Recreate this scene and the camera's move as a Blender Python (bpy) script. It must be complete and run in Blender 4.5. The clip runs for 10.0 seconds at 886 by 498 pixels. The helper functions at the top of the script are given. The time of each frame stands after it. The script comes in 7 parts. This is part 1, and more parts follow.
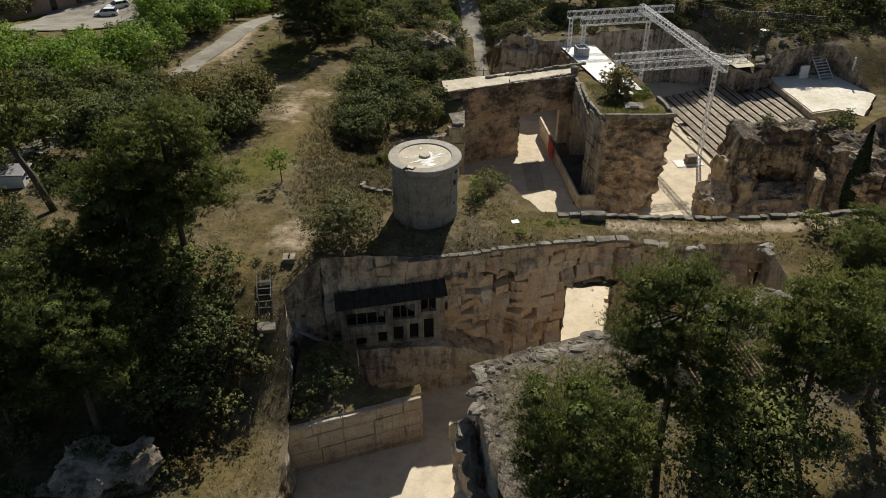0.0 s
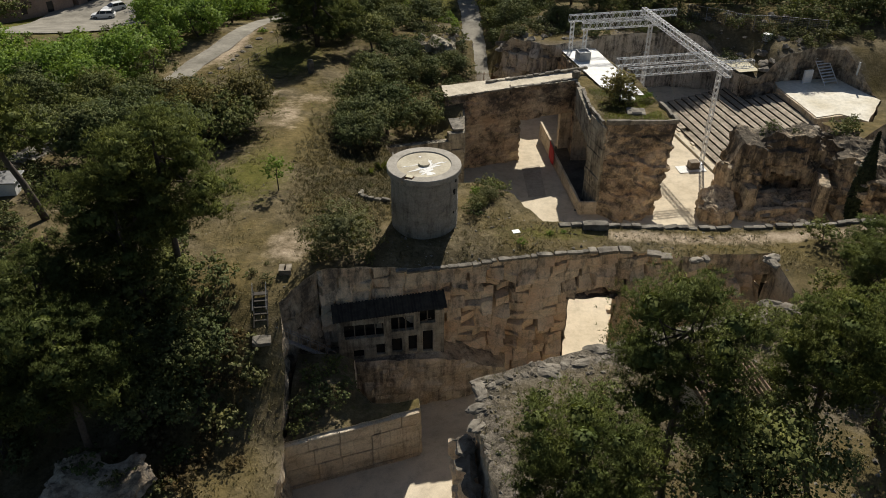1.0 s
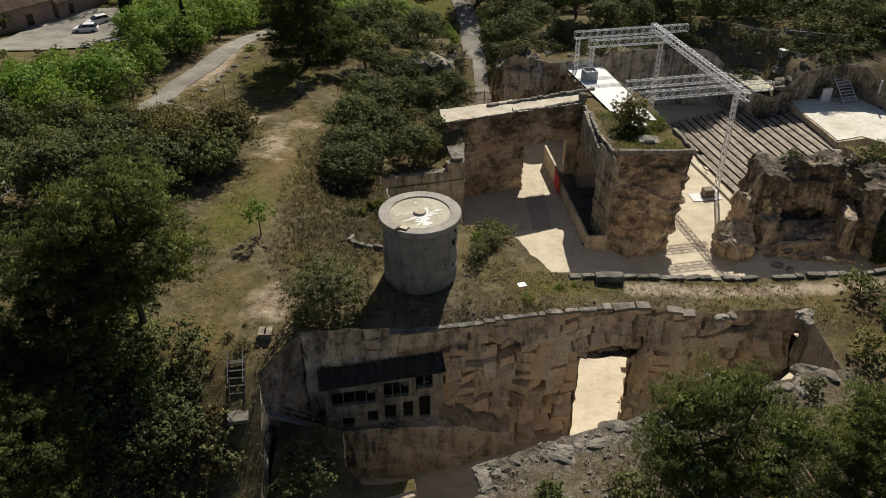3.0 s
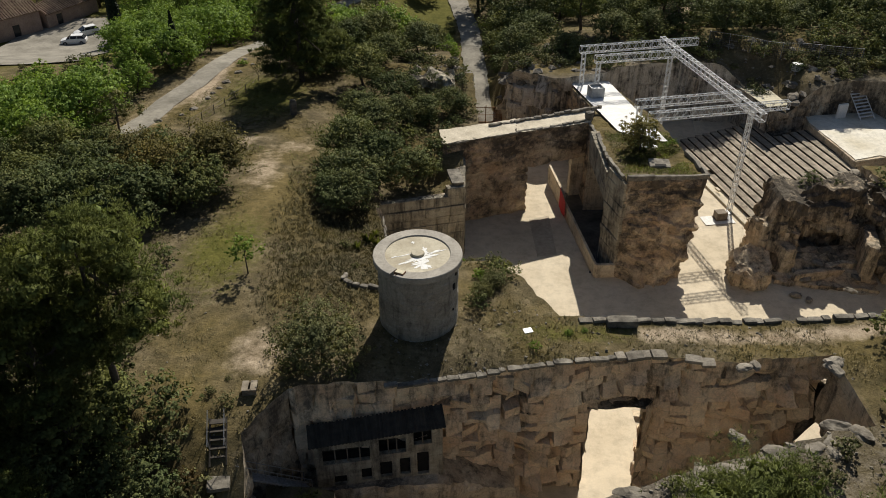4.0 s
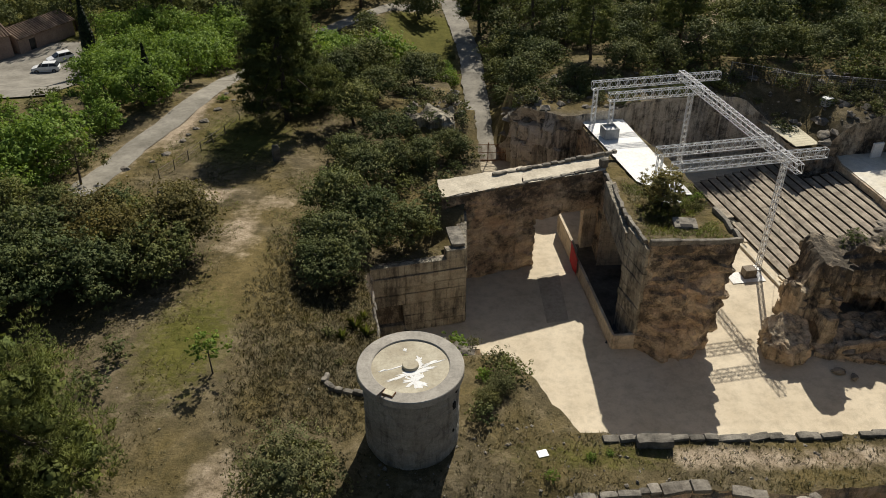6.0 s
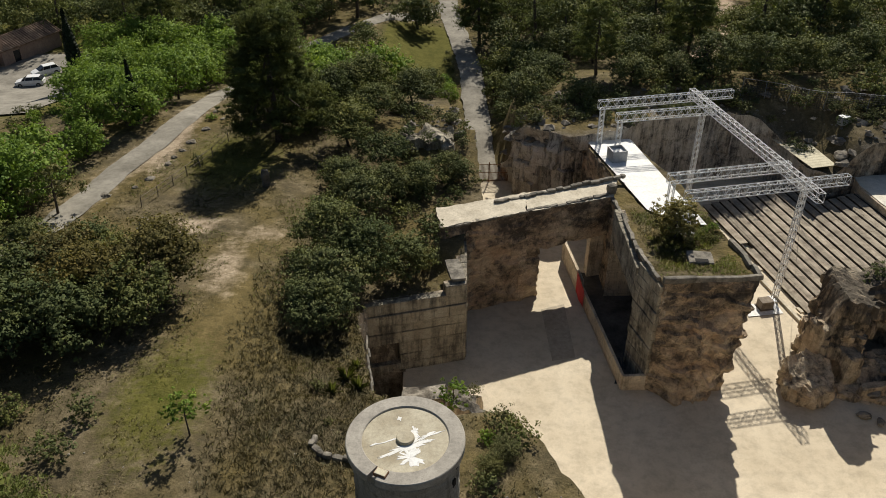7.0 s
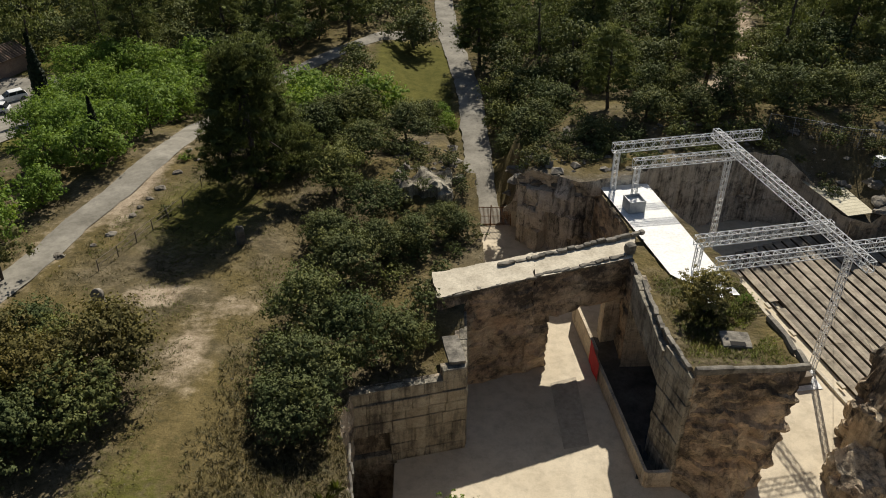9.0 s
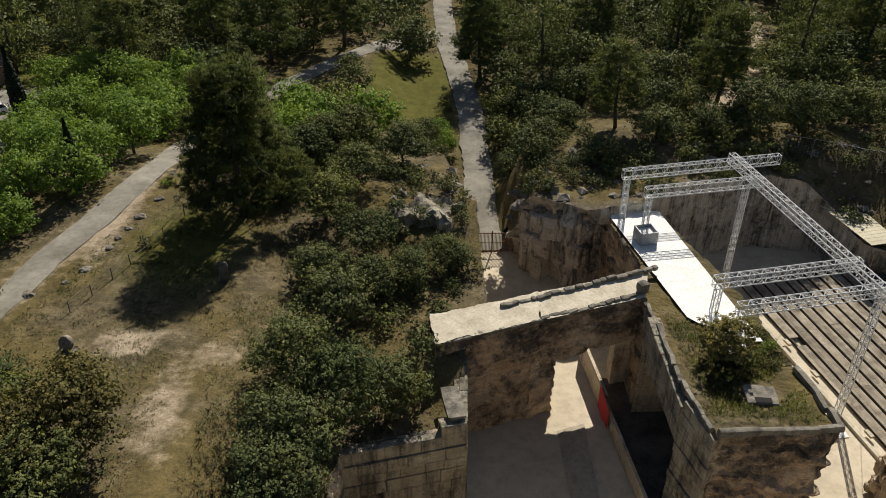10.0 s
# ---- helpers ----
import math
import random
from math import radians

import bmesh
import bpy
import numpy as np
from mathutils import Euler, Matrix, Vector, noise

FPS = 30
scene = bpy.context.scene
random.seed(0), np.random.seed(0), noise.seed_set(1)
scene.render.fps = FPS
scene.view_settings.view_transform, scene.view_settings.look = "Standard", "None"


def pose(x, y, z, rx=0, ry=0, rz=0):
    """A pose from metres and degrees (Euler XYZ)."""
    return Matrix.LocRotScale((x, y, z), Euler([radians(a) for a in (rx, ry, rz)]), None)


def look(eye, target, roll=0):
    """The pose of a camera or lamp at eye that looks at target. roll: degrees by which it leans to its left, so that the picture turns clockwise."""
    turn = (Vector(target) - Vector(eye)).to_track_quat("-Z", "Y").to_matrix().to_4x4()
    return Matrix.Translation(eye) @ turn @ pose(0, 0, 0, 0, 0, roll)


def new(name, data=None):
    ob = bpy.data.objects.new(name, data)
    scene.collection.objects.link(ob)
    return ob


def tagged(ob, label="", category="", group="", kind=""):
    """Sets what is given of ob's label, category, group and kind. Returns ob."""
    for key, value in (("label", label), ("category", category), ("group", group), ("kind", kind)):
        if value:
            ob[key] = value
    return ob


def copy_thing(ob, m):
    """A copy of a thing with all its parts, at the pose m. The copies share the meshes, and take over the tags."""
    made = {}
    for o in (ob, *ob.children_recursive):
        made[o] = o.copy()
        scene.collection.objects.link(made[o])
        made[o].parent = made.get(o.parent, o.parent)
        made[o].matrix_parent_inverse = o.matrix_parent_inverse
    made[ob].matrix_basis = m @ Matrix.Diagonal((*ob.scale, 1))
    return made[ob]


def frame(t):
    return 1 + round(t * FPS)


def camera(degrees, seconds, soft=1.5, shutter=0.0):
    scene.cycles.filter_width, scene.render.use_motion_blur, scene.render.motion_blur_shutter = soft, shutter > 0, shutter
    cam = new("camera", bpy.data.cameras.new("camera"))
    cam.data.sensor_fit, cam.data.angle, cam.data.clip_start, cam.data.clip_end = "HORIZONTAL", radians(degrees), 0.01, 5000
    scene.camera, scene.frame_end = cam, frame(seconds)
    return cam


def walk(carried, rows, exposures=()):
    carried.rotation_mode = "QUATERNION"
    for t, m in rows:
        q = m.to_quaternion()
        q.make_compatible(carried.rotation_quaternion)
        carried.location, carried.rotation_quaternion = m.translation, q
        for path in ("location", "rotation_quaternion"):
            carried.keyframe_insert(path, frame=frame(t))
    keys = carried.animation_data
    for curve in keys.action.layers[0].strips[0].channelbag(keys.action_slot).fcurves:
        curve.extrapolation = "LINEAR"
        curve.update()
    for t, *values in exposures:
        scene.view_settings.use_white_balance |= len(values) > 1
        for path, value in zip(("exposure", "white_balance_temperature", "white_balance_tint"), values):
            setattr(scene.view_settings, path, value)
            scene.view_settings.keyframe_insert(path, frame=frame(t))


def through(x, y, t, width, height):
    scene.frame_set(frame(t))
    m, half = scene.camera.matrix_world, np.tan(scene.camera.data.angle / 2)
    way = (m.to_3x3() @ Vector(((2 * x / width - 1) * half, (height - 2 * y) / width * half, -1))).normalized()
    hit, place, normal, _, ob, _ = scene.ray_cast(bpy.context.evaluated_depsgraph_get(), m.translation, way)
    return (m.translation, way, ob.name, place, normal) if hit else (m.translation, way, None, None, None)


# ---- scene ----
cam = camera(57.81, 10.0, 0.9)
# seconds, x, y, z, yaw, pitch, roll
ROWS = [
    (0.0, 0.000, 0.000, 47.50, 0.000, -33.779, -0.000),
    (0.5, 0.008, 0.732, 47.50, 0.035, -33.818, -0.069),
    (1.0, 0.017, 1.487, 47.50, 0.027, -33.779, -0.083),
    (1.5, 0.030, 2.625, 47.50, -0.011, -33.812, -0.059),
    (2.0, 0.049, 4.251, 47.50, -0.056, -33.833, -0.023),
    (2.5, 0.075, 6.442, 47.50, -0.092, -33.851, -0.001),
    (4.0, 0.162, 13.949, 47.50, -0.111, -33.807, 0.086),
    (4.5, 0.193, 16.640, 47.50, -0.131, -33.749, 0.117),
    (5.0, 0.222, 19.171, 47.50, -0.147, -33.706, 0.101),
    (5.5, 0.253, 21.781, 47.50, -0.156, -33.619, 0.139),
    (7.0, 0.345, 29.701, 47.50, -0.228, -33.542, 0.140),
    (7.5, 0.373, 32.140, 47.50, -0.249, -33.486, 0.128),
    (8.0, 0.403, 34.751, 47.50, -0.287, -33.488, 0.117),
    (8.5, 0.432, 37.206, 47.50, -0.288, -33.509, 0.068),
    (9.0, 0.464, 40.011, 47.50, -0.325, -33.571, 0.012),
    (9.5, 0.496, 42.746, 47.50, -0.346, -33.650, -0.041),
    (10.0, 0.531, 45.718, 47.50, -0.366, -33.713, -0.052),
]
walk(cam, [(t, pose(x, y, z, 90 + pitch, roll, yaw)) for t, x, y, z, yaw, pitch, roll in ROWS])

# ---- light ----
scene.view_settings.exposure = 0.26
SUN_WAY = Vector((4.1, 15.6, 13.4)).normalized()
sun = new("sun", bpy.data.lights.new("sun", "SUN"))
sun.data.energy, sun.data.angle, sun.data.color = 5.0, radians(0.55), (1.0, 0.94, 0.83)
sun.matrix_world = look(SUN_WAY * 300, (0, 0, 0))
world = bpy.data.worlds.new("sky")
scene.world = world
world.use_nodes = True
wn = world.node_tree.nodes
sky = wn.new("ShaderNodeTexSky")
sky.sky_type, sky.sun_disc = "NISHITA", False
sky.sun_elevation = math.asin(SUN_WAY.z)
sky.sun_rotation = math.atan2(SUN_WAY.x, SUN_WAY.y)
wn["Background"].inputs["Strength"].default_value = 0.05
world.node_tree.links.new(sky.outputs[0], wn["Background"].inputs["Color"])


# ---- materials ----
def nodes_of(name):
    m = bpy.data.materials.new(name)
    m.use_nodes = True
    t = m.node_tree
    return m, t, t.nodes, t.links, t.nodes["Principled BSDF"]


def coords(t, scale=(1, 1, 1)):
    c = t.nodes.new("ShaderNodeNewGeometry")
    mp = t.nodes.new("ShaderNodeMapping")
    mp.inputs["Scale"].default_value = scale
    t.links.new(c.outputs["Position"], mp.inputs["Vector"])
    return mp.outputs["Vector"]


def noise_tex(t, vec, scale, detail=4.0, rough=0.6):
    n = t.nodes.new("ShaderNodeTexNoise")
    n.inputs["Scale"].default_value, n.inputs["Detail"].default_value, n.inputs["Roughness"].default_value = scale, detail, rough
    t.links.new(vec, n.inputs["Vector"])
    return n.outputs["Fac"]


def ramp(t, fac, stops):
    r = t.nodes.new("ShaderNodeValToRGB")
    e = r.color_ramp.elements
    while len(e) < len(stops):
        e.new(0.5)
    for el, (p, c) in zip(e, stops):
        el.position, el.color = p, (*c, 1) if len(c) == 3 else c
    t.links.new(fac, r.inputs["Fac"])
    return r.outputs["Color"]


def grey(v):
    return (v, v, v)


def mix(t, fac, a, b, mode="MIX"):
    m = t.nodes.new("ShaderNodeMix")
    m.data_type, m.blend_type = "RGBA", mode
    for sock, v in ((m.inputs[0], fac), (m.inputs[6], a), (m.inputs[7], b)):
        if isinstance(v, (int, float)):
            sock.default_value = v
        elif isinstance(v, tuple):
            sock.default_value = (*v, 1)
        else:
            t.links.new(v, sock)
    return m.outputs[2]


def bump(t, bsdf, height, strength=0.5, dist=0.05):
    b = t.nodes.new("ShaderNodeBump")
    b.inputs["Strength"].default_value, b.inputs["Distance"].default_value = strength, dist
    t.links.new(height, b.inputs["Height"])
    t.links.new(b.outputs["Normal"], bsdf.inputs["Normal"])


def plain(name, c1, c2, scale=3.0, rough=0.8, metal=0.0, grain=0.3, dist=0.02, piece=0.0, fine=25.0):
    """A two-scale surface: patches between two colours, fine grain, optional variation from piece to piece."""
    m, t, n, l, b = nodes_of(name)
    v = coords(t)
    col = ramp(t, noise_tex(t, v, scale, 5), [(0.32, c1), (0.68, c2)])
    f = noise_tex(t, v, fine, 3)
    blotch = noise_tex(t, v, scale * 6, 6, 0.7)
    col = mix(t, 0.45, col, ramp(t, blotch, [(0.34, grey(0.55)), (0.56, grey(1.05))]), "MULTIPLY")
    col = mix(t, 0.35, col, ramp(t, f, [(0.25, grey(0.45)), (0.75, grey(1.0))]), "MULTIPLY")
    if piece:
        oi = n.new("ShaderNodeObjectInfo")
        col = mix(t, 1.0, col, ramp(t, oi.outputs["Random"], [(0.0, grey(1 - piece)), (1.0, grey(1.0))]), "MULTIPLY")
    l.new(col, b.inputs["Base Color"])
    b.inputs["Roughness"].default_value, b.inputs["Metallic"].default_value = rough, metal
    b.inputs["Specular IOR Level"].default_value = 0.25
    bump(t, b, f, grain, dist)
    return m


def stone(name, warm, pale, stain, stain_at=0.55, streak=(0.5, 0.5, 0.07), beds=0.35, mottle=0.5, crust=None):
    """Quarried limestone: warm and pale patches, dark weathering in streaks that run down, horizontal beds, pits and cracks."""
    m, t, n, l, b = nodes_of(name)
    v = coords(t)
    col = ramp(t, noise_tex(t, v, 0.4, 7, 0.7), [(0.34, warm), (0.62, pale)])
    bed = noise_tex(t, coords(t, (0.12, 0.12, 1.8)), 1.0, 5, 0.6)
    col = mix(t, beds, col, ramp(t, bed, [(0.38, grey(0.3)), (0.56, grey(1.0))]), "MULTIPLY")
    st = noise_tex(t, coords(t, streak), 1.6, 8, 0.75)
    st2 = noise_tex(t, v, 0.3, 6, 0.7)
    rag = noise_tex(t, v, 1.5, 9, 0.8)
    fine = noise_tex(t, v, 7.0, 8, 0.75)
    both = mix(t, 0.12, mix(t, 0.3, mix(t, 0.42, st, st2), rag), fine)
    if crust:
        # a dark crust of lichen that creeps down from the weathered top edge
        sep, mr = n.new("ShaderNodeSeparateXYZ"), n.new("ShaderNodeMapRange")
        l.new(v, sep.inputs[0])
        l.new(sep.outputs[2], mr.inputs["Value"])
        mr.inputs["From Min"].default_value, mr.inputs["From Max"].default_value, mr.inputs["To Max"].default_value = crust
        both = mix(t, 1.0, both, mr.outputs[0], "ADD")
    fac = ramp(t, both, [(stain_at - 0.035, grey(0)), (stain_at + 0.005, grey(0.5)), (stain_at + 0.05, grey(0.93))])
    col = mix(t, fac, col, stain)
    col = mix(t, mottle, col, ramp(t, rag, [(0.38, grey(0.3)), (0.56, grey(1.0))]), "MULTIPLY")
    vo = n.new("ShaderNodeTexVoronoi")
    vo.feature = "DISTANCE_TO_EDGE"
    vo.inputs["Scale"].default_value = 0.55
    wob = n.new("ShaderNodeVectorMath")
    wob.operation = "ADD"
    nz = n.new("ShaderNodeTexNoise")
    nz.inputs["Scale"].default_value = 1.2
    l.new(v, nz.inputs["Vector"])
    l.new(v, wob.inputs[0])
    l.new(nz.outputs["Color"], wob.inputs[1])
    l.new(wob.outputs[0], vo.inputs["Vector"])
    crack = ramp(t, vo.outputs["Distance"], [(0.0, grey(0.25)), (0.035, grey(1.0))])
    col = mix(t, 0.28, col, crack, "MULTIPLY")
    col = mix(t, 0.55, col, ramp(t, fine, [(0.3, grey(0.45)), (0.62, grey(1.1))]), "MULTIPLY")
    l.new(col, b.inputs["Base Color"])
    b.inputs["Roughness"].default_value = 0.95
    b.inputs["Specular IOR Level"].default_value = 0.1
    bump(t, b, mix(t, 0.5, fine, rag), 1.0, 0.25)
    return m


def leafy(name, c1, c2, shine=0.15, through=0.25, spread=0.5):
    """Leaves: a colour of its own for each leaf and each plant, with some light coming through."""
    m, t, n, l, b = nodes_of(name)
    g = n.new("ShaderNodeNewGeometry")
    oi = n.new("ShaderNodeObjectInfo")
    col = ramp(t, g.outputs["Random Per Island"], [(0.0, c1), (1.0, c2)])
    col = mix(t, spread, col, ramp(t, oi.outputs["Random"], [(0.0, (0.6, 0.72, 0.7)), (0.5, grey(1.0)), (0.8, (1.08, 1.1, 0.85)), (1.0, (1.2, 1.13, 0.85))]), "MULTIPLY")
    drift = noise_tex(t, coords(t), 0.45, 4, 0.65)
    col = mix(t, 0.8, col, ramp(t, drift, [(0.3, (0.68, 0.8, 0.8)), (0.5, grey(1.0)), (0.7, (1.26, 1.15, 0.8))]), "MULTIPLY")
    l.new(col, b.inputs["Base Color"])
    b.inputs["Roughness"].default_value = 0.6
    b.inputs["Specular IOR Level"].default_value = shine
    tr = n.new("ShaderNodeBsdfTranslucent")
    l.new(mix(t, 1.0, col, (1.1, 1.15, 0.7), "MULTIPLY"), tr.inputs["Color"])
    ms = n.new("ShaderNodeMixShader")
    ms.inputs[0].default_value = through
    l.new(b.outputs[0], ms.inputs[1])
    l.new(tr.outputs[0], ms.inputs[2])
    l.new(ms.outputs[0], n["Material Output"].inputs["Surface"])
    return m


def ground_mat():
    """Dry grass, green grass, bare earth and stony rock, mixed by what covers the ground there."""
    m, t, n, l, b = nodes_of("dry_ground")
    v = coords(t)
    att = {}
    for k in ("green", "bare", "rocky"):
        a = n.new("ShaderNodeAttribute")
        a.attribute_name = k
        att[k] = a.outputs["Fac"]
    mid = noise_tex(t, v, 0.7, 6, 0.7)
    fine = noise_tex(t, v, 7.0, 6, 0.75)
    tuft = noise_tex(t, v, 2.6, 3, 0.6)

    def edged(fac, nz, w=0.35):
        s = n.new("ShaderNodeMath")
        s.operation = "MULTIPLY_ADD"
        l.new(nz, s.inputs[0])
        s.inputs[1].default_value = w * 2
        l.new(fac, s.inputs[2])
        return ramp(t, s.outputs[0], [(0.5 + w * 0.5, grey(0)), (0.75 + w * 0.75, grey(1))])

    big = noise_tex(t, v, 0.11, 4, 0.6)
    dry = ramp(t, mid, [(0.3, (0.082, 0.071, 0.044)), (0.5, (0.15, 0.124, 0.074)), (0.7, (0.27, 0.226, 0.145))])
    dry = mix(t, ramp(t, big, [(0.42, grey(0)), (0.6, grey(0.8))]), dry, ramp(t, mid, [(0.3, (0.096, 0.08, 0.03)), (0.7, (0.22, 0.17, 0.068))]))
    dry = mix(t, ramp(t, tuft, [(0.52, grey(0)), (0.7, grey(0.6))]), dry, (0.075, 0.07, 0.038))
    green = ramp(t, mid, [(0.3, (0.08, 0.084, 0.021)), (0.7, (0.165, 0.157, 0.043))])
    bare = ramp(t, mid, [(0.3, (0.28, 0.215, 0.145)), (0.7, (0.58, 0.49, 0.365))])
    rock_patch = noise_tex(t, v, 1.3, 8, 0.8)
    rocky = mix(t, 0.5, ramp(t, fine, [(0.38, (0.05, 0.045, 0.036)), (0.66, (0.27, 0.24, 0.195))]), ramp(t, rock_patch, [(0.42, (0.045, 0.042, 0.032)), (0.5, (0.16, 0.142, 0.11)), (0.62, (0.42, 0.375, 0.31))]))
    col = mix(t, edged(att["green"], tuft), dry, green)
    col = mix(t, edged(att["bare"], mid), col, bare)
    col = mix(t, edged(att["rocky"], mid), col, rocky)
    col = mix(t, 0.7, col, ramp(t, fine, [(0.3, (0.4, 0.38, 0.36)), (0.7, (1.0, 0.96, 0.94))]), "MULTIPLY")
    l.new(col, b.inputs["Base Color"])
    b.inputs["Roughness"].default_value = 1.0
    b.inputs["Specular IOR Level"].default_value = 0.05
    bump(t, b, mix(t, 0.5, fine, tuft), 0.9, 0.15)
    return m


GROUND = ground_mat()
LIME = stone("limestone", (0.72, 0.56, 0.38), (0.84, 0.74, 0.57), (0.17, 0.14, 0.11), 0.525, (0.9, 0.9, 0.08), 0.2, mottle=0.2)
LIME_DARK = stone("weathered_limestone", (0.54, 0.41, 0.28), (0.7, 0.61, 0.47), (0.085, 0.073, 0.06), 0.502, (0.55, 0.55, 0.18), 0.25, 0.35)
LIME_CUT = stone("cut_limestone", (0.68, 0.54, 0.37), (0.8, 0.7, 0.54), (0.17, 0.14, 0.115), 0.55, (0.6, 0.6, 0.06), 0.25, 0.25)
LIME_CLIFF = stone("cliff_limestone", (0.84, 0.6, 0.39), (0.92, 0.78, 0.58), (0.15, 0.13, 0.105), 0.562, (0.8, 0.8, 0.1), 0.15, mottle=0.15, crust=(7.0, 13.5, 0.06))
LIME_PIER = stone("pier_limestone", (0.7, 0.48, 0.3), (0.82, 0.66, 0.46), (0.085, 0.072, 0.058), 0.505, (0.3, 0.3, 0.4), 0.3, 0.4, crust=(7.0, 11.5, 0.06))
CREAM_FLOOR = plain("cream_sand_floor", (0.62, 0.56, 0.43), (0.8, 0.76, 0.66), 0.25, 0.9, grain=0.2, fine=9)
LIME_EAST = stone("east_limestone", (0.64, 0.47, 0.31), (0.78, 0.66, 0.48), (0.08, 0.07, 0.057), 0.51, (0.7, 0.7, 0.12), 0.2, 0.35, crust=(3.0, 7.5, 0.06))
LIME_GREY = stone("theatre_limestone", (0.56, 0.48, 0.38), (0.74, 0.67, 0.56), (0.05, 0.045, 0.039), 0.518, (1.0, 1.0, 0.035), 0.15, 0.2)
BLOCK = stone("stone_block", (0.38, 0.33, 0.245), (0.56, 0.51, 0.4), (0.1, 0.09, 0.075), 0.51, (1.1, 1.1, 0.1), 0.2, 0.25)
CAP = plain("grey_capstone", (0.1, 0.09, 0.075), (0.36, 0.325, 0.265), 1.6, 0.95, grain=0.7, dist=0.05, piece=0.35, fine=9)
RUBBLE = plain("pale_rubble", (0.14, 0.12, 0.095), (0.38, 0.34, 0.275), 1.4, 0.95, grain=0.8, dist=0.06, piece=0.4, fine=7)
SAND = plain("packed_pale_sand", (0.55, 0.468, 0.34), (0.69, 0.6, 0.455), 0.16, 0.95, grain=0.2, dist=0.02, fine=12)
GRAVEL = plain("pale_gravel", (0.17, 0.155, 0.125), (0.32, 0.295, 0.245), 0.35, 0.95, grain=0.4, dist=0.02, fine=14)
WHITE_FLOOR = plain("white_floor", (0.76, 0.75, 0.71), (0.86, 0.85, 0.82), 0.8, 0.8, grain=0.1)
PALE_PATH = plain("pale_stone_path", (0.47, 0.41, 0.31), (0.67, 0.6, 0.47), 0.7, 0.95, grain=0.5, fine=8)
CONCRETE = plain("grey_concrete", (0.3, 0.275, 0.235), (0.44, 0.405, 0.345), 0.9, 0.9, grain=0.3, fine=10)
TANK_WALL = stone("old_masonry", (0.34, 0.31, 0.26), (0.47, 0.44, 0.38), (0.13, 0.12, 0.1), 0.535, (1.2, 1.2, 0.12), 0.2, 0.2)
TANK_TOP = plain("stained_concrete", (0.3, 0.25, 0.16), (0.5, 0.45, 0.33), 0.8, 0.6, grain=0.3, fine=9)
ALU = plain("aluminium", (0.68, 0.68, 0.67), (0.8, 0.8, 0.79), 4, 0.4, 0.0, grain=0.05)
PLANK = plain("weathered_plank", (0.25, 0.205, 0.15), (0.52, 0.45, 0.345), 1.1, 0.85, grain=0.4, piece=0.4, fine=8)
WOOD = plain("old_wood", (0.16, 0.13, 0.1), (0.3, 0.25, 0.19), 2.0, 0.85, grain=0.4, piece=0.3, fine=14)
DARK = plain("dark_void", (0.012, 0.011, 0.01), (0.02, 0.018, 0.016), 2.0, 0.9)
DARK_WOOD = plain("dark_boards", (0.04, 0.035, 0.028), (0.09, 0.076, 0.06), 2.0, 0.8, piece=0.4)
BARK = plain("bark", (0.06, 0.048, 0.04), (0.13, 0.105, 0.085), 5.0, 0.95, grain=0.8, dist=0.03, fine=18)
TILE = plain("clay_tile", (0.2, 0.13, 0.09), (0.36, 0.26, 0.18), 1.5, 0.9, piece=0.4)
RENDER = plain("pink_render", (0.28, 0.2, 0.16), (0.36, 0.27, 0.22), 0.6, 0.95, grain=0.2)
WHITE_PAINT = plain("white_paint", (0.75, 0.75, 0.74), (0.82, 0.82, 0.81), 2.0, 0.35, grain=0.03)
GLASS = plain("dark_glass", (0.02, 0.022, 0.025), (0.03, 0.033, 0.036), 1.0, 0.08, grain=0.0)
RUBBER = plain("black_rubber", (0.015, 0.015, 0.015), (0.03, 0.03, 0.03), 4.0, 0.8)
RED = plain("red_cloth", (0.36, 0.012, 0.018), (0.48, 0.02, 0.025), 2.0, 0.8, grain=0.15)
GREY_PAINT = plain("grey_paint", (0.3, 0.31, 0.31), (0.42, 0.43, 0.43), 2.0, 0.5, grain=0.05)
RUST = plain("rusty_iron", (0.16, 0.075, 0.035), (0.28, 0.16, 0.09), 3.0, 0.8)
STEEL = plain("galvanised_steel", (0.25, 0.25, 0.25), (0.4, 0.4, 0.4), 4.0, 0.5, 0.5)
NET = plain("dark_net", (0.03, 0.031, 0.028), (0.065, 0.064, 0.056), 2.0, 0.9)
BLUE_GREY = plain("blue_grey_tarp", (0.02, 0.026, 0.03), (0.05, 0.06, 0.066), 1.0, 0.6)
RUSH = plain("pale_canvas", (0.55, 0.5, 0.36), (0.68, 0.62, 0.46), 1.0, 0.9, grain=0.2)
OAK_LEAF = leafy("evergreen_oak_leaves", (0.086, 0.1, 0.042), (0.148, 0.154, 0.064), 0.03, 0.13, 0.75)
PINE_LEAF = leafy("pine_needles", (0.09, 0.106, 0.038), (0.15, 0.17, 0.058), 0.03, 0.2, 0.3)
FRESH_LEAF = leafy("fresh_green_leaves", (0.125, 0.19, 0.036), (0.2, 0.275, 0.06), 0.06, 0.3, 0.4)
CYPRESS_LEAF = leafy("cypress_leaves", (0.015, 0.022, 0.012), (0.035, 0.045, 0.024), 0.1, 0.1)
BUSH_LEAF = leafy("bush_leaves", (0.095, 0.1, 0.045), (0.155, 0.15, 0.069), 0.05, 0.16)
WEED_LEAF = leafy("weed_leaves", (0.09, 0.08, 0.047), (0.125, 0.106, 0.062), 0.03, 0.15, 0.0)
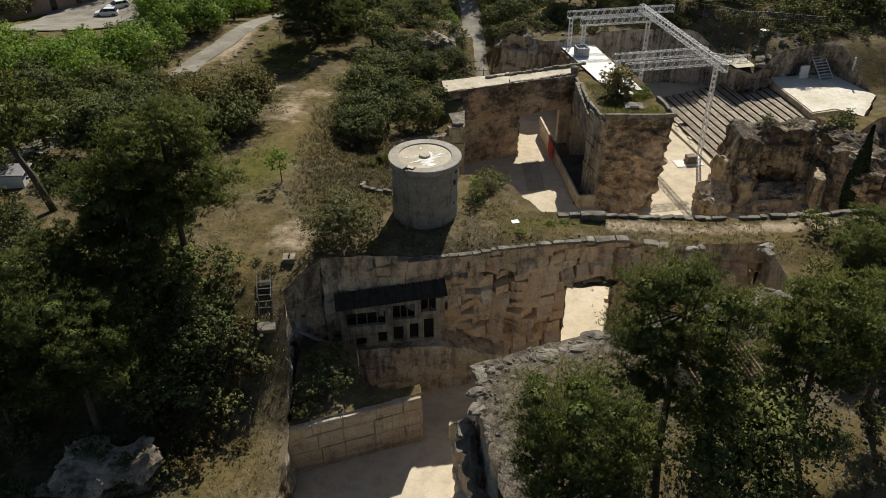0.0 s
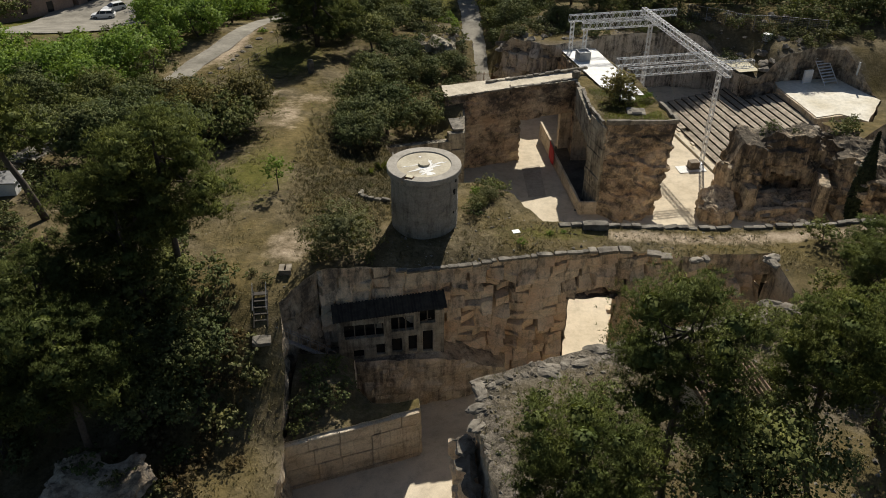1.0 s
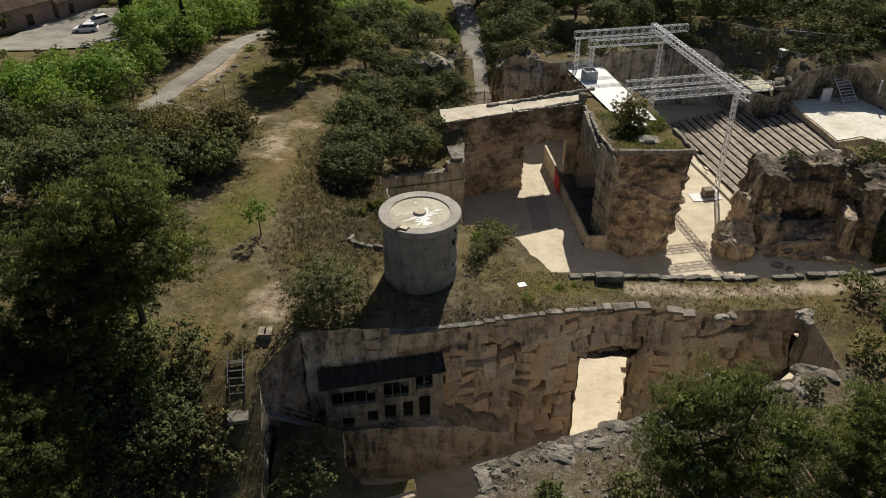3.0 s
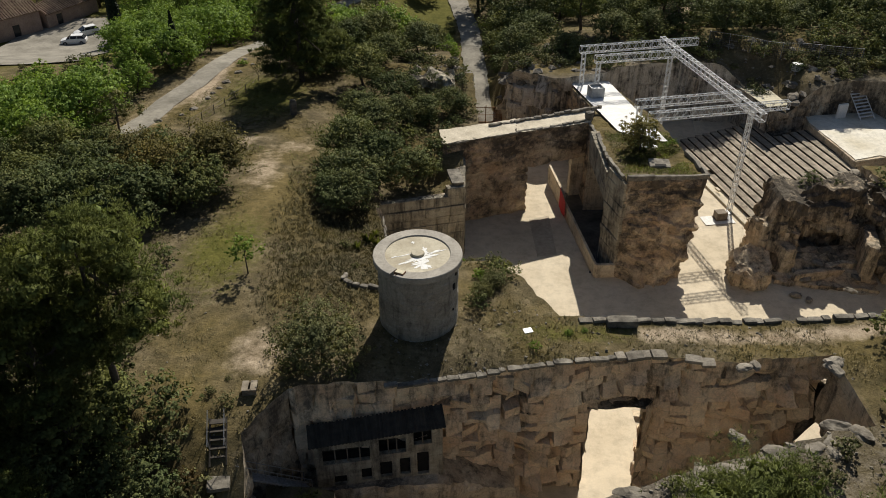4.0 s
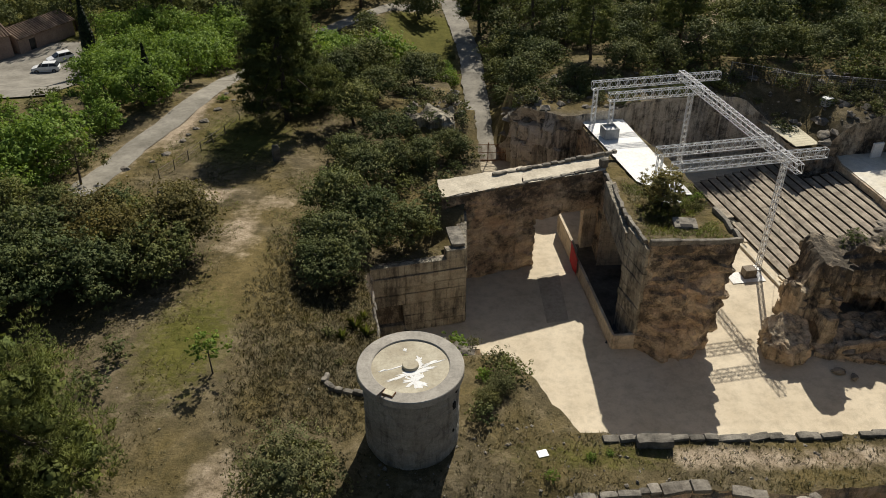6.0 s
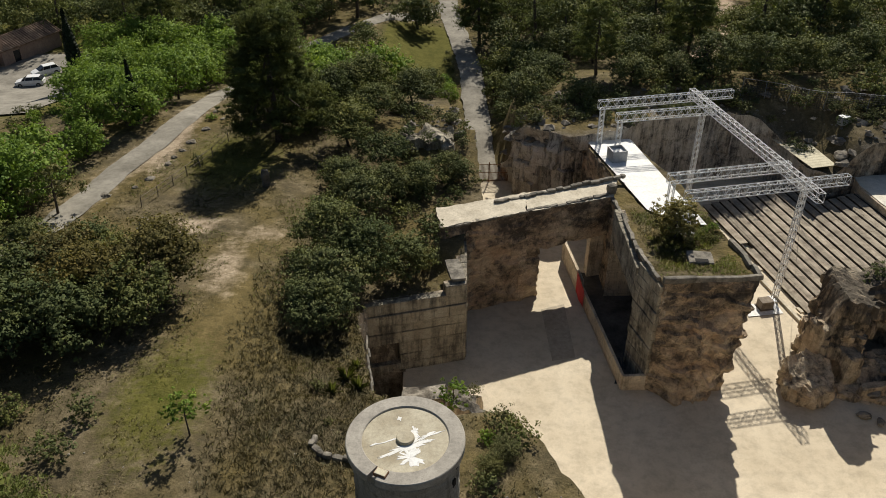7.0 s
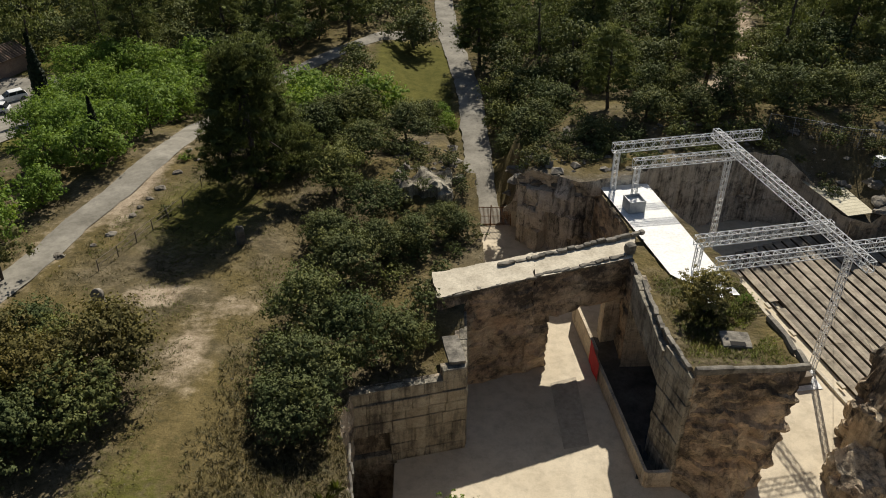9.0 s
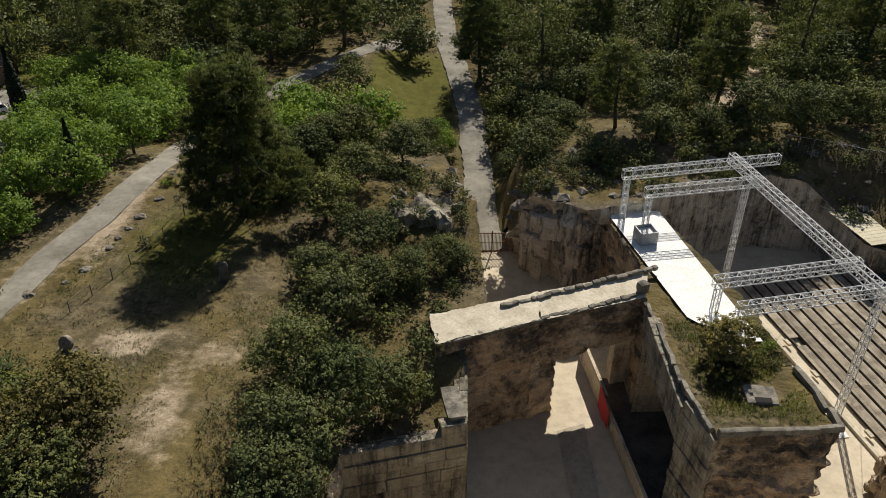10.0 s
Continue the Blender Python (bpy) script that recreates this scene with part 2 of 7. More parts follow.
BROWN_LEAF = leafy("olive_brown_leaves", (0.088, 0.079, 0.031), (0.155, 0.13, 0.05), 0.03, 0.15, 0.4)
OLIVE_LEAF = leafy("olive_leaves", (0.15, 0.135, 0.05), (0.25, 0.21, 0.085), 0.04, 0.25, 0.0)
RED_LEAF = leafy("russet_leaves", (0.085, 0.062, 0.034), (0.15, 0.115, 0.06), 0.03, 0.2, 0.3)
GRASS_DRY = leafy("dry_grass_blades", (0.12, 0.104, 0.06), (0.19, 0.162, 0.094), 0.05, 0.2, 0.0)
GRASS_GREEN = leafy("green_grass_blades", (0.09, 0.105, 0.028), (0.17, 0.185, 0.055), 0.05, 0.3, 0.0)


# ---- mesh helpers ----
RNG = np.random.default_rng(5)


def mesh_of(name, verts, faces, material, smooth=False):
    me = bpy.data.meshes.new(name)
    me.from_pydata([tuple(v) for v in verts], [], [tuple(f) for f in faces])
    if material:
        me.materials.append(material)
    if smooth:
        me.polygons.foreach_set("use_smooth", np.ones(len(me.polygons), dtype=bool))
    me.update()
    return me


def quads_mesh(name, co, material, tri=False, nrm=None):
    """A mesh of loose quads (or triangles) from an array of corners, all at once; nrm: a soft normal for each leaf."""
    k = 3 if tri else 4
    me = bpy.data.meshes.new(name)
    nv = len(co)
    me.vertices.add(nv)
    me.vertices.foreach_set("co", np.asarray(co, dtype=np.float32).ravel())
    me.loops.add(nv)
    me.loops.foreach_set("vertex_index", np.arange(nv, dtype=np.int32))
    me.polygons.add(nv // k)
    me.polygons.foreach_set("loop_start", np.arange(0, nv, k, dtype=np.int32))
    me.update(calc_edges=True)
    me.materials.append(material)
    if nrm is not None:
        me.normals_split_custom_set_from_vertices(np.repeat(nrm, k, 0).astype(np.float32) if len(nrm) * k == nv else nrm)
    return me


def soft_normals(d, rng, jitter=0.13, up=0.3):
    """Normals that follow the round of the leaf clump more than the single leaf."""
    n = d + np.array([0, 0, up]) + rng.normal(0, jitter, d.shape)
    return n / (np.linalg.norm(n, axis=1, keepdims=True) + 1e-9)


def part(name, me, parent=None, label="", m=None):
    ob = new(name, me)
    if parent:
        ob.parent = parent
    if m is not None:
        ob.matrix_basis = m
    if label:
        ob["label"] = label
    return ob


def thing(name, label, category, at=(0, 0, 0), group="", kind="", turn=0):
    ob = new(name)
    ob.empty_display_size = 0.3
    ob.matrix_basis = pose(*at, 0, 0, turn)
    return tagged(ob, label, category, group, kind)


def box_data(x0, x1, y0, y1, z0, z1, r=0.0):
    """A box with chamfered edges along its top and uprights."""
    bm = bmesh.new()
    bmesh.ops.create_cube(bm, size=1)
    for v in bm.verts:
        v.co = ((x0 + x1) / 2 + v.co.x * (x1 - x0), (y0 + y1) / 2 + v.co.y * (y1 - y0), (z0 + z1) / 2 + v.co.z * (z1 - z0))
    if r:
        bmesh.ops.bevel(bm, geom=bm.edges[:], offset=r, segments=1, affect="EDGES")
    return bm


def box(name, x0, x1, y0, y1, z0, z1, material, r=0.0):
    bm = box_data(x0, x1, y0, y1, z0, z1, r)
    me = bpy.data.meshes.new(name)
    bm.to_mesh(me)
    bm.free()
    me.materials.append(material)
    return me


def rough_box(name, sx, sy, sz, material, amp=0.06, seed=0, cuts=2):
    """A hewn stone block, base at z 0: a box cut finer, its corners knocked in and its faces uneven."""
    bm = bmesh.new()
    bmesh.ops.create_cube(bm, size=1)
    bmesh.ops.subdivide_edges(bm, edges=bm.edges[:], cuts=cuts, use_grid_fill=True)
    for v in bm.verts:
        c = Vector((v.co.x * sx, v.co.y * sy, (v.co.z + 0.5) * sz))
        edge = sum(abs(abs(k) - 0.5) < 1e-4 for k in v.co)
        n = noise.noise_vector(c * 1.7 + Vector((seed * 3.1, seed, 0)))
        c += n * amp
        if edge > 1:
            c -= Vector((v.co.x, v.co.y, v.co.z)) * amp * (edge - 1) * 0.9
        v.co = c
    me = bpy.data.meshes.new(name)
    bm.to_mesh(me)
    bm.free()
    me.materials.append(material)
    return me


def boulder_mesh(name, sx, sy, sz, material, seed=0, cuts=3, amp=0.25):
    bm = bmesh.new()
    bmesh.ops.create_icosphere(bm, subdivisions=cuts, radius=1)
    for v in bm.verts:
        d = v.co.normalized()
        cell = noise.cell(d * 1.6 + Vector((seed * 1.7, 0, 0)))
        k = 1 + amp * noise.noise(d * 1.3 + Vector((seed * 5.3, 1, 2))) + amp * 0.5 * (cell - 0.5) + amp * 0.3 * noise.noise(d * 5 + Vector((seed, 3, 0)))
        v.co = Vector((d.x * sx * k, d.y * sy * k, max(-0.35, d.z) * sz * k))
    me = bpy.data.meshes.new(name)
    bm.to_mesh(me)
    bm.free()
    me.materials.append(material)
    return me


def tube(name, pts, radii, material, sides=6):
    """A tapered tube through points."""
    vs, fs = [], []
    pts = [Vector(p) for p in pts]
    for i, p in enumerate(pts):
        d = (pts[min(i + 1, len(pts) - 1)] - pts[max(i - 1, 0)]).normalized()
        u = d.orthogonal().normalized()
        w = d.cross(u)
        for k in range(sides):
            a = 2 * math.pi * k / sides
            vs.append(p + (u * math.cos(a) + w * math.sin(a)) * radii[i])
    for i in range(len(pts) - 1):
        for k in range(sides):
            a, b = i * sides + k, i * sides + (k + 1) % sides
            fs.append((a, b, b + sides, a + sides))
    fs.append(tuple(range(sides))[::-1])
    fs.append(tuple(range((len(pts) - 1) * sides, len(pts) * sides)))
    if material is None:
        return vs, fs
    return mesh_of(name, vs, fs, material, True)


def tubes(name, runs, material, sides=4):
    vs, fs = [], []
    for pts, r in runs:
        v, f = tube("", pts, [r] * len(pts) if isinstance(r, (int, float)) else r, None, sides)
        fs += [tuple(i + len(vs) for i in q) for q in f]
        vs += v
    return mesh_of(name, vs, fs, material)


def ss(a, b, x):
    t = np.clip((np.asarray(x, dtype=float) - a) / (b - a), 0, 1)
    return t * t * (3 - 2 * t)


def inside(poly, x, y):
    x, y = np.asarray(x, dtype=float), np.asarray(y, dtype=float)
    r = np.zeros(x.shape, dtype=bool)
    for (x0, y0), (x1, y1) in zip(poly, poly[1:] + poly[:1]):
        if y0 == y1:
            continue
        c = ((y0 > y) != (y1 > y)) & (x < (x1 - x0) * (y - y0) / (y1 - y0) + x0)
        r ^= c
    return r


# ---- the lie of the land ----
def ground(x, y):
    """The height of the natural ground; the quarry's pits are cut out of it."""
    x, y = np.asarray(x, dtype=float), np.asarray(y, dtype=float)
    z = 12.9 - 3.6 * ss(58, 108, y) - 5.2 * ss(112, 142, y)
    # south of the ridge: the wooded slope in the west, the rock terrace in the east
    west = 13.0 - 6.2 * (1 - ss(37, 49.5, y))
    east = 10.9 + 0 * y
    z = np.where(y < 60, z + (1 - ss(49, 54, y)) * ((west + (east - west) * ss(-8, 3, x)) - 12.9), z)
    # the ridge drops a little towards the east
    z = z - 1.2 * ss(8, 26, x) * ss(50, 53, y) * (1 - ss(58, 66, y))
    # the bank falls towards the court
    z = z - (1.5 * ss(-16, -6, x) * ss(60, 74, y) * (1 - ss(100, 112, y)) + 2.3 * ss(-10, -5, x) * ss(76, 81.5, y) * (1 - ss(86, 90, y))) * (1 - ss(6, 12, x))
    z = z - 4.6 * ss(41, 47, x) * ss(83, 90, y) * (1 - ss(103, 113, y))
    # quarry rims east of the court stand lower
    z = z - 1.5 * ss(26, 40, x) * ss(62, 75, y) * (1 - ss(108, 125, y))
    # the hollow lane that comes down to the quarry gate
    w = 3.3 + 7.0 * ss(124, 142, y)
    deep = (2.3 + 5.9 * (1 - ss(112, 146, y)) + 0.95 * (1 - ss(119.5, 129, y))) * ss(111, 118, y)
    z = z - deep * np.exp(-(np.abs(x - 5.7 + 0.05 * (y - 120)) / w) ** 6)
    # wooded rise in the north-east
    z = z + 3.0 * ss(116, 126, y) * ss(10, 20, x) * (1 - ss(140, 185, y))
    z = z - 2.9 * np.exp(-((x - 42.5) / 4.0) ** 4 - ((y - 112.5) / 5.5) ** 4)
    z = z - 1.2 * ss(-38, -60, x) * ss(90, 120, y)
    return z


def relief(x, y):
    return np.array([0.16 * noise.noise(Vector((a * 0.28, b * 0.28, 0))) + 0.06 * noise.noise(Vector((a * 0.9, b * 0.9, 5))) for a, b in zip(np.ravel(x), np.ravel(y))]).reshape(np.shape(x))


def gz(x, y):
    return float(ground(x, y)) + float(relief(np.array([x]), np.array([y]))[0])


COURT = [(8.3, 57.3), (13, 57), (18, 57.5), (24, 58.1), (30, 58.6), (46, 60.4), (49, 72), (50, 84), (48.8, 96.5), (55.4, 96.6), (60.0, 104),
         (57.2, 111.8), (52, 112), (47.4, 110.4), (42.0, 108.5), (40.3, 116.3), (33.5, 117.2), (23, 113.2), (20.2, 110.9), (16.8, 110.2), (14.4, 109.4),
         (8.6, 112.7), (8.2, 119.5), (3.9, 119.5), (4.2, 108), (4.4, 97.5), (4.2, 91.6), (2.5, 90.4), (2.45, 84.3), (-6.0, 82.2),
         (-5.9, 76.3), (-5, 72), (-4.0, 67.0), (0.5, 64.4), (4.3, 65.0), (5.9, 62.4), (7.2, 59)]
TRENCH = [(-10.3, 27), (3.6, 27), (3.2, 31), (2.5, 35), (2.1, 38.2), (2.2, 40.6), (4.6, 41.8), (9.4, 43.6), (16, 46), (23, 48), (26.8, 48.8),
          (26.3, 54.6), (18, 53.4), (13.8, 53.6), (9.6, 53.2), (4.2, 52.6), (0.4, 52), (-3.6, 51.2), (-9.4, 50.2), (-11.6, 47), (-10.9, 43), (-10.6, 39)]


def densify(poly, step, closed=True):
    out = []
    ends = poly[1:] + poly[:1] if closed else poly[1:]
    for (x0, y0), (x1, y1) in zip(poly, ends):
        n = max(1, round(math.hypot(x1 - x0, y1 - y0) / step))
        out += [(x0 + (x1 - x0) * i / n, y0 + (y1 - y0) * i / n) for i in range(n)]
    return out if closed else out + [poly[-1]]


def wobble(pts, amp):
    """Rock edges are never straight: the same small sway for the ground's rim and for the wall below it."""
    return [(x + amp * noise.noise(Vector((x * 0.9, y * 0.9, 7))), y + amp * noise.noise(Vector((x * 0.9, y * 0.9, 17)))) for x, y in pts]


COURT_RIM = wobble(densify(COURT, 0.8), 0.35)
TRENCH_RIM = wobble(densify(TRENCH, 0.7), 0.35)


def build_ground():
    from mathutils.geometry import delaunay_2d_cdt
    xs, ys = np.meshgrid(np.arange(-75, 85, 1.0), np.arange(16, 216, 1.0))
    x = xs.ravel() + RNG.uniform(-0.25, 0.25, xs.size)
    y = ys.ravel() + RNG.uniform(-0.25, 0.25, xs.size)
    keep = ~inside(COURT_RIM, x, y) & ~inside(TRENCH_RIM, x, y)
    pts = [Vector(p) for p in zip(x[keep], y[keep])]
    for k in range(1, 9):
        r = 110 + 15 * 2.0 ** k * 0.9
        for a in range(0, 360, 9):
            pts.append(Vector((5 + r * math.cos(radians(a)), 115 + r * math.sin(radians(a)))))
    edges = []
    for rim in (COURT_RIM, TRENCH_RIM):
        o = len(pts)
        pts += [Vector(p) for p in rim]
        edges += [(o + i, o + (i + 1) % len(rim)) for i in range(len(rim))]
    v, _, f, *_ = delaunay_2d_cdt(pts, edges, [], 0, 1e-5)
    vx, vy = np.array([p.x for p in v]), np.array([p.y for p in v])
    tri = np.array([t for t in f if len(t) == 3])
    cx, cy = vx[tri].mean(1), vy[tri].mean(1)
    tri = tri[~inside(COURT_RIM, cx, cy) & ~inside(TRENCH_RIM, cx, cy)]
    z = ground(vx, vy) + relief(vx, vy)
    me = mesh_of("ground", np.stack([vx, vy, z], 1), tri, GROUND, True)
    zones = {"green": cover_green(vx, vy), "bare": cover_bare(vx, vy), "rocky": cover_rocky(vx, vy)}
    for k, val in zones.items():
        a = me.attributes.new(k, "FLOAT", "POINT")
        a.data.foreach_set("value", np.asarray(val, dtype=np.float32))
    return tagged(new("ground", me), "dry grass plateau with bare earth and stony edges", "ground", kind="structure")


def near_line(x, y, pts):
    d = np.full(np.shape(x), 1e9)
    for (x0, y0), (x1, y1) in zip(pts, pts[1:]):
        l2 = (x1 - x0) ** 2 + (y1 - y0) ** 2
        t = np.clip(((x - x0) * (x1 - x0) + (y - y0) * (y1 - y0)) / l2, 0, 1)
        d = np.minimum(d, np.hypot(x - x0 - t * (x1 - x0), y - y0 - t * (y1 - y0)))
    return d


ROAD_WEST = [(-40, 68), (-35.5, 82), (-33.8, 90), (-32.7, 97), (-32.0, 102.5), (-30.4, 108), (-28.9, 115), (-28.4, 121), (-28.6, 130), (-26.5, 141), (-21, 152), (-14.6, 161.7), (-7, 171), (1, 182)]
ROAD_LANE = [(6.2, 116.4), (6.0, 119), (5.4, 125), (5.4, 133), (5.1, 141), (4.9, 150), (3.7, 162), (2.2, 175), (1.6, 190), (1, 215)]
BARE_TRACK = [(34.5, 135), (37.5, 140), (45.5, 151.5), (51, 172), (56, 190)]
TRACK = [(-12.6, 53), (-14.6, 58), (-14.6, 64), (-15.6, 72), (-15.3, 80), (-16.4, 87), (-18.5, 93)]


def cover_green(x, y):
    g = 0.72 * np.exp(-(((x + 17) / 4.2) ** 2 + ((y - 66) / 8) ** 2)) + 0.75 * np.exp(-(((x + 21) / 7) ** 2 + ((y - 104) / 10) ** 2)) + 0.4 * np.exp(-(((x + 12) / 4) ** 2 + ((y - 84) / 5) ** 2))
    g += 1.6 * np.exp(-(((x + 3.4) / 4.6) ** 4 + ((y - 154) / 14) ** 4))
    g += 0.62 * np.exp(-(((x - 9) / 7) ** 2 + ((y - 55.6) / 1.5) ** 2)) + 0.35 * ss(115, 125, y) + 0.4 * ss(-36, -45, x)
    return np.clip(g, 0, 1)


def cover_bare(x, y):
    b = 0.14 * np.exp(-(near_line(x, y, TRACK) / 2.0) ** 2) + 0.5 * np.exp(-(((x + 11.5) / 2.6) ** 2 + ((y - 53.5) / 3.5) ** 2)) + 0.35 * np.exp(-(((x + 17) / 2.5) ** 2 + ((y - 80) / 5) ** 2)) + 0.5 * np.exp(-(((x + 14.2) / 2.2) ** 2 + ((y - 88.5) / 2.2) ** 2)) + 0.3 * np.exp(-(((x + 17.3) / 1.5) ** 2 + ((y - 84) / 4) ** 2))
    b += 0.9 * np.exp(-(((x + 21.5) / 2.6) ** 2 + ((y - 89.5) / 1.8) ** 2)) + 0.5 * np.exp(-(((x + 28.2) / 1.8) ** 2 + ((y - 106) / 8) ** 2)) + 0.6 * np.exp(-(near_line(x, y, ROAD_WEST) / 2.4) ** 2)
    b += 0.75 * np.exp(-(near_line(x, y, BARE_TRACK) / 2.5) ** 2)
    b += 0.75 * np.exp(-(near_line(x, y, [(14, 55.6), (26, 56.6), (44, 59)]) / 1.0) ** 2)
    b += 1.0 * np.exp(-(((x + 58) / 10) ** 4 + ((y - 138) / 17) ** 4))
    return np.clip(b, 0, 1)


def cover_rocky(x, y):
    d = np.minimum(near_line(x, y, COURT_RIM + COURT_RIM[:1]), near_line(x, y, TRENCH_RIM + TRENCH_RIM[:1]))
    r = 0.35 * np.exp(-(d / 1.2) ** 2) + 0.5 * ss(0, 2, x) * (1 - ss(46, 50, y)) * (1 - ss(9, 16, near_line(x, y, [(2, 36), (3, 41), (24, 48)]))) + 0.22 * ss(6, 10, x) * ss(106, 110, y) * (1 - ss(120, 126, y))
    return np.clip(r, 0, 1)


def cut_wall(name, pts, z0, top, material, label, step=0.33, rough=0.12, blocks=0.22, lift=1.7, run=2.6, seed=0, holes=(), lean=0.0, joint=0.12, depth=0.16, tilt=0.6, cat="rock wall", bond=0.33, rows_cut=0.35, cols_cut=0.3, dip=0.0, saw=0.0):
    """A quarried rock face that hangs from a rim: lifts and saw cuts set it back and forth, openings are left out of it.
    pts: the rim, with the open pit to its left. holes: (axis, from, to, top there, top here) openings reaching down to the floor."""
    rim = densify(pts, step, False)
    s = [0.0]
    for a, b in zip(rim, rim[1:]):
        s.append(s[-1] + math.hypot(b[0] - a[0], b[1] - a[1]))
    nz = max(3, round((float(np.max([top(*p) for p in rim])) - z0) / step))
    vs, fs = [], []
    n = len(rim)
    for i, (x, y) in enumerate(rim):
        a, b = rim[max(i - 1, 0)], rim[min(i + 1, n - 1)]
        d = Vector((b[0] - a[0], b[1] - a[1], 0)).normalized()
        nx, ny = -d.y, d.x
        zt = top(x, y)
        for j in range(nz + 1):
            k = j / nz
            z = z0 + (zt - z0) * k
            zb = z + dip * s[i] + 0.35 * noise.noise(Vector((s[i] * 0.15, seed, 3)))
            row = math.floor(zb / lift)
            slide = row * run * bond + 0.3 * noise.noise(Vector((z * 0.4, seed, 9)))
            col = math.floor((s[i] + slide) / run)
            off = (0.6 * noise.cell(Vector((col * 1.31 + 0.5, row * 2.17 + 0.5, seed + 0.5))) + 0.4 * noise.cell(Vector((col * 1.7 + 0.5, math.floor(row / 3) + 0.5, seed + 9.5))) - 0.35) * blocks
            off += rough * noise.fractal(Vector((x * 0.55, y * 0.55, z * 0.55 + seed)), 0.8, 2.1, 5)
            fr = (zb / lift) % 1.0
            fc = ((s[i] + slide) / run) % 1.0
            ca, cb = noise.cell(Vector((col + 0.5, row + 0.5, 40.5))), noise.cell(Vector((col + 0.5, row + 0.5, 80.5)))
            off += blocks * tilt * ((ca - 0.2) * (fr - 0.5) + (cb - 0.5) * (fc - 0.5))
            if not saw and ((min(fr, 1 - fr) * lift < joint and ca > rows_cut) or (min(fc, 1 - fc) * run < joint and cb > cols_cut)):
                off -= depth * (0.4 + ca)
            if saw:
                # the beds break off in overhanging steps, in some stretches of the face more than in others
                rugged = float(ss(-0.25, 0.25, noise.noise(Vector((s[i] * 0.22 + z * 0.1, z * 0.16, seed + 2)))))
                off = off * (0.35 + 0.65 * rugged) + saw * rugged * (0.3 + ca) * (0.6 - fr) * (cb > 0.2)
                wr = (0.34 if ca > 0.72 else 0.13) * (ca > rows_cut) * (0.35 + 0.65 * rugged)
                wc = (0.26 if cb > 0.75 else 0.12) * (cb > cols_cut) * (0.35 + 0.65 * rugged)
                if fr * lift < wr or fc * run < wc:
                    off = min(off, 0.1) - depth * (0.4 + 0.9 * rugged)
            off *= min(1.0, (1 - k) * 6) if k > 0.83 else 1.0
            off += lean * (1 - k) * (zt - z0)
            vs.append((x + nx * off, y + ny * off, z))
    for i in range(n - 1):
        for j in range(nz):
            c = i * (nz + 1) + j
            x, z = (vs[c][0] + vs[c + nz + 1][0]) / 2, (vs[c][2] + vs[c + 1][2]) / 2
            skip = False
            for axis, x0, x1, zl, zr in holes:
                w = ((x if axis == "x" else (vs[c][1] + vs[c + nz + 1][1]) / 2) - x0) / (x1 - x0)
                if 0 < w < 1 and z < zl + (zr - zl) * w + 0.35 * noise.noise(Vector((x * 1.3, 3, seed))):
                    skip = True
            if not skip:
                fs.append((c, c + nz + 1, c + nz + 2, c + 1))
    ob = new(name, mesh_of(name, vs, fs, material))
    return tagged(ob, label, cat, kind="structure")


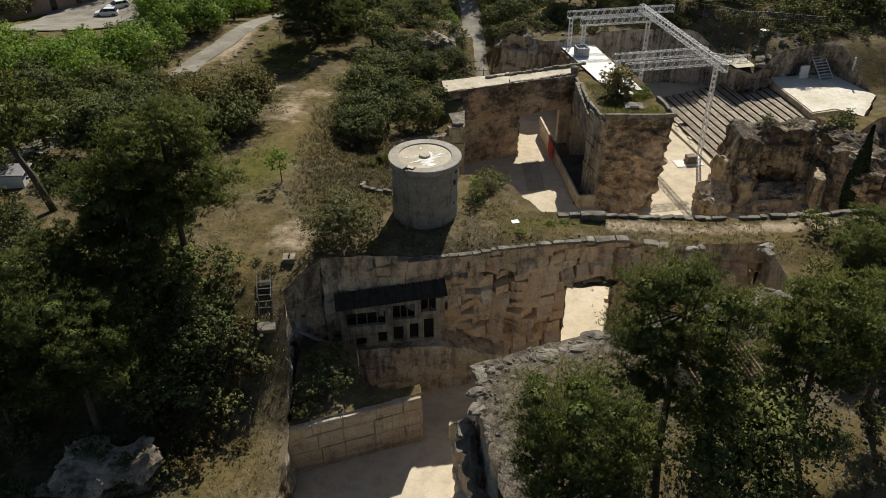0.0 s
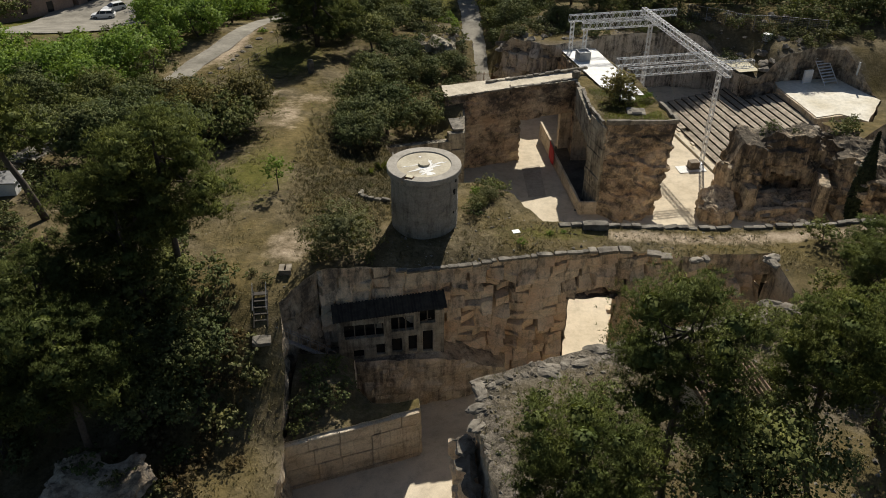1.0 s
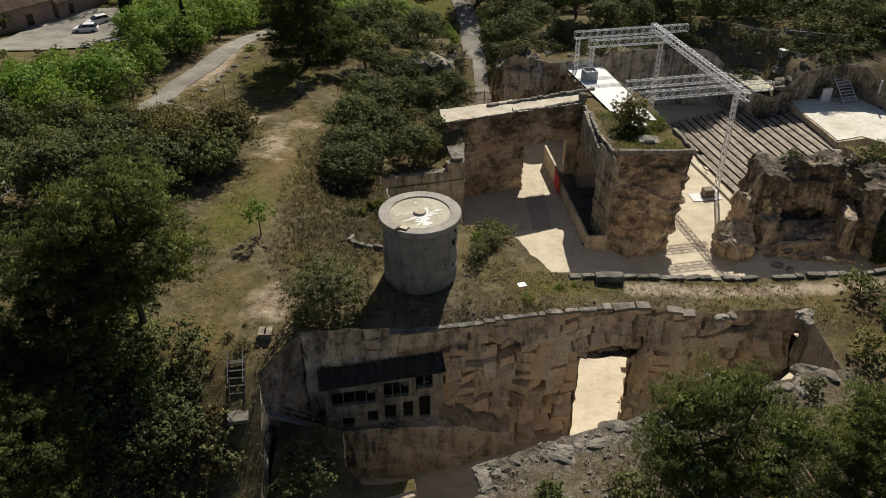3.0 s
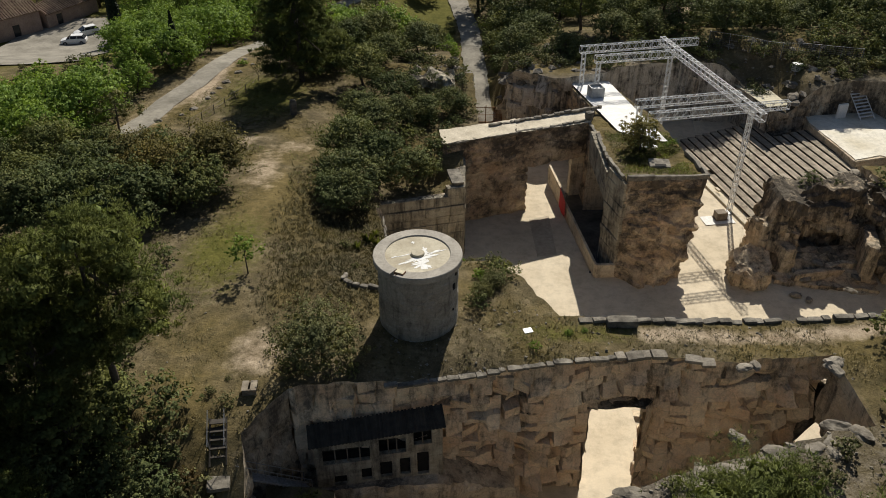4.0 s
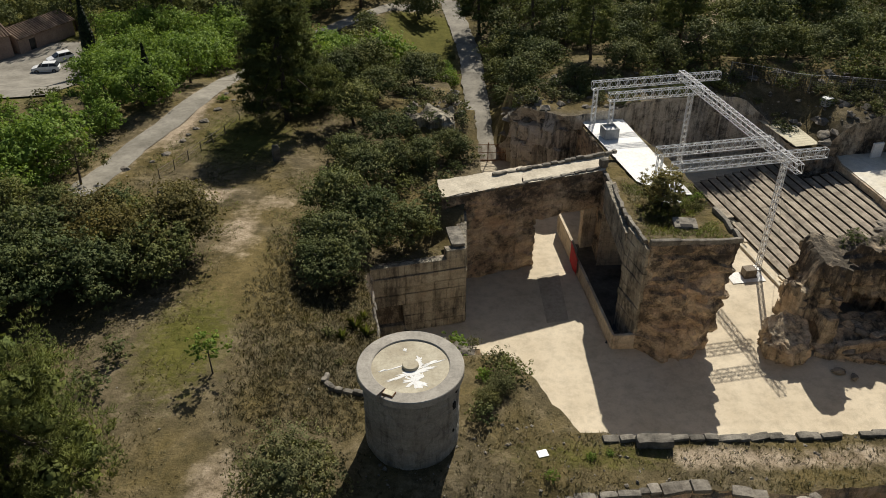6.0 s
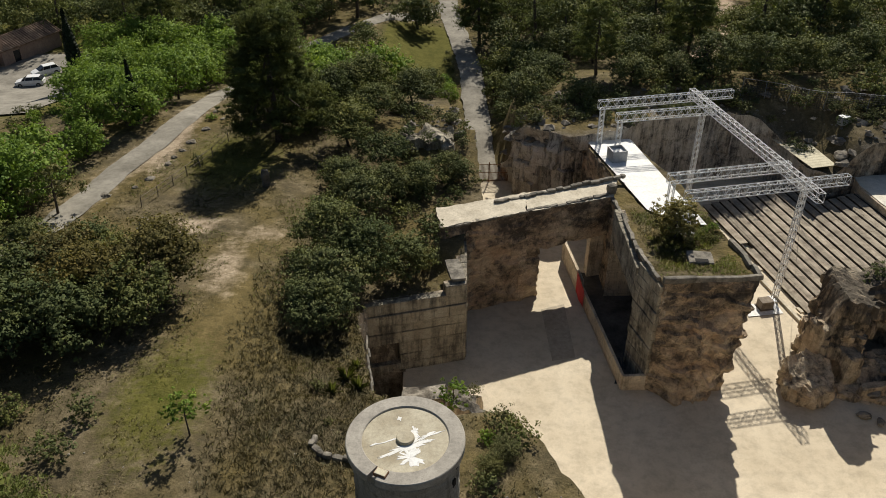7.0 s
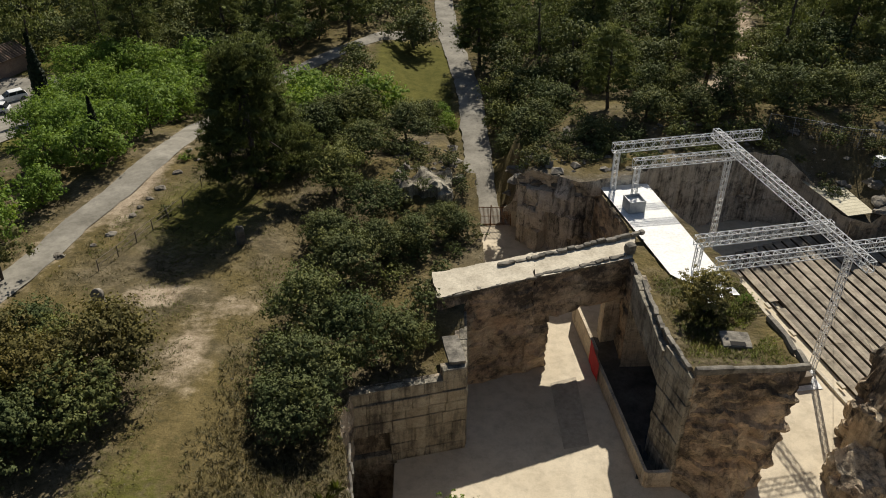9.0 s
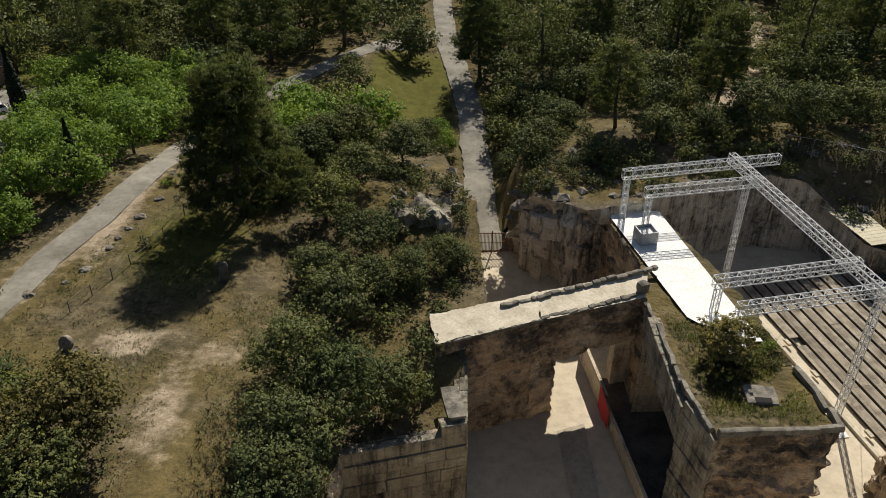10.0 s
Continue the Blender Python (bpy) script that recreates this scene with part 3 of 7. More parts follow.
def rock_mass(name, poly, z0, top, material, top_material, label, cat="rock", step=0.4, rough=0.15, blocks=0.25, lift=1.7, run=2.4, seed=0, holes=(), kind="structure", under=0.0, crown=0.25, crag=None, warp=None):
    """A free-standing block of quarried rock with its own uneven top. poly runs counter-clockwise."""
    rim = densify(poly, step)
    n = len(rim)
    zs = [top(*p) for p in rim]
    nz = max(2, round((max(zs) - z0) / step))
    vs, fs, mi = [], [], []
    s = 0
    for i, (x, y) in enumerate(rim):
        a, b = rim[i - 1], rim[(i + 1) % n]
        d = Vector((b[0] - a[0], b[1] - a[1], 0)).normalized()
        s += step
        for j in range(nz + 1):
            k = j / nz
            z = z0 + (zs[i] - z0) * k
            row = math.floor((z + 0.4 * noise.noise(Vector((s * 0.2, seed, 3)))) / lift)
            col = math.floor((s + row * 0.8) / run)
            off = (noise.cell(Vector((col * 1.31 + 0.5, row * 2.17 + 0.5, seed + 0.5))) - 0.5) * blocks
            row2, col2 = math.floor((z + 0.2 * noise.noise(Vector((s * 0.5, seed, 5)))) / lift * 2.3), math.floor((s + row * 0.8) / run * 2.1)
            off += (noise.cell(Vector((col2 * 1.13 + 0.5, row2 * 1.71 + 0.5, seed + 4.5))) - 0.5) * blocks * 0.55
            fz = (z / lift) % 1.0
            off -= 0.6 * blocks * max(0.0, 0.16 - fz) / 0.16 * (noise.cell(Vector((col + 0.5, row + 0.5, seed + 7.5))) > 0.3)
            rg = rough(x, y, z) if callable(rough) else rough
            off += rg * noise.fractal(Vector((x * 0.6, y * 0.6, z * 0.6 + seed)), 0.8, 2.1, 5)
            off -= (under(x, y) if callable(under) else under) * (1 - k) ** 2
            if crag:
                q = Vector((x * 0.55 + z * 0.3, y * 0.5, z * 0.75 - x * 0.15 + seed))
                f1, f2 = noise.voronoi(q)[0][:2]
                lay = (z * 0.42 + x * 0.14 + 0.9 * noise.noise(q * 0.6)) % 1.0
                off += crag(x, y, z) * (0.9 * min(f2 - f1, 0.4) - 0.2 + 0.5 * (lay - 0.5) + 0.25 * (noise.ridged_multi_fractal(q * 1.1, 0.9, 2.2, 5, 0.9, 2.0) - 0.9))
            if j == nz:
                off = min(off, 0)
            px, py = x + d.y * off, y - d.x * off
            vs.append((*(warp(px, py, k) if warp else (px, py)), z))
    for i in range(n):
        for j in range(nz):
            c, e = i * (nz + 1) + j, ((i + 1) % n) * (nz + 1) + j
            x, y, z = [(vs[c][q] + vs[e + 1][q]) / 2 for q in range(3)]
            if any(x0 < x < x1 and y0 < y < y1 and z < zt for x0, x1, y0, y1, zt in holes):
                continue
            fs.append((c, e, e + 1, c + 1))
            mi.append(0)
    from mathutils.geometry import delaunay_2d_cdt
    xs, ys = [p[0] for p in rim], [p[1] for p in rim]
    gx, gy = np.meshgrid(np.arange(min(xs), max(xs), step * 1.3), np.arange(min(ys), max(ys), step * 1.3))
    inn = inside(rim, gx, gy)
    tops = [Vector((vs[i * (nz + 1) + nz][0], vs[i * (nz + 1) + nz][1])) for i in range(n)]
    far = near_line(gx, gy, [tuple(t) for t in tops] + [tuple(tops[0])]) > step * 0.7
    pts = tops + [Vector((a, b)) for a, b in zip(gx[inn & far], gy[inn & far])]
    v, _, f, orig, *_ = delaunay_2d_cdt(pts, [(i, (i + 1) % n) for i in range(n)], [], 1, 1e-5)
    o = len(vs)
    for p, src in zip(v, orig):
        i = src[0] if src else n
        z = vs[i * (nz + 1) + nz][2] if i < n else top(p.x, p.y) + crown * noise.fractal(Vector((p.x * 0.6, p.y * 0.6, seed)), 0.7, 2.1, 5) * 0.6
        vs.append((p.x, p.y, z))
    for t in f:
        fs.append(tuple(o + i for i in t))
        mi.append(1)
    me = mesh_of(name, vs, fs, material)
    me.materials.append(top_material)
    me.polygons.foreach_set("material_index", mi)
    if top_material == GROUND:
        for k, val in (("green", 0.3), ("bare", 0.1), ("rocky", 0.25)):
            a = me.attributes.new(k, "FLOAT", "POINT")
            a.data.foreach_set("value", np.full(len(me.vertices), val, dtype=np.float32))
    return tagged(new(name, me), label, cat, kind=kind)


def strip(name, line, width, z, material, lift=0.06, step=1.0, ragged=0.0):
    """A band of road or path laid on the ground."""
    pts = densify(line, step, False)
    vs, fs = [], []
    k = 6
    for i, (x, y) in enumerate(pts):
        a, b = pts[max(i - 1, 0)], pts[min(i + 1, len(pts) - 1)]
        d = Vector((b[0] - a[0], b[1] - a[1])).normalized()
        for j in range(k + 1):
            w = width * (j / k - 0.5)
            if j in (0, k):
                w *= 1 + ragged * noise.noise(Vector((x * 0.7, y * 0.7, j)))
            px, py = x - d.y * w, y + d.x * w
            vs.append((px, py, z(px, py) + lift - (0.1 if j in (0, k) else 0)))
    for i in range(len(pts) - 1):
        for j in range(k):
            c = i * (k + 1) + j
            fs.append((c, c + 1, c + k + 2, c + k + 1)[::-1])
    return mesh_of(name, vs, fs, material, True)


# ---- quarry structure ----
build_ground()


def rim(poly, i, j):
    n = len(poly)
    return wobble(densify([poly[k % n] for k in range(i, j + 1)], 0.8 if poly is COURT else 0.7, False), 0.35)


def patch(name, corners, material, label="", amp=0.2, step=0.4, seed=0, cat="rock wall"):
    """An uneven rock sheet between four corners."""
    a, b, c, d = [Vector(p) for p in corners]
    nu, nv = max(2, round((b - a).length / step)), max(2, round((d - a).length / step))
    nrm = (b - a).cross(d - a).normalized()
    vs, fs = [], []
    for i in range(nu + 1):
        for j in range(nv + 1):
            u, v = i / nu, j / nv
            p = (a * (1 - u) + b * u) * (1 - v) + (d * (1 - u) + c * u) * v
            vs.append(p + nrm * amp * noise.fractal(p * 0.6 + Vector((0, 0, seed)), 0.8, 2.1, 4))
    for i in range(nu):
        for j in range(nv):
            k = i * (nv + 1) + j
            fs.append((k, k + nv + 1, k + nv + 2, k + 1))
    return tagged(new(name, mesh_of(name, vs, fs, material)), label, cat, kind="structure")


def floor_sheet(name, x0, x1, y0, y1, z, material, step=1.0, amp=0.05, gaps=()):
    nx, ny = round((x1 - x0) / step), round((y1 - y0) / step)
    vs = [(x0 + (x1 - x0) * i / nx, y0 + (y1 - y0) * j / ny, z + amp * noise.noise(Vector((i * 0.3, j * 0.3, 1)))) for i in range(nx + 1) for j in range(ny + 1)]
    fs = [(i * (ny + 1) + j, (i + 1) * (ny + 1) + j, (i + 1) * (ny + 1) + j + 1, i * (ny + 1) + j + 1) for i in range(nx) for j in range(ny)]
    for gap in gaps:
        fs = [f for f in fs if not (gap[0] < (vs[f[0]][0] + vs[f[2]][0]) / 2 < gap[1] and gap[2] < (vs[f[0]][1] + vs[f[2]][1]) / 2 < gap[3])]
    return mesh_of(name, vs, fs, material, True)


tagged(new("quarry_floor", floor_sheet("quarry_floor", -14, 66, 24, 123, 0.0, SAND, gaps=((-7.0, -3.0, 66.0, 82.0), (-6.0, -2.0, 44.0, 49.0)))), "packed pale sand floor of the quarry", "floor", kind="structure")
cut_wall("wall_ridge_north", rim(COURT, 0, 5), -0.1, gz, LIME, "inner limestone face of the ridge with two openings", holes=(("x", 9.9, 17.6, 8.0, 7.4), ("x", 25.5, 33, 6.4, 5.0)), seed=2)
cut_wall("wall_court_east", rim(COURT, 5, 9), -0.1, gz, LIME_DARK, "dark weathered limestone face", rough=0.35, seed=3)
cut_wall("wall_platform", rim(COURT, 9, 14), -0.1, gz, LIME_DARK, "rough limestone bank behind the white platform", rough=0.3, seed=4)
cut_wall("wall_theatre", rim(COURT, 14, 19), -0.1, gz, LIME_GREY, "tall dark limestone back wall of the open-air theatre", step=0.25, rough=0.1, blocks=0.25, run=1.5, lift=3.0, bond=0.05, seed=5)
cut_wall("wall_gate_east", rim(COURT, 19, 22), -0.1, gz, LIME_GREY, "limestone buttress beside the gate", step=0.15, rough=0.25, blocks=1.0, lift=2.4, run=1.6, seed=6)
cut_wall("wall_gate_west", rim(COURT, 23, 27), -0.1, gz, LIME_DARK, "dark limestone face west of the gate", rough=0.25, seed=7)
cut_wall("wall_court_bank", rim(COURT, 28, 29), -0.1, gz, LIME_DARK, "rock bank behind the block wall", rough=0.2, seed=9)
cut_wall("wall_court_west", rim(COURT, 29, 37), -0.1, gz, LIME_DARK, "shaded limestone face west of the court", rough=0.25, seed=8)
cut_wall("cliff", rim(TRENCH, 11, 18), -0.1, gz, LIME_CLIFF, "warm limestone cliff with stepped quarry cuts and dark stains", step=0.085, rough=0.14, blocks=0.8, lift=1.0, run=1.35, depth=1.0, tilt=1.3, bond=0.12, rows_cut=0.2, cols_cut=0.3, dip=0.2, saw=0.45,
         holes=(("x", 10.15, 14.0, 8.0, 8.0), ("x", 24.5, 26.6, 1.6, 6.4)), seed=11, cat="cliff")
cut_wall("wall_trench_east", rim(TRENCH, 10, 11), -0.1, gz, LIME, "limestone end wall of the trench", holes=(("y", 52.2, 55, 4.5, 6.4),), seed=12)
cut_wall("wall_trench_south", rim(TRENCH, 2, 10), -0.1, gz, LIME, "limestone edge of the rock terrace", rough=0.25, blocks=0.3, seed=13)
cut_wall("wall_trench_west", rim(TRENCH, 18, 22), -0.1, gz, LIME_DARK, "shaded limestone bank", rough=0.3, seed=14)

HOLLOW = (-6.0, -1.9, 43.4, 48.6)
vs_ = [(-12 + 15 * i / 20, 24 + 25 * j / 34) for i in range(21) for j in range(35)]
tagged(new("floor_trench", mesh_of("floor_trench", [(x, y, 0.03 + 1.87 * (1 - float(ss(42, 48.5, y))) + 0.05 * noise.noise(Vector((x * 0.5, y * 0.5, 2)))) for x, y in vs_], [(i * 35 + j, i * 35 + j + 35, i * 35 + j + 36, i * 35 + j + 1) for i in range(20) for j in range(34) if not (HOLLOW[0] < -12 + 15 * (i + 0.5) / 20 < HOLLOW[1] and HOLLOW[2] < 24 + 25 * (j + 0.5) / 34 < HOLLOW[3])], SAND, True)), "packed sand floor rising out of the trench", "floor", kind="structure")

patch("wall_passage_west", [(10.15, 53.1, -0.1), (9.9, 57.4, -0.1), (9.9, 57.4, 8.2), (10.15, 53.1, 8.2)], LIME, "side of the passage through the ridge", seed=1)
patch("wall_passage_east", [(17.5, 57.6, -0.1), (14.0, 53.2, -0.1), (14.0, 53.2, 8.2), (17.5, 57.6, 7.6)], LIME, "side of the passage through the ridge", seed=2)
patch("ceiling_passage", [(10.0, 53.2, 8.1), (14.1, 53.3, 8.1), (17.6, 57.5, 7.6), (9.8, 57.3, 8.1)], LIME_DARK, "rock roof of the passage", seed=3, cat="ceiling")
patch("wall_corner_passage_west", [(24.6, 53.9, -0.1), (25.5, 58.3, -0.1), (25.5, 58.3, 6.6), (24.6, 53.9, 3.0)], LIME, "side of the corner passage", seed=4)
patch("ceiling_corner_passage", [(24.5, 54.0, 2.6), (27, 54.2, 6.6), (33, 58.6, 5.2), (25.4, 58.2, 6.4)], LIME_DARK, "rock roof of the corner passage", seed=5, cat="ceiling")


def mass_top(x, y):
    return 11.1 - 0.1 * (y - 80)


STAGE_ROCK = [(17.5, 79.6), (25.2, 80.0), (24.9, 88), (24.4, 96), (23.4, 102), (21.2, 111.6), (16.2, 111.0), (17.4, 101), (16.3, 96.2), (16.5, 84)]


def pier_warp(x, y, k):
    """The south-east corner of the pier is undercut."""
    return x - 1.7 * float(ss(20, 25.2, x)) * (1 - k) ** 2.0 * (1 - float(ss(82, 90, y))), y


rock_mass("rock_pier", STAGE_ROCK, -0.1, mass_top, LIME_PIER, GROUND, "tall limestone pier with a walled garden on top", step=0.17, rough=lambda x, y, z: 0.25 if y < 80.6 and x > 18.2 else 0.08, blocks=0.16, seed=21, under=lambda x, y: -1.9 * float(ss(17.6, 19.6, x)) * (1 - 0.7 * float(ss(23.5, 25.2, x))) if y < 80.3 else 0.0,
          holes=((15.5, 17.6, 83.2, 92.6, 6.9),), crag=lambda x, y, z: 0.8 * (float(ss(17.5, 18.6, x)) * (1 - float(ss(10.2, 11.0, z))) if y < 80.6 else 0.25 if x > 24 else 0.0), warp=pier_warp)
OLD_SAND = plain("trodden_gravel", (0.36, 0.31, 0.235), (0.52, 0.45, 0.345), 0.4, 0.95, grain=0.3, fine=10)
# the dark floor colour stands in for the shade inside corridor and room
SHADE_FLOOR = plain("damp_stone_floor", (0.07, 0.063, 0.053), (0.19, 0.17, 0.14), 0.5, 0.85, grain=0.4, fine=8)
tagged(new("ground_room", mesh_of("ground_room", [(15.7, 79.9, 0.08), (17.2, 79.9, 0.08), (23, 82, 0.08), (23, 93, 0.08), (16.2, 96.4, 0.08), (13.7, 97, 0.08), (14.1, 92.4, 0.08)], [tuple(range(7))], SHADE_FLOOR)), "floor of the corridor and the hewn room, shade put into its dark colour", "floor", kind="structure")
patch("wall_room", [(22.7, 81.5, 0), (22.4, 93, 0), (22.4, 93, 8), (22.7, 81.5, 8)], LIME, "back wall of the hewn room", amp=0.08, seed=6)
patch("wall_room_end", [(16.2, 92.7, 0), (22.6, 92.9, 0), (22.6, 92.9, 7), (16.2, 92.7, 7)], LIME, "pale end wall of the hewn room", amp=0.06, seed=8)
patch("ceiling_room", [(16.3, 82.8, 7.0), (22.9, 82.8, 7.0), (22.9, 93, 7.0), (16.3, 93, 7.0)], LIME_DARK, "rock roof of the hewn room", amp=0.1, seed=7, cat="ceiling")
rock_mass("rock_pilaster", [(15.0, 96.0), (16.9, 96.4), (17.2, 98.4), (15.0, 97.8)], -0.1, lambda x, y: 5.7, LIME, LIME, "pale limestone pilaster beside the dark door", step=0.3, rough=0.05, blocks=0.05, seed=33)
tagged(new("ground_paving", mesh_of("ground_paving", [(9.9, 90.7, 0.065), (10.1, 83.3, 0.065), (12.2, 83.7, 0.065), (12.2, 91.5, 0.065)], [(0, 1, 2, 3)], OLD_SAND)), "darker gravel strip in the court", "paving", kind="structure")

# the deep shaft beside the block wall, added so that the gap goes black
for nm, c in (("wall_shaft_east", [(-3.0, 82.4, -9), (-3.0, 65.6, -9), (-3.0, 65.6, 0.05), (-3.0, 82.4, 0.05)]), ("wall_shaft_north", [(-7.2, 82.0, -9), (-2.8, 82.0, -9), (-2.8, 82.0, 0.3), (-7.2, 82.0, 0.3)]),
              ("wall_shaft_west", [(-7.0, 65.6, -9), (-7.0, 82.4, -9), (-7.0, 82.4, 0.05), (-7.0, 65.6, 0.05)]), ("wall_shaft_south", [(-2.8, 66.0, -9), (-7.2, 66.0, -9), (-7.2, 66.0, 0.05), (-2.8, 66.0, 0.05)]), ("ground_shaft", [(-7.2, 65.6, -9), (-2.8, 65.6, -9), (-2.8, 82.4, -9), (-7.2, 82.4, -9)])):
    patch(nm, c, LIME_DARK, "rock side of the deep shaft added to darken the gap", amp=0.12, step=0.8, seed=17)
# a made-up pit behind the terrace, there to turn its deep shade black
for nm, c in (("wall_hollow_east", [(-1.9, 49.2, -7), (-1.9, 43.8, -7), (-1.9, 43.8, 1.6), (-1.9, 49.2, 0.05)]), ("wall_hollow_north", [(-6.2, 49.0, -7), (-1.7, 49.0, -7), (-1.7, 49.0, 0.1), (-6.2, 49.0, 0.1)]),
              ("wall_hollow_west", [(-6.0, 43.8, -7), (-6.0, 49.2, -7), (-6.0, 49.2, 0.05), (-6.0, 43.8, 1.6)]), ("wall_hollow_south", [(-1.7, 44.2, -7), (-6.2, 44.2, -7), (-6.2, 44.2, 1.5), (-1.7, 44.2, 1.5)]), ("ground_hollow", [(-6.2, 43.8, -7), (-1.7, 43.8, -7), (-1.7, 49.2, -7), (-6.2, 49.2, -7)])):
    patch(nm, c, LIME_DARK, "rock side of the hollow added to deepen the shade behind the terrace", amp=0.1, step=0.8, seed=18)

# bridge wall: a thick rock lintel across the way into the court
rock_mass("rock_bridge", [(0.2, 89.5), (8.3, 92.4), (8.3, 96.0), (4.6, 94.6), (-0.2, 93.2)], -0.1, lambda x, y: 10.0, LIME_PIER, PALE_PATH, "limestone wall that carries the path", step=0.2, rough=0.15, blocks=0.12, seed=22, crown=0.06, crag=lambda x, y, z: 0.5 * (1 - float(ss(8.6, 9.8, z))))
rock_mass("rock_lintel", [(8.1, 92.35), (16.6, 95.4), (17.6, 98.9), (8.1, 95.9)], 5.5, lambda x, y: 9.96 - 0.02 * (x - 8), LIME_PIER, PALE_PATH, "limestone lintel over the way into the court", step=0.2, rough=0.12, blocks=0.1, seed=23, crown=0.06, crag=lambda x, y, z: 0.35 * (1 - float(ss(8.6, 9.8, z))))
rock_mass("rock_jamb", [(7.6, 92.0), (9.7, 92.9), (9.6, 95.9), (7.6, 95.5)], -0.1, lambda x, y: 6.0, LIME_PIER, LIME_PIER, "limestone jamb of the opening", step=0.2, rough=0.2, blocks=0.15, seed=24, crag=lambda x, y, z: 0.45)

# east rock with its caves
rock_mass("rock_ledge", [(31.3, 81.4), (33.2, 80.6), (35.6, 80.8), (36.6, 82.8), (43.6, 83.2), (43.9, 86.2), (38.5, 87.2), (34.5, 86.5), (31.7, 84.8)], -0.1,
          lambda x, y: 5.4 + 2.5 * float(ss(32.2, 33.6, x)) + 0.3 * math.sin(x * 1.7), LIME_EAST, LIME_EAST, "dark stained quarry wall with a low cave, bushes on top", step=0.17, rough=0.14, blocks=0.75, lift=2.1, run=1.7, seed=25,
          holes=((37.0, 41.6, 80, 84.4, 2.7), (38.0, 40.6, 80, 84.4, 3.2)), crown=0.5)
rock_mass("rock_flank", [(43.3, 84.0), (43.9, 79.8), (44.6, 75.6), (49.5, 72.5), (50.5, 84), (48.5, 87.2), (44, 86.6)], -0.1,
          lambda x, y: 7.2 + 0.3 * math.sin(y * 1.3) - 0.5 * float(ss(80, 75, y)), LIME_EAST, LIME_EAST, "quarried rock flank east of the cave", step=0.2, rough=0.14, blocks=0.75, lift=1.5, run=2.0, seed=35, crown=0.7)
rock_mass("rock_low_wall", [(38.9, 79.2), (43.7, 80.5), (43.6, 81.4), (38.7, 80.1)], -0.1, lambda x, y: 1.4, LIME, LIME, "low rock wall left before the cave", step=0.25, rough=0.12, blocks=0.2, seed=27)
rock_mass("rock_spur", [(28.6, 78.0), (30.2, 77.0), (32.4, 77.4), (33.2, 80.6), (31.0, 81.6), (29.0, 80.8)], -0.1, lambda x, y: 1.5 + 0.35 * (y - 77), LIME_EAST, LIME_EAST, "low dark rock spur", step=0.2, rough=0.3, blocks=0.3, seed=26, crown=0.6, crag=lambda x, y, z: 0.3)
rock_mass("rock_bay", [(33.0, 78.4), (38, 77.0), (43.2, 76.4), (43.7, 83.4), (36, 83.4), (33.4, 82.2)], -0.1, lambda x, y: 0.4 + 1.0 * float(ss(78.5, 82, y)), LIME_EAST, LIME_EAST, "broken rock floor of the bay before the cave", step=0.3, rough=0.2, blocks=0.3, seed=42, crown=1.0)

for nm, x, y, sx, sy, sz, a, m in (("rock_pillar", 32.5, 82.3, 2.0, 2.0, 5.2, 24, LIME_EAST), ("rock_step", 34.4, 80.9, 1.6, 2.6, 3.3, 12, LIME_EAST), ("rock_slab", 42.6, 80.4, 1.3, 4.6, 4.4, -16, LIME_EAST), ("rock_sill", 37.6, 79.0, 5.2, 0.8, 1.3, 10, LIME_EAST)):
    tagged(new(nm, rough_box(nm, sx, sy, sz, m, 0.16, int(x), 9)), "upright hewn limestone beside the cave, pale where it broke", "rock", kind="structure").matrix_basis = pose(x, y, 0.0, 0, 0, a)

# block terrace in the front pit, and the stub of rock behind the tank
rock_mass("rock_terrace", [(-10.7, 39.3), (-1.5, 42.6), (-1.7, 43.6), (-3.2, 43.1), (-5.0, 43.1), (-6.2, 44.6), (-6.6, 47.4), (-10.9, 47.4)], -0.1, lambda x, y: 6.4 + 0.9 * float(ss(41.5, 44, y)) * (1 - float(ss(-8.0, -5.6, x))), LIME_CUT, GROUND, "sawn limestone terrace with block joints", step=0.3, rough=0.05, blocks=0.05, lift=1.6, run=2.2, seed=28)
rock_mass("rock_stub", [(-2.85, 71.2), (0.6, 71.6), (0.8, 72.2), (0.7, 73.4), (-2.7, 73.2)], -0.1, lambda x, y: 6.7, LIME_DARK, RUBBLE, "stub of sawn rock with rubble on top", step=0.25, rough=0.1, blocks=0.12, seed=29, crown=0.5)
rock_mass("rock_stub_low", [(-2.8, 68.2), (1.0, 68.6), (0.9, 71.9), (-2.8, 71.4)], -0.1, lambda x, y: 4.6, LIME_DARK, RUBBLE, "lower step of the sawn rock stub", step=0.3, rough=0.12, blocks=0.15, seed=38, crown=0.3)
rock_mass("rock_stub_east", [(0.9, 71.0), (2.6, 70.6), (3.6, 71.4), (3.5, 73.0), (2.0, 73.6), (0.75, 73.4)], -0.1, lambda x, y: 6.5 - 0.25 * (x - 1), LIME, RUBBLE, "rounded rock beside the stub with saw grooves", step=0.25, rough=0.15, blocks=0.3, lift=4, run=0.6, seed=39, crown=0.4)
rock_mass("rock_fin", [(0.6, 38.0), (1.0, 33), (1.7, 26.5), (3.6, 26.5), (3.0, 33), (2.3, 38.2)], 0.0, lambda x, y: 8.4 + 0.25 * math.sin(y * 1.7) - 0.35 * abs(x - 1.6), LIME_CLIFF, RUBBLE, "tall split fin of limestone before the terrace", step=0.22, rough=0.15, blocks=0.35, lift=3.2, run=1.1, seed=41, crown=0.6, under=0.5)

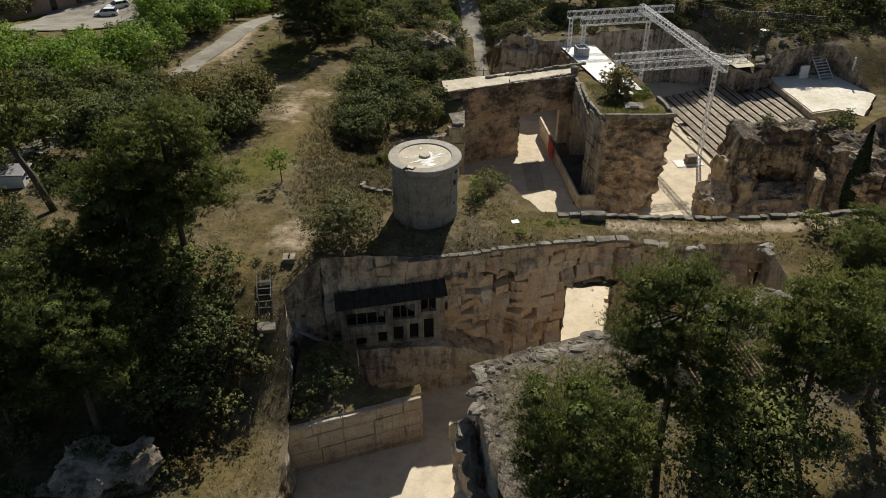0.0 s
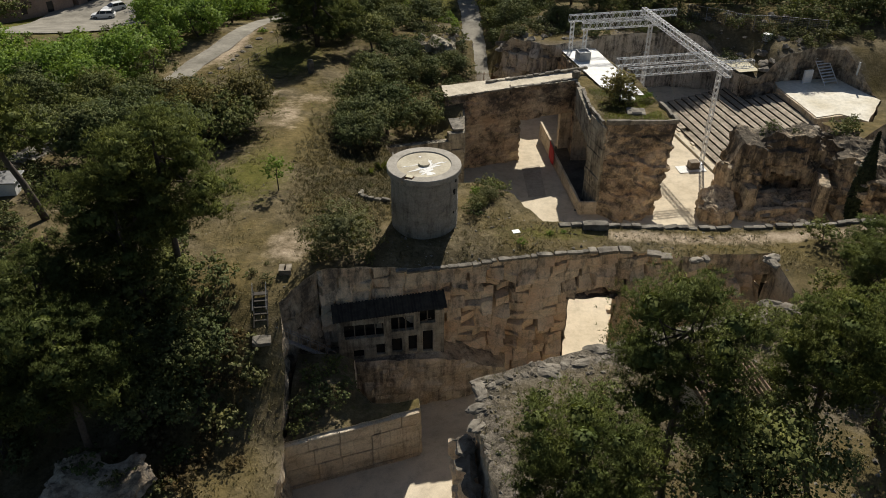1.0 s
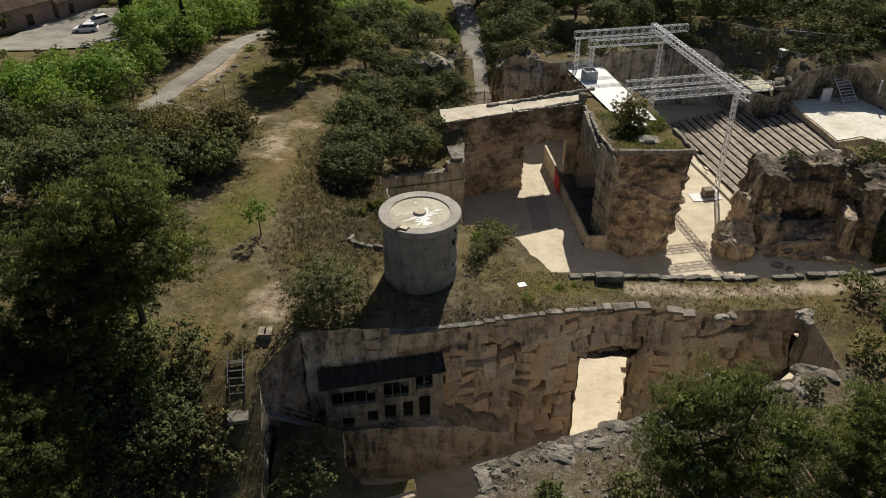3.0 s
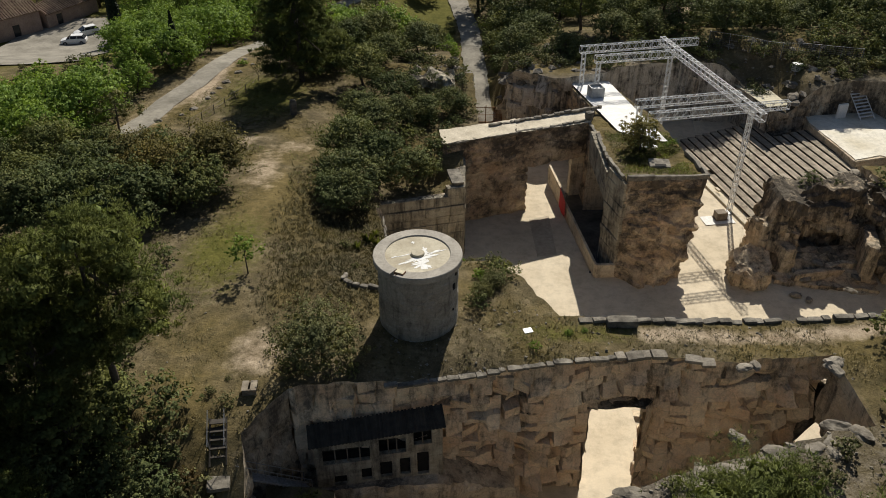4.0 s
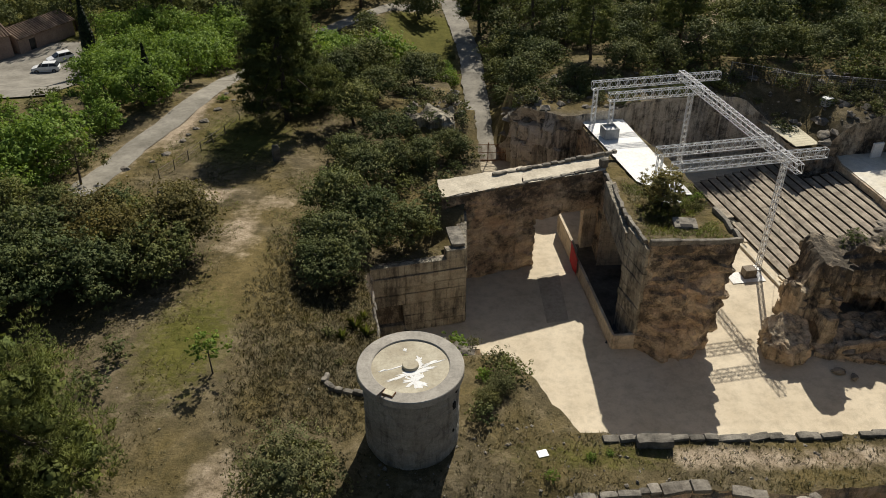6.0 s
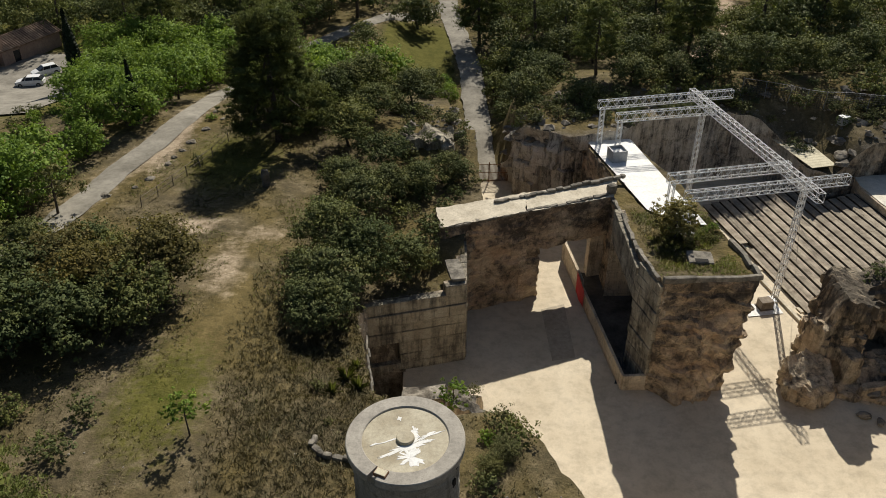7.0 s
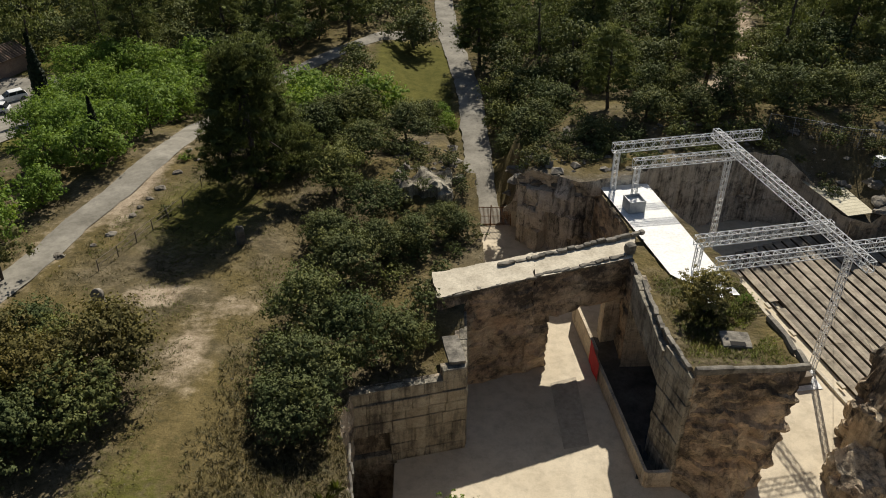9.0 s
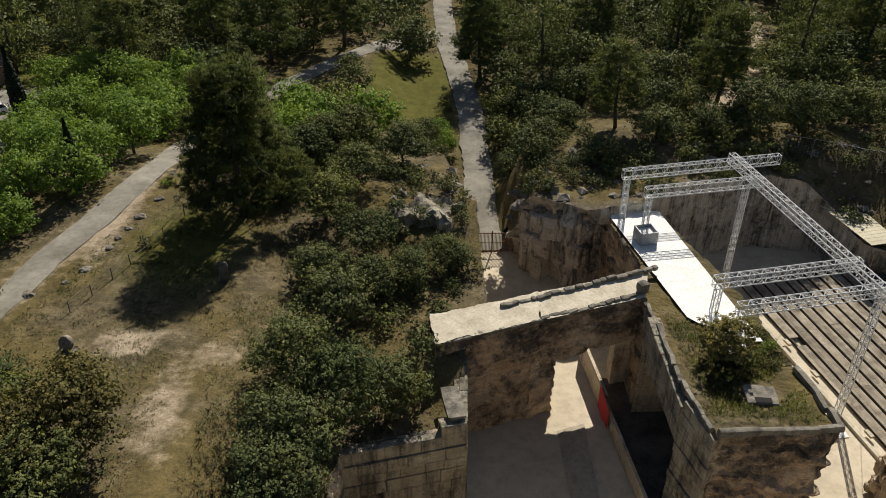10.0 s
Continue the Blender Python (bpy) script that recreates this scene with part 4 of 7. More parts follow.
rock_mass("rock_slope", [(-25.5, 33.0), (-22, 32.2), (-18.4, 33.4), (-17.6, 35.4), (-19.4, 37.0), (-24.5, 36.4)], 5.0, lambda x, y: 8.2 + 0.35 * (x + 22) * 0.2 + 0.3 * math.sin(x * 1.3), LIME_DARK, LIME_DARK, "grey layered rock outcrop in the shade of pines", step=0.25, rough=0.25, blocks=0.4, lift=0.7, run=2.6, seed=43, crown=0.6)
# white platform in the east
rock_mass("platform_rock", [(48.9, 98.4), (52.4, 99.4), (55.2, 97.0), (59.9, 104), (57.0, 112.0), (47.6, 110.8), (47.4, 108.6)], -0.1, lambda x, y: 3.5, LIME_CUT, CREAM_FLOOR, "low stone platform with a sunlit cream floor", step=0.4, rough=0.06, blocks=0.06, seed=30, crown=0.05)

rock_mass("rock_outcrop", [(-4.8, 107.6), (-2.2, 106.4), (1.4, 107.0), (1.7, 110.6), (-0.5, 112.0), (-3.9, 110.2)], 6.5, lambda x, y: 9.9 + 0.35 * math.sin(x * 1.9 + y), BLOCK, BLOCK, "rocky outcrop between the bushes and the lane", step=0.22, rough=0.2, blocks=0.6, seed=36, crown=0.5)

# roads, lane and paths
tagged(new("road", strip("road", ROAD_WEST, 2.95, lambda x, y: float(ground(x, y)), GRAVEL, 0.16, 1.0, 0.14)), "pale gravel road through the trees", "road", kind="structure")


lot = [(-70 + 21 * i / 14, 119 + 34 * j / 20) for i in range(15) for j in range(21)]
tagged(new("ground_car_park", mesh_of("ground_car_park", [(x, y, float(ground(x, y)) + 0.2) for x, y in lot], [(i * 21 + j, i * 21 + j + 21, i * 21 + j + 22, i * 21 + j + 1) for i in range(14) for j in range(20)], GRAVEL, True)), "pale gravel car park beside the farmhouse", "car park", kind="structure")


def lane_z(x, y):
    k = float(ss(116.5, 119.5, y))
    return 0.06 * (1 - k) + (float(ground(5.7 - 0.05 * (y - 120), y)) + 0.2) * k


tagged(new("lane", strip("lane", ROAD_LANE, 3.5, lane_z, GRAVEL, 0.08, 1.0, 0.18)), "gravel lane down to the quarry gate", "road", kind="structure")


# ---- plants ----
def leaf_quads(centres, outward, size, rng, flat=1.5, aspect=1.5):
    """Small four-cornered leaves at the centres, turned loosely outward."""
    n = len(centres)
    nrm = outward * flat + rng.normal(0, 0.6, (n, 3))
    nrm /= np.linalg.norm(nrm, axis=1, keepdims=True) + 1e-9
    a = np.cross(nrm, rng.normal(0, 1, (n, 3)))
    a /= np.linalg.norm(a, axis=1, keepdims=True) + 1e-9
    b = np.cross(nrm, a)
    s = size * rng.uniform(0.6, 1.3, (n, 1))
    a, b = a * s * 0.5 * aspect, b * s * 0.5
    co = np.stack([centres - a, centres - b * 0.9 + a * 0.1, centres + a, centres + b], 1)
    return co.reshape(-1, 3)


def clump_points(rng, centres, radii, per, squash=0.75):
    """Points of leaves: each clump carries many small sprays on its skin, with gaps between them, thinner below."""
    out, nrm = [], []
    for c, r in zip(centres, radii):
        k = int(np.clip(r * r * 26, 9, 60))
        d = rng.normal(0, 1, (k, 3))
        d /= np.linalg.norm(d, axis=1, keepdims=True)
        d = d[d[:, 2] > rng.uniform(-1.0, 0.15, k)]
        if not len(d):
            continue
        hub = d * r * (rng.uniform(0.55, 1.1, (len(d), 1)) + 0.35 * (rng.random((len(d), 1)) > 0.8))
        wide = r * rng.uniform(0.2, 0.36, len(d))
        m = int(per * 0.56)
        i = rng.integers(len(d), size=m)
        q = rng.normal(0, 1, (m, 3))
        q /= np.linalg.norm(q, axis=1, keepdims=True)
        q[:, 2] = np.where(q[:, 2] < -0.3, -q[:, 2], q[:, 2])
        w = wide[i][:, None] * rng.uniform(0.35, 1.0, (m, 1))
        out.append(np.asarray(c) + (hub[i] + q * w + d[i] * w * 0.5) * np.array([1, 1, squash]))
        nn = d[i] * 0.7 + q * 0.75
        nrm.append(nn / (np.linalg.norm(nn, axis=1, keepdims=True) + 1e-9))
    return np.concatenate(out), np.concatenate(nrm)


def inner_leaves(rng, centres, radii, squash, n=12, big=0.55, reach=0.62):
    """The dense shaded inside of the clumps, in larger leaves; corners and normals."""
    p = np.repeat(np.asarray(centres, dtype=float), n, 0)
    r = np.repeat(np.asarray(radii, dtype=float), n)[:, None]
    d = rng.normal(0, 1, p.shape)
    d /= np.linalg.norm(d, axis=1, keepdims=True)
    p = p + d * r * rng.uniform(0.1, reach, r.shape) * np.array([1, 1, squash])
    size = r * big * rng.uniform(0.6, 1.1, r.shape)
    nrm = d * 1.5 + rng.normal(0, 0.5, d.shape)
    nrm /= np.linalg.norm(nrm, axis=1, keepdims=True)
    a = np.cross(nrm, rng.normal(0, 1, d.shape))
    a /= np.linalg.norm(a, axis=1, keepdims=True)
    b = np.cross(nrm, a)
    return np.stack([p - a * size, p - b * size * 0.8, p + a * size, p + b * size * 0.8], 1).reshape(-1, 3), d


def limbs_for(rng, trunk_top, centres, r0):
    runs = []
    for c in centres:
        t = rng.uniform(0.45, 0.95)
        base = np.asarray(trunk_top) * t
        mid = (base + np.asarray(c)) / 2 + rng.normal(0, 0.15, 3)
        runs.append(([tuple(base), tuple(mid), tuple(c)], [r0 * 0.45, r0 * 0.28, r0 * 0.1]))
    return runs


def broad_tree(name, seed, height, width, leaf, n_clumps=16, per=170, size=0.34, trunk=0.16, low=0.35, squash=0.75, label="", cat="tree", limbs=6):
    """A tree with trunk, limbs and a crown of many leaf clumps with gaps between them."""
    rng = np.random.default_rng(seed)
    ob = thing(name, label, cat)
    top = np.array([rng.normal(0, 0.15) * width, rng.normal(0, 0.15) * width, height * 0.7])
    cs, rs = [], []
    for i in range(n_clumps):
        a = i * 2.4 + rng.uniform(-0.5, 0.5)
        q = math.sqrt((i + 0.5) / n_clumps)
        rr = width * 0.5 * q * rng.uniform(0.6, 1.16)
        cap = math.sqrt(max(0.05, 1 - q * q * 0.8))
        z = height * (low + (1 - low) * cap * rng.uniform(0.72, 1.0)) - width * 0.12
        cs.append((rr * math.cos(a), rr * math.sin(a), z))
        rs.append(width * rng.uniform(0.11, 0.25))
        if q > 0.5 and rng.random() < 0.7:
            cs.append((rr * 0.95 * math.cos(a + 0.3), rr * 0.95 * math.sin(a + 0.3), height * rng.uniform(low * 0.75, low + 0.15)))
            rs.append(width * rng.uniform(0.13, 0.2))
    p, d = clump_points(rng, cs, rs, per, squash)
    ci, di = inner_leaves(rng, cs, rs, squash, 60 if limbs else 14, 0.13 if limbs else 0.24, 0.6)
    part("crown", quads_mesh("crown", np.concatenate([leaf_quads(p, d, size, rng), ci]), leaf, nrm=soft_normals(np.concatenate([d, di]), rng)), ob)
    me = tube("trunk", [(0, 0, -0.4), tuple(top * 0.3 + rng.normal(0, 0.08, 3)), tuple(top * 0.65 + rng.normal(0, 0.1, 3)), tuple(top)], [trunk * 1.35, trunk, trunk * 0.75, trunk * 0.3], BARK, 7)
    part("trunk", me, ob)
    for run in limbs_for(rng, top, cs[::3], trunk)[:limbs]:
        part("limb", tubes("limb", [run], BARK, 5), ob)
    return ob


def pine_tree(name, seed, height, width, n_pads=26, per=46, tuft=0.42, trunk=0.2, low=0.4, label="", lean=0.0, needles=5, limbs=10, blade=0.13, cone=0.0, pad=1.0):
    """An Aleppo pine: bare trunk, rising limbs, airy pads of needle tufts."""
    rng = np.random.default_rng(seed)
    ob = thing(name, label, "pine tree")
    top = np.array([lean * height, rng.normal(0, 0.03) * height, height * 0.93])
    cs, rs = [], []
    for i in range(n_pads):
        k = (i + 0.5) / n_pads
        h = low + (1 - low) * k
        reach = width * 0.5 * (math.sqrt(max(0.06, 1 - ((k - 0.42) / 0.62) ** 2)) * (1 - cone) + cone * (1.08 - k))
        a = i * 2.399 + rng.uniform(-0.4, 0.4)
        rr = reach * rng.uniform(0.5, 1.0)
        cs.append((top[0] * h + rr * math.cos(a), top[1] * h + rr * math.sin(a), height * h + rng.normal(0, 0.2)))
        rs.append(width * rng.uniform(0.13, 0.23) * pad)
    p, d = clump_points(rng, cs, rs, per, 0.62)
    n = len(p)
    aim = d * 0.7 + np.array([0, 0, 0.75]) + rng.normal(0, 0.25, (n, 3))
    aim /= np.linalg.norm(aim, axis=1, keepdims=True)
    tris = []
    for k in range(needles):
        w = aim + rng.normal(0, 0.55, (n, 3))
        w /= np.linalg.norm(w, axis=1, keepdims=True)
        side = np.cross(w, rng.normal(0, 1, (n, 3)))
        side /= np.linalg.norm(side, axis=1, keepdims=True) + 1e-9
        ln = tuft * rng.uniform(0.7, 1.2, (n, 1))
        tris.append(np.stack([p - side * ln * blade, p + side * ln * blade, p + w * ln], 1))
    co = np.concatenate(tris, 1).reshape(-1, 3)
    ci, di = inner_leaves(rng, cs, rs, 0.5, 330 if limbs else 30, 0.115 if limbs else 0.14, 0.6)
    ci = ci.reshape(-1, 4, 3)
    co = np.concatenate([co, np.stack([ci[:, 0], ci[:, 1], ci[:, 2], ci[:, 0], ci[:, 2], ci[:, 3]], 1).reshape(-1, 3)])
    nr = np.concatenate([np.repeat(soft_normals(d, rng, 0.3, 0.45), needles * 3, 0), np.repeat(soft_normals(di, rng), 6, 0)])
    part("crown", quads_mesh("crown", co, PINE_LEAF, True, nr), ob)
    me = tube("trunk", [(0, 0, -0.5), tuple(top * 0.3 + rng.normal(0, 0.1, 3)), tuple(top * 0.62 + rng.normal(0, 0.15, 3)), tuple(top)], [trunk * 1.3, trunk, trunk * 0.7, trunk * 0.15], BARK, 8)
    part("trunk", me, ob)
    for run in limbs_for(rng, top, cs[::4], trunk)[:limbs]:
        part("limb", tubes("limb", [run], BARK, 5), ob)
    return ob


def cypress_tree(name, seed, height, width, label):
    rng = np.random.default_rng(seed)
    ob = thing(name, label, "cypress tree")
    n = 3200
    h = rng.uniform(0.03, 1, n)
    prof = np.sin(np.pi * np.clip(h * 0.9 + 0.12, 0, 1)) ** 0.7 * (1 - h ** 4) + 0.05
    a = rng.uniform(0, 2 * math.pi, n)
    r = width * 0.5 * prof * rng.uniform(0.75, 1.1, n)
    d = np.stack([np.cos(a), np.sin(a), np.full(n, 0.5)], 1)
    p = np.stack([r * np.cos(a), r * np.sin(a), 0.3 + h * height], 1)
    part("crown", quads_mesh("crown", leaf_quads(p, d, 0.32, rng), CYPRESS_LEAF), ob)
    part("trunk", tube("trunk", [(0, 0, -0.4), (0, 0, height * 0.8)], [0.16, 0.03], BARK, 6), ob)
    return ob


def bush_mesh(name, seed, width, height, leaf, n_clumps=7, per=110, size=0.22):
    rng = np.random.default_rng(seed)
    cs, rs = [], []
    for i in range(n_clumps):
        a, q = i * 2.4, math.sqrt((i + 0.3) / n_clumps)
        cs.append((width * 0.36 * q * math.cos(a), width * 0.36 * q * math.sin(a), height * rng.uniform(0.3, 0.75) * (1.1 - 0.5 * q)))
        rs.append(width * rng.uniform(0.16, 0.26))
    p, d = clump_points(rng, cs, rs, per, height / width if height < width else 1.0)
    ci, di = inner_leaves(rng, cs, rs, height / width if height < width else 1.0, 22, 0.15)
    return quads_mesh(name, np.concatenate([leaf_quads(p, d, size, rng), ci]), leaf, nrm=soft_normals(np.concatenate([d, di]), rng))


def bush(name, seed, width, height, leaf, label, **kw):
    ob = thing(name, label, "bush")
    part("foliage", bush_mesh("foliage", seed, width, height, leaf, **kw), ob)
    rng = np.random.default_rng(seed)
    part("stem", tube("stem", [(0, 0, -0.25), (0.05 * width, 0.04 * width, height * 0.6)], [0.06, 0.02], BARK, 5), ob)
    return ob


OAKS = [broad_tree("holm_oak", 100 + i, h, w, OAK_LEAF, 24, 500, 0.145, 0.17, 0.42, label="dense dark evergreen oak") for i, (h, w) in enumerate(((6.2, 7.0), (5.4, 6.0), (6.8, 6.2), (5.8, 7.4)))]
BROWN_OAKS = [broad_tree("holm_oak", 180 + i, h, w, BROWN_LEAF, 24, 500, 0.145, 0.17, 0.42, label="olive-brown evergreen oak, sunlit from behind") for i, (h, w) in enumerate(((5.8, 6.8), (5.4, 6.2)))]
FAR_OAKS = [broad_tree("holm_oak", 140 + i, h, w, OAK_LEAF, 14, 170, 0.21, 0.17, 0.3, label="dark evergreen oak in the wood", limbs=0) for i, (h, w) in enumerate(((5.6, 6.8), (6.6, 6.2), (4.6, 6.0), (5.2, 5.4)))]
MID_OAKS = [broad_tree("holm_oak", 160 + i, h, w, OAK_LEAF, 20, 330, 0.165, 0.17, 0.26, label="dense dark evergreen oak on the wooded slope", limbs=3) for i, (h, w) in enumerate(((5.6, 6.4), (6.4, 6.2), (5.0, 6.4)))]
TALL_PINES = [pine_tree("pine", 370 + i, 12.5, 8.6, 46, 230, 0.34, 0.24, 0.24, label="tall dark pine standing above the wood", needles=5, limbs=5, blade=0.075, cone=0.25, pad=0.85) for i in range(2)]
GREENS = [broad_tree("green_tree", 200 + i, h, w, FRESH_LEAF, 20, 230, 0.21, 0.14, 0.25, label="leafy tree in fresh light green", limbs=3) for i, (h, w) in enumerate(((7.2, 7.0), (6.2, 6.6), (6.8, 7.6)))]
PINES = [pine_tree("pine", 300 + i, h, w, n, 760, 0.22, 0.22, lo, label="tall pine with an open crown", needles=6, blade=0.065) for i, (h, w, n, lo) in enumerate(((12, 7.2, 34, 0.5), (11, 6.8, 30, 0.5), (13, 7.8, 38, 0.46)))]
FAR_PINES = [pine_tree("pine", 340 + i, h, w, 34, 84, 0.4, 0.22, lo, label="pine in the wood behind", needles=4, limbs=0, blade=0.08) for i, (h, w, lo) in enumerate(((11, 6.0, 0.22), (13, 6.8, 0.25)))]
EDGE_OAKS = [broad_tree("edge_oak", 150 + i, h, w, OAK_LEAF, 12, 48, 0.44, 0.17, 0.3, label="dark oak at the edge of sight", limbs=0) for i, (h, w) in enumerate(((5.8, 6.8), (5.2, 6.0)))]
EDGE_PINES = [pine_tree("edge_pine", 345 + i, h, w, 26, 26, 0.8, 0.22, lo, label="pine at the edge of sight", needles=3, limbs=0) for i, (h, w, lo) in enumerate(((11, 6.0, 0.22), (13, 6.8, 0.25)))]
BUSHES = [bush("bush", 400 + i, w, h, BUSH_LEAF, "low olive-green bush on dry ground", n_clumps=9, per=140, size=0.095) for i, (w, h) in enumerate(((2.0, 1.3), (2.6, 1.6), (1.6, 1.5)))]
DARK_BUSHES = [bush("evergreen_bush", 420 + i, w, h, OAK_LEAF, "dark evergreen bush with dense leaves", n_clumps=10, per=150, size=0.12) for i, (w, h) in enumerate(((2.8, 2.2), (3.4, 2.4)))]
RUSSET = [bush("russet_bush", 440 + i, w, h, RED_LEAF, "half-bare russet bush on the slope", n_clumps=9, per=110, size=0.13) for i, (w, h) in enumerate(((2.0, 1.8), (2.6, 1.6)))]
GREEN_BUSHES = [bush("green_bush", 460 + i, w, h, FRESH_LEAF, "fresh green bush with soft leaves", n_clumps=9, per=190, size=0.085) for i, (w, h) in enumerate(((1.6, 1.0), (2.2, 1.4)))]
BIG_BUSH = [bush("evergreen_bush", 470, 5.4, 4.6, BUSH_LEAF, "big olive-grey bush beside the tank", n_clumps=26, per=760, size=0.085)]
used = set()


def plant(kinds, x, y, scale=1.0, group="", z=None, turn=None, i=None, label=""):
    """Sets one plant of a kind at a place; the first of each kind is the one that was built."""
    k = int(RNG.integers(len(kinds))) if i is None else i % len(kinds)
    ob = kinds[k]
    m = pose(x, y, (gz(x, y) if z is None else z) - 0.1, 0, 0, RNG.uniform(0, 360) if turn is None else turn)
    if ob.name in used:
        c = copy_thing(ob, m)
    else:
        used.add(ob.name)
        c = ob
        c.matrix_basis = m
    c.scale = (scale, scale, scale)
    return tagged(c, label, group=group)


# pines of the foreground terrace and of the west slope, by their tops
for x, y, top, i, turn in ((6.3, 26.3, 22.0, 0, 40), (12.9, 33.5, 23.7, 2, 100), (21.4, 34.6, 21.6, 0, 200), (26.5, 36.5, 20.6, 1, 300), (29.5, 45.5, 18.5, 0, 80), (31, 49, 17.8, 1, 33)):
    plant(PINES, x, y, (top - gz(x, y)) / (12.3, 11.3, 13.3)[i], "pines on the rock terrace", turn=turn, i=i, label="green pine growing on the rock terrace")
for x, y, top, i, turn in ((-18.6, 48.0, 26.4, 2, 10), (-21.2, 45.6, 24.0, 0, 130), (-22.5, 37.0, 19.5, 0, 70), (-21.3, 49.3, 20.4, 1, 250), (-25.5, 42, 20, 2, 20), (-28.5, 37.5, 15, 1, 65)):
    plant(PINES, x, y, (top - gz(x, y)) / (12.3, 11.3, 13.3)[i], "pines on the west slope", turn=turn, i=i, label="dark pine on the wooded slope")
plant(OAKS, 16.8, 30.4, 1.15, label="olive-grey oak on the rock terrace", i=0)
BIG_PINE = [pine_tree("pine", 350, 13.8, 12.2, 64, 820, 0.3, 0.3, 0.12, label="big dark pine beside the gravel road", needles=5, blade=0.07, cone=0.6, pad=0.6)]
plant(BIG_PINE, -17.2, 108.6, 1.0, "", turn=40)
plant(FAR_PINES, -17.5, 114, 0.85, "", i=0, label="dark pine beside the gravel road")

# oaks on the plateau
for x, y, s in ((-30, 75, 1.0), (-26.8, 81.2, 0.8), (-21.6, 74.4, 0.85), (-28.6, 70.6, 1.0), (-24.8, 71.4, 0.9), (-31.5, 68.5, 0.9), (-33, 75, 0.8), (-36.7, 75.7, 0.75), (-33, 68, 0.85), (-38, 70, 0.9), (-25, 80.5, 0.7), (-31, 81, 0.7), (-37, 82, 0.8), (-42, 78, 0.9), (-46, 86, 0.85), (-41, 64, 0.9)):
    plant(OAKS, x, y, s, "evergreen oaks of the west grove")
for x, y, s in ((-20.9, 78.6, 1.0), (-24.3, 75.6, 0.95), (-27.6, 78.0, 0.95)):
    plant(BROWN_OAKS, x, y, s, "evergreen oaks of the west grove")
for x, y, s in ((-6.2, 84.6, 0.95), (-8.2, 79.2, 0.85), (-8.2, 75.6, 0.7), (-9.2, 86.5, 0.8), (-2.6, 86.6, 0.75), (-7.4, 94.2, 0.85), (-4.6, 97.5, 0.6), (-9.2, 99, 0.7), (-1.6, 99.4, 0.6), (1.2, 102, 0.5), (-5.5, 104.5, 0.7), (-9.5, 108, 0.8), (-12.5, 118, 0.8), (-7, 115, 0.75), (-3, 121, 0.75), (-8.5, 124, 0.9), (-1, 128, 0.55)):
    plant(OAKS, x, y, s, "evergreen oaks on the plateau")
WOOD_OAKS = ((10.0, 145.1, 6.2), (13.6, 143.4, 6.1), (8.4, 137.9, 4.6), (9.8, 120.9, 4.8), (14.3, 130.9, 5.6), (9.0, 128.8, 4.0), (17.0, 119.0, 4.2), (17.6, 142.4, 6.0), (16.9, 154.4, 5.8), (23.6, 122.9, 5.0), (34.4, 124.7, 5.9), (39.9, 124.7, 5.8), (29.1, 123.4, 3.8), (45.4, 141.1, 7.9), (46.0, 127.2, 5.7),
             (52.1, 145.1, 7.5), (44.9, 149.8, 6.0), (11.8, 125.5, 4.6), (25.2, 130.0, 5.2), (29.0, 129.0, 4.4), (52.0, 130.5, 4.6), (55.5, 132, 5.4), (63.5, 130, 6.0), (64, 122, 5.0), (67, 114, 5.4), (40.5, 133.5, 5.0), (21.5, 136, 6.0), (27.5, 140, 6.2))
for x, y, w in WOOD_OAKS:
    plant(MID_OAKS, x, y, w / 6.3, "evergreen oaks above the theatre")
plant(MID_OAKS, -3.5, 168.2, 1.3, label="big dark oak at the head of the lawn")
WOOD_PINES = ((33.3, 133.9, 0.95), (6.9, 160.3, 1.02), (19.9, 125.8, 0.72), (-14, 168, 1.0), (-24, 160, 0.95), (-33, 164, 1.0), (23, 158, 0.95), (58, 150, 1.0), (-44, 157, 0.9), (38, 163, 1.0))
for x, y, k in WOOD_PINES:
    plant(TALL_PINES, x, y, k, "tall pines of the wood")
for x, y, k in ((0.6, 140.7, 0.5), (1.4, 137.2, 0.5)):
    plant(GREENS, x, y, k, "slim green trees along the lane")

# light green trees in the west
for x, y, s in ((-24.5, 142, 0.95), (-29.5, 144, 1.0), (-23, 135, 0.8), (-7.6, 133.0, 1.05), (-12, 127, 0.8), (-20, 128, 0.75), (-38.4, 93.2, 0.7)):
    plant(GREENS, x, y, s, "light green trees along the road")

more = []
for k in range(3000):
    x, y = RNG.uniform(-62, -31), RNG.uniform(85, 152)
    if float(near_line(x, y, ROAD_WEST)) < (4.6 if y < 112 else 4.2) or (99 < y < 158 and x < -38.5 - 0.4 * (y - 108)) or any((x - a) ** 2 + (y - b) ** 2 < 22 for a, b in more):
        continue
    more.append((x, y))
    plant(GREENS, x, y, RNG.uniform(0.7, 1.05), "light green trees along the road")
for x, y, s in ((-20, 122, 0.8), (-16, 126, 0.9), (-21, 131, 0.9), (-15, 133, 0.95), (-17, 139, 0.9), (-12, 137, 0.8), (-19.5, 116, 0.7), (-14, 113, 0.7), (-11, 122, 0.8), (-16.5, 119, 0.8), (-22.5, 126, 0.7)):
    plant(OAKS if y < 125 else GREENS, x, y, s, "trees behind the big pine")
cyp = [cypress_tree("cypress", 500, 10.5, 1.7, "tall dark cypress beside the car park")]
plant(cyp, -50.6, 137.5, 1.05)
plant(cyp, -34.0, 113.9, 0.68)

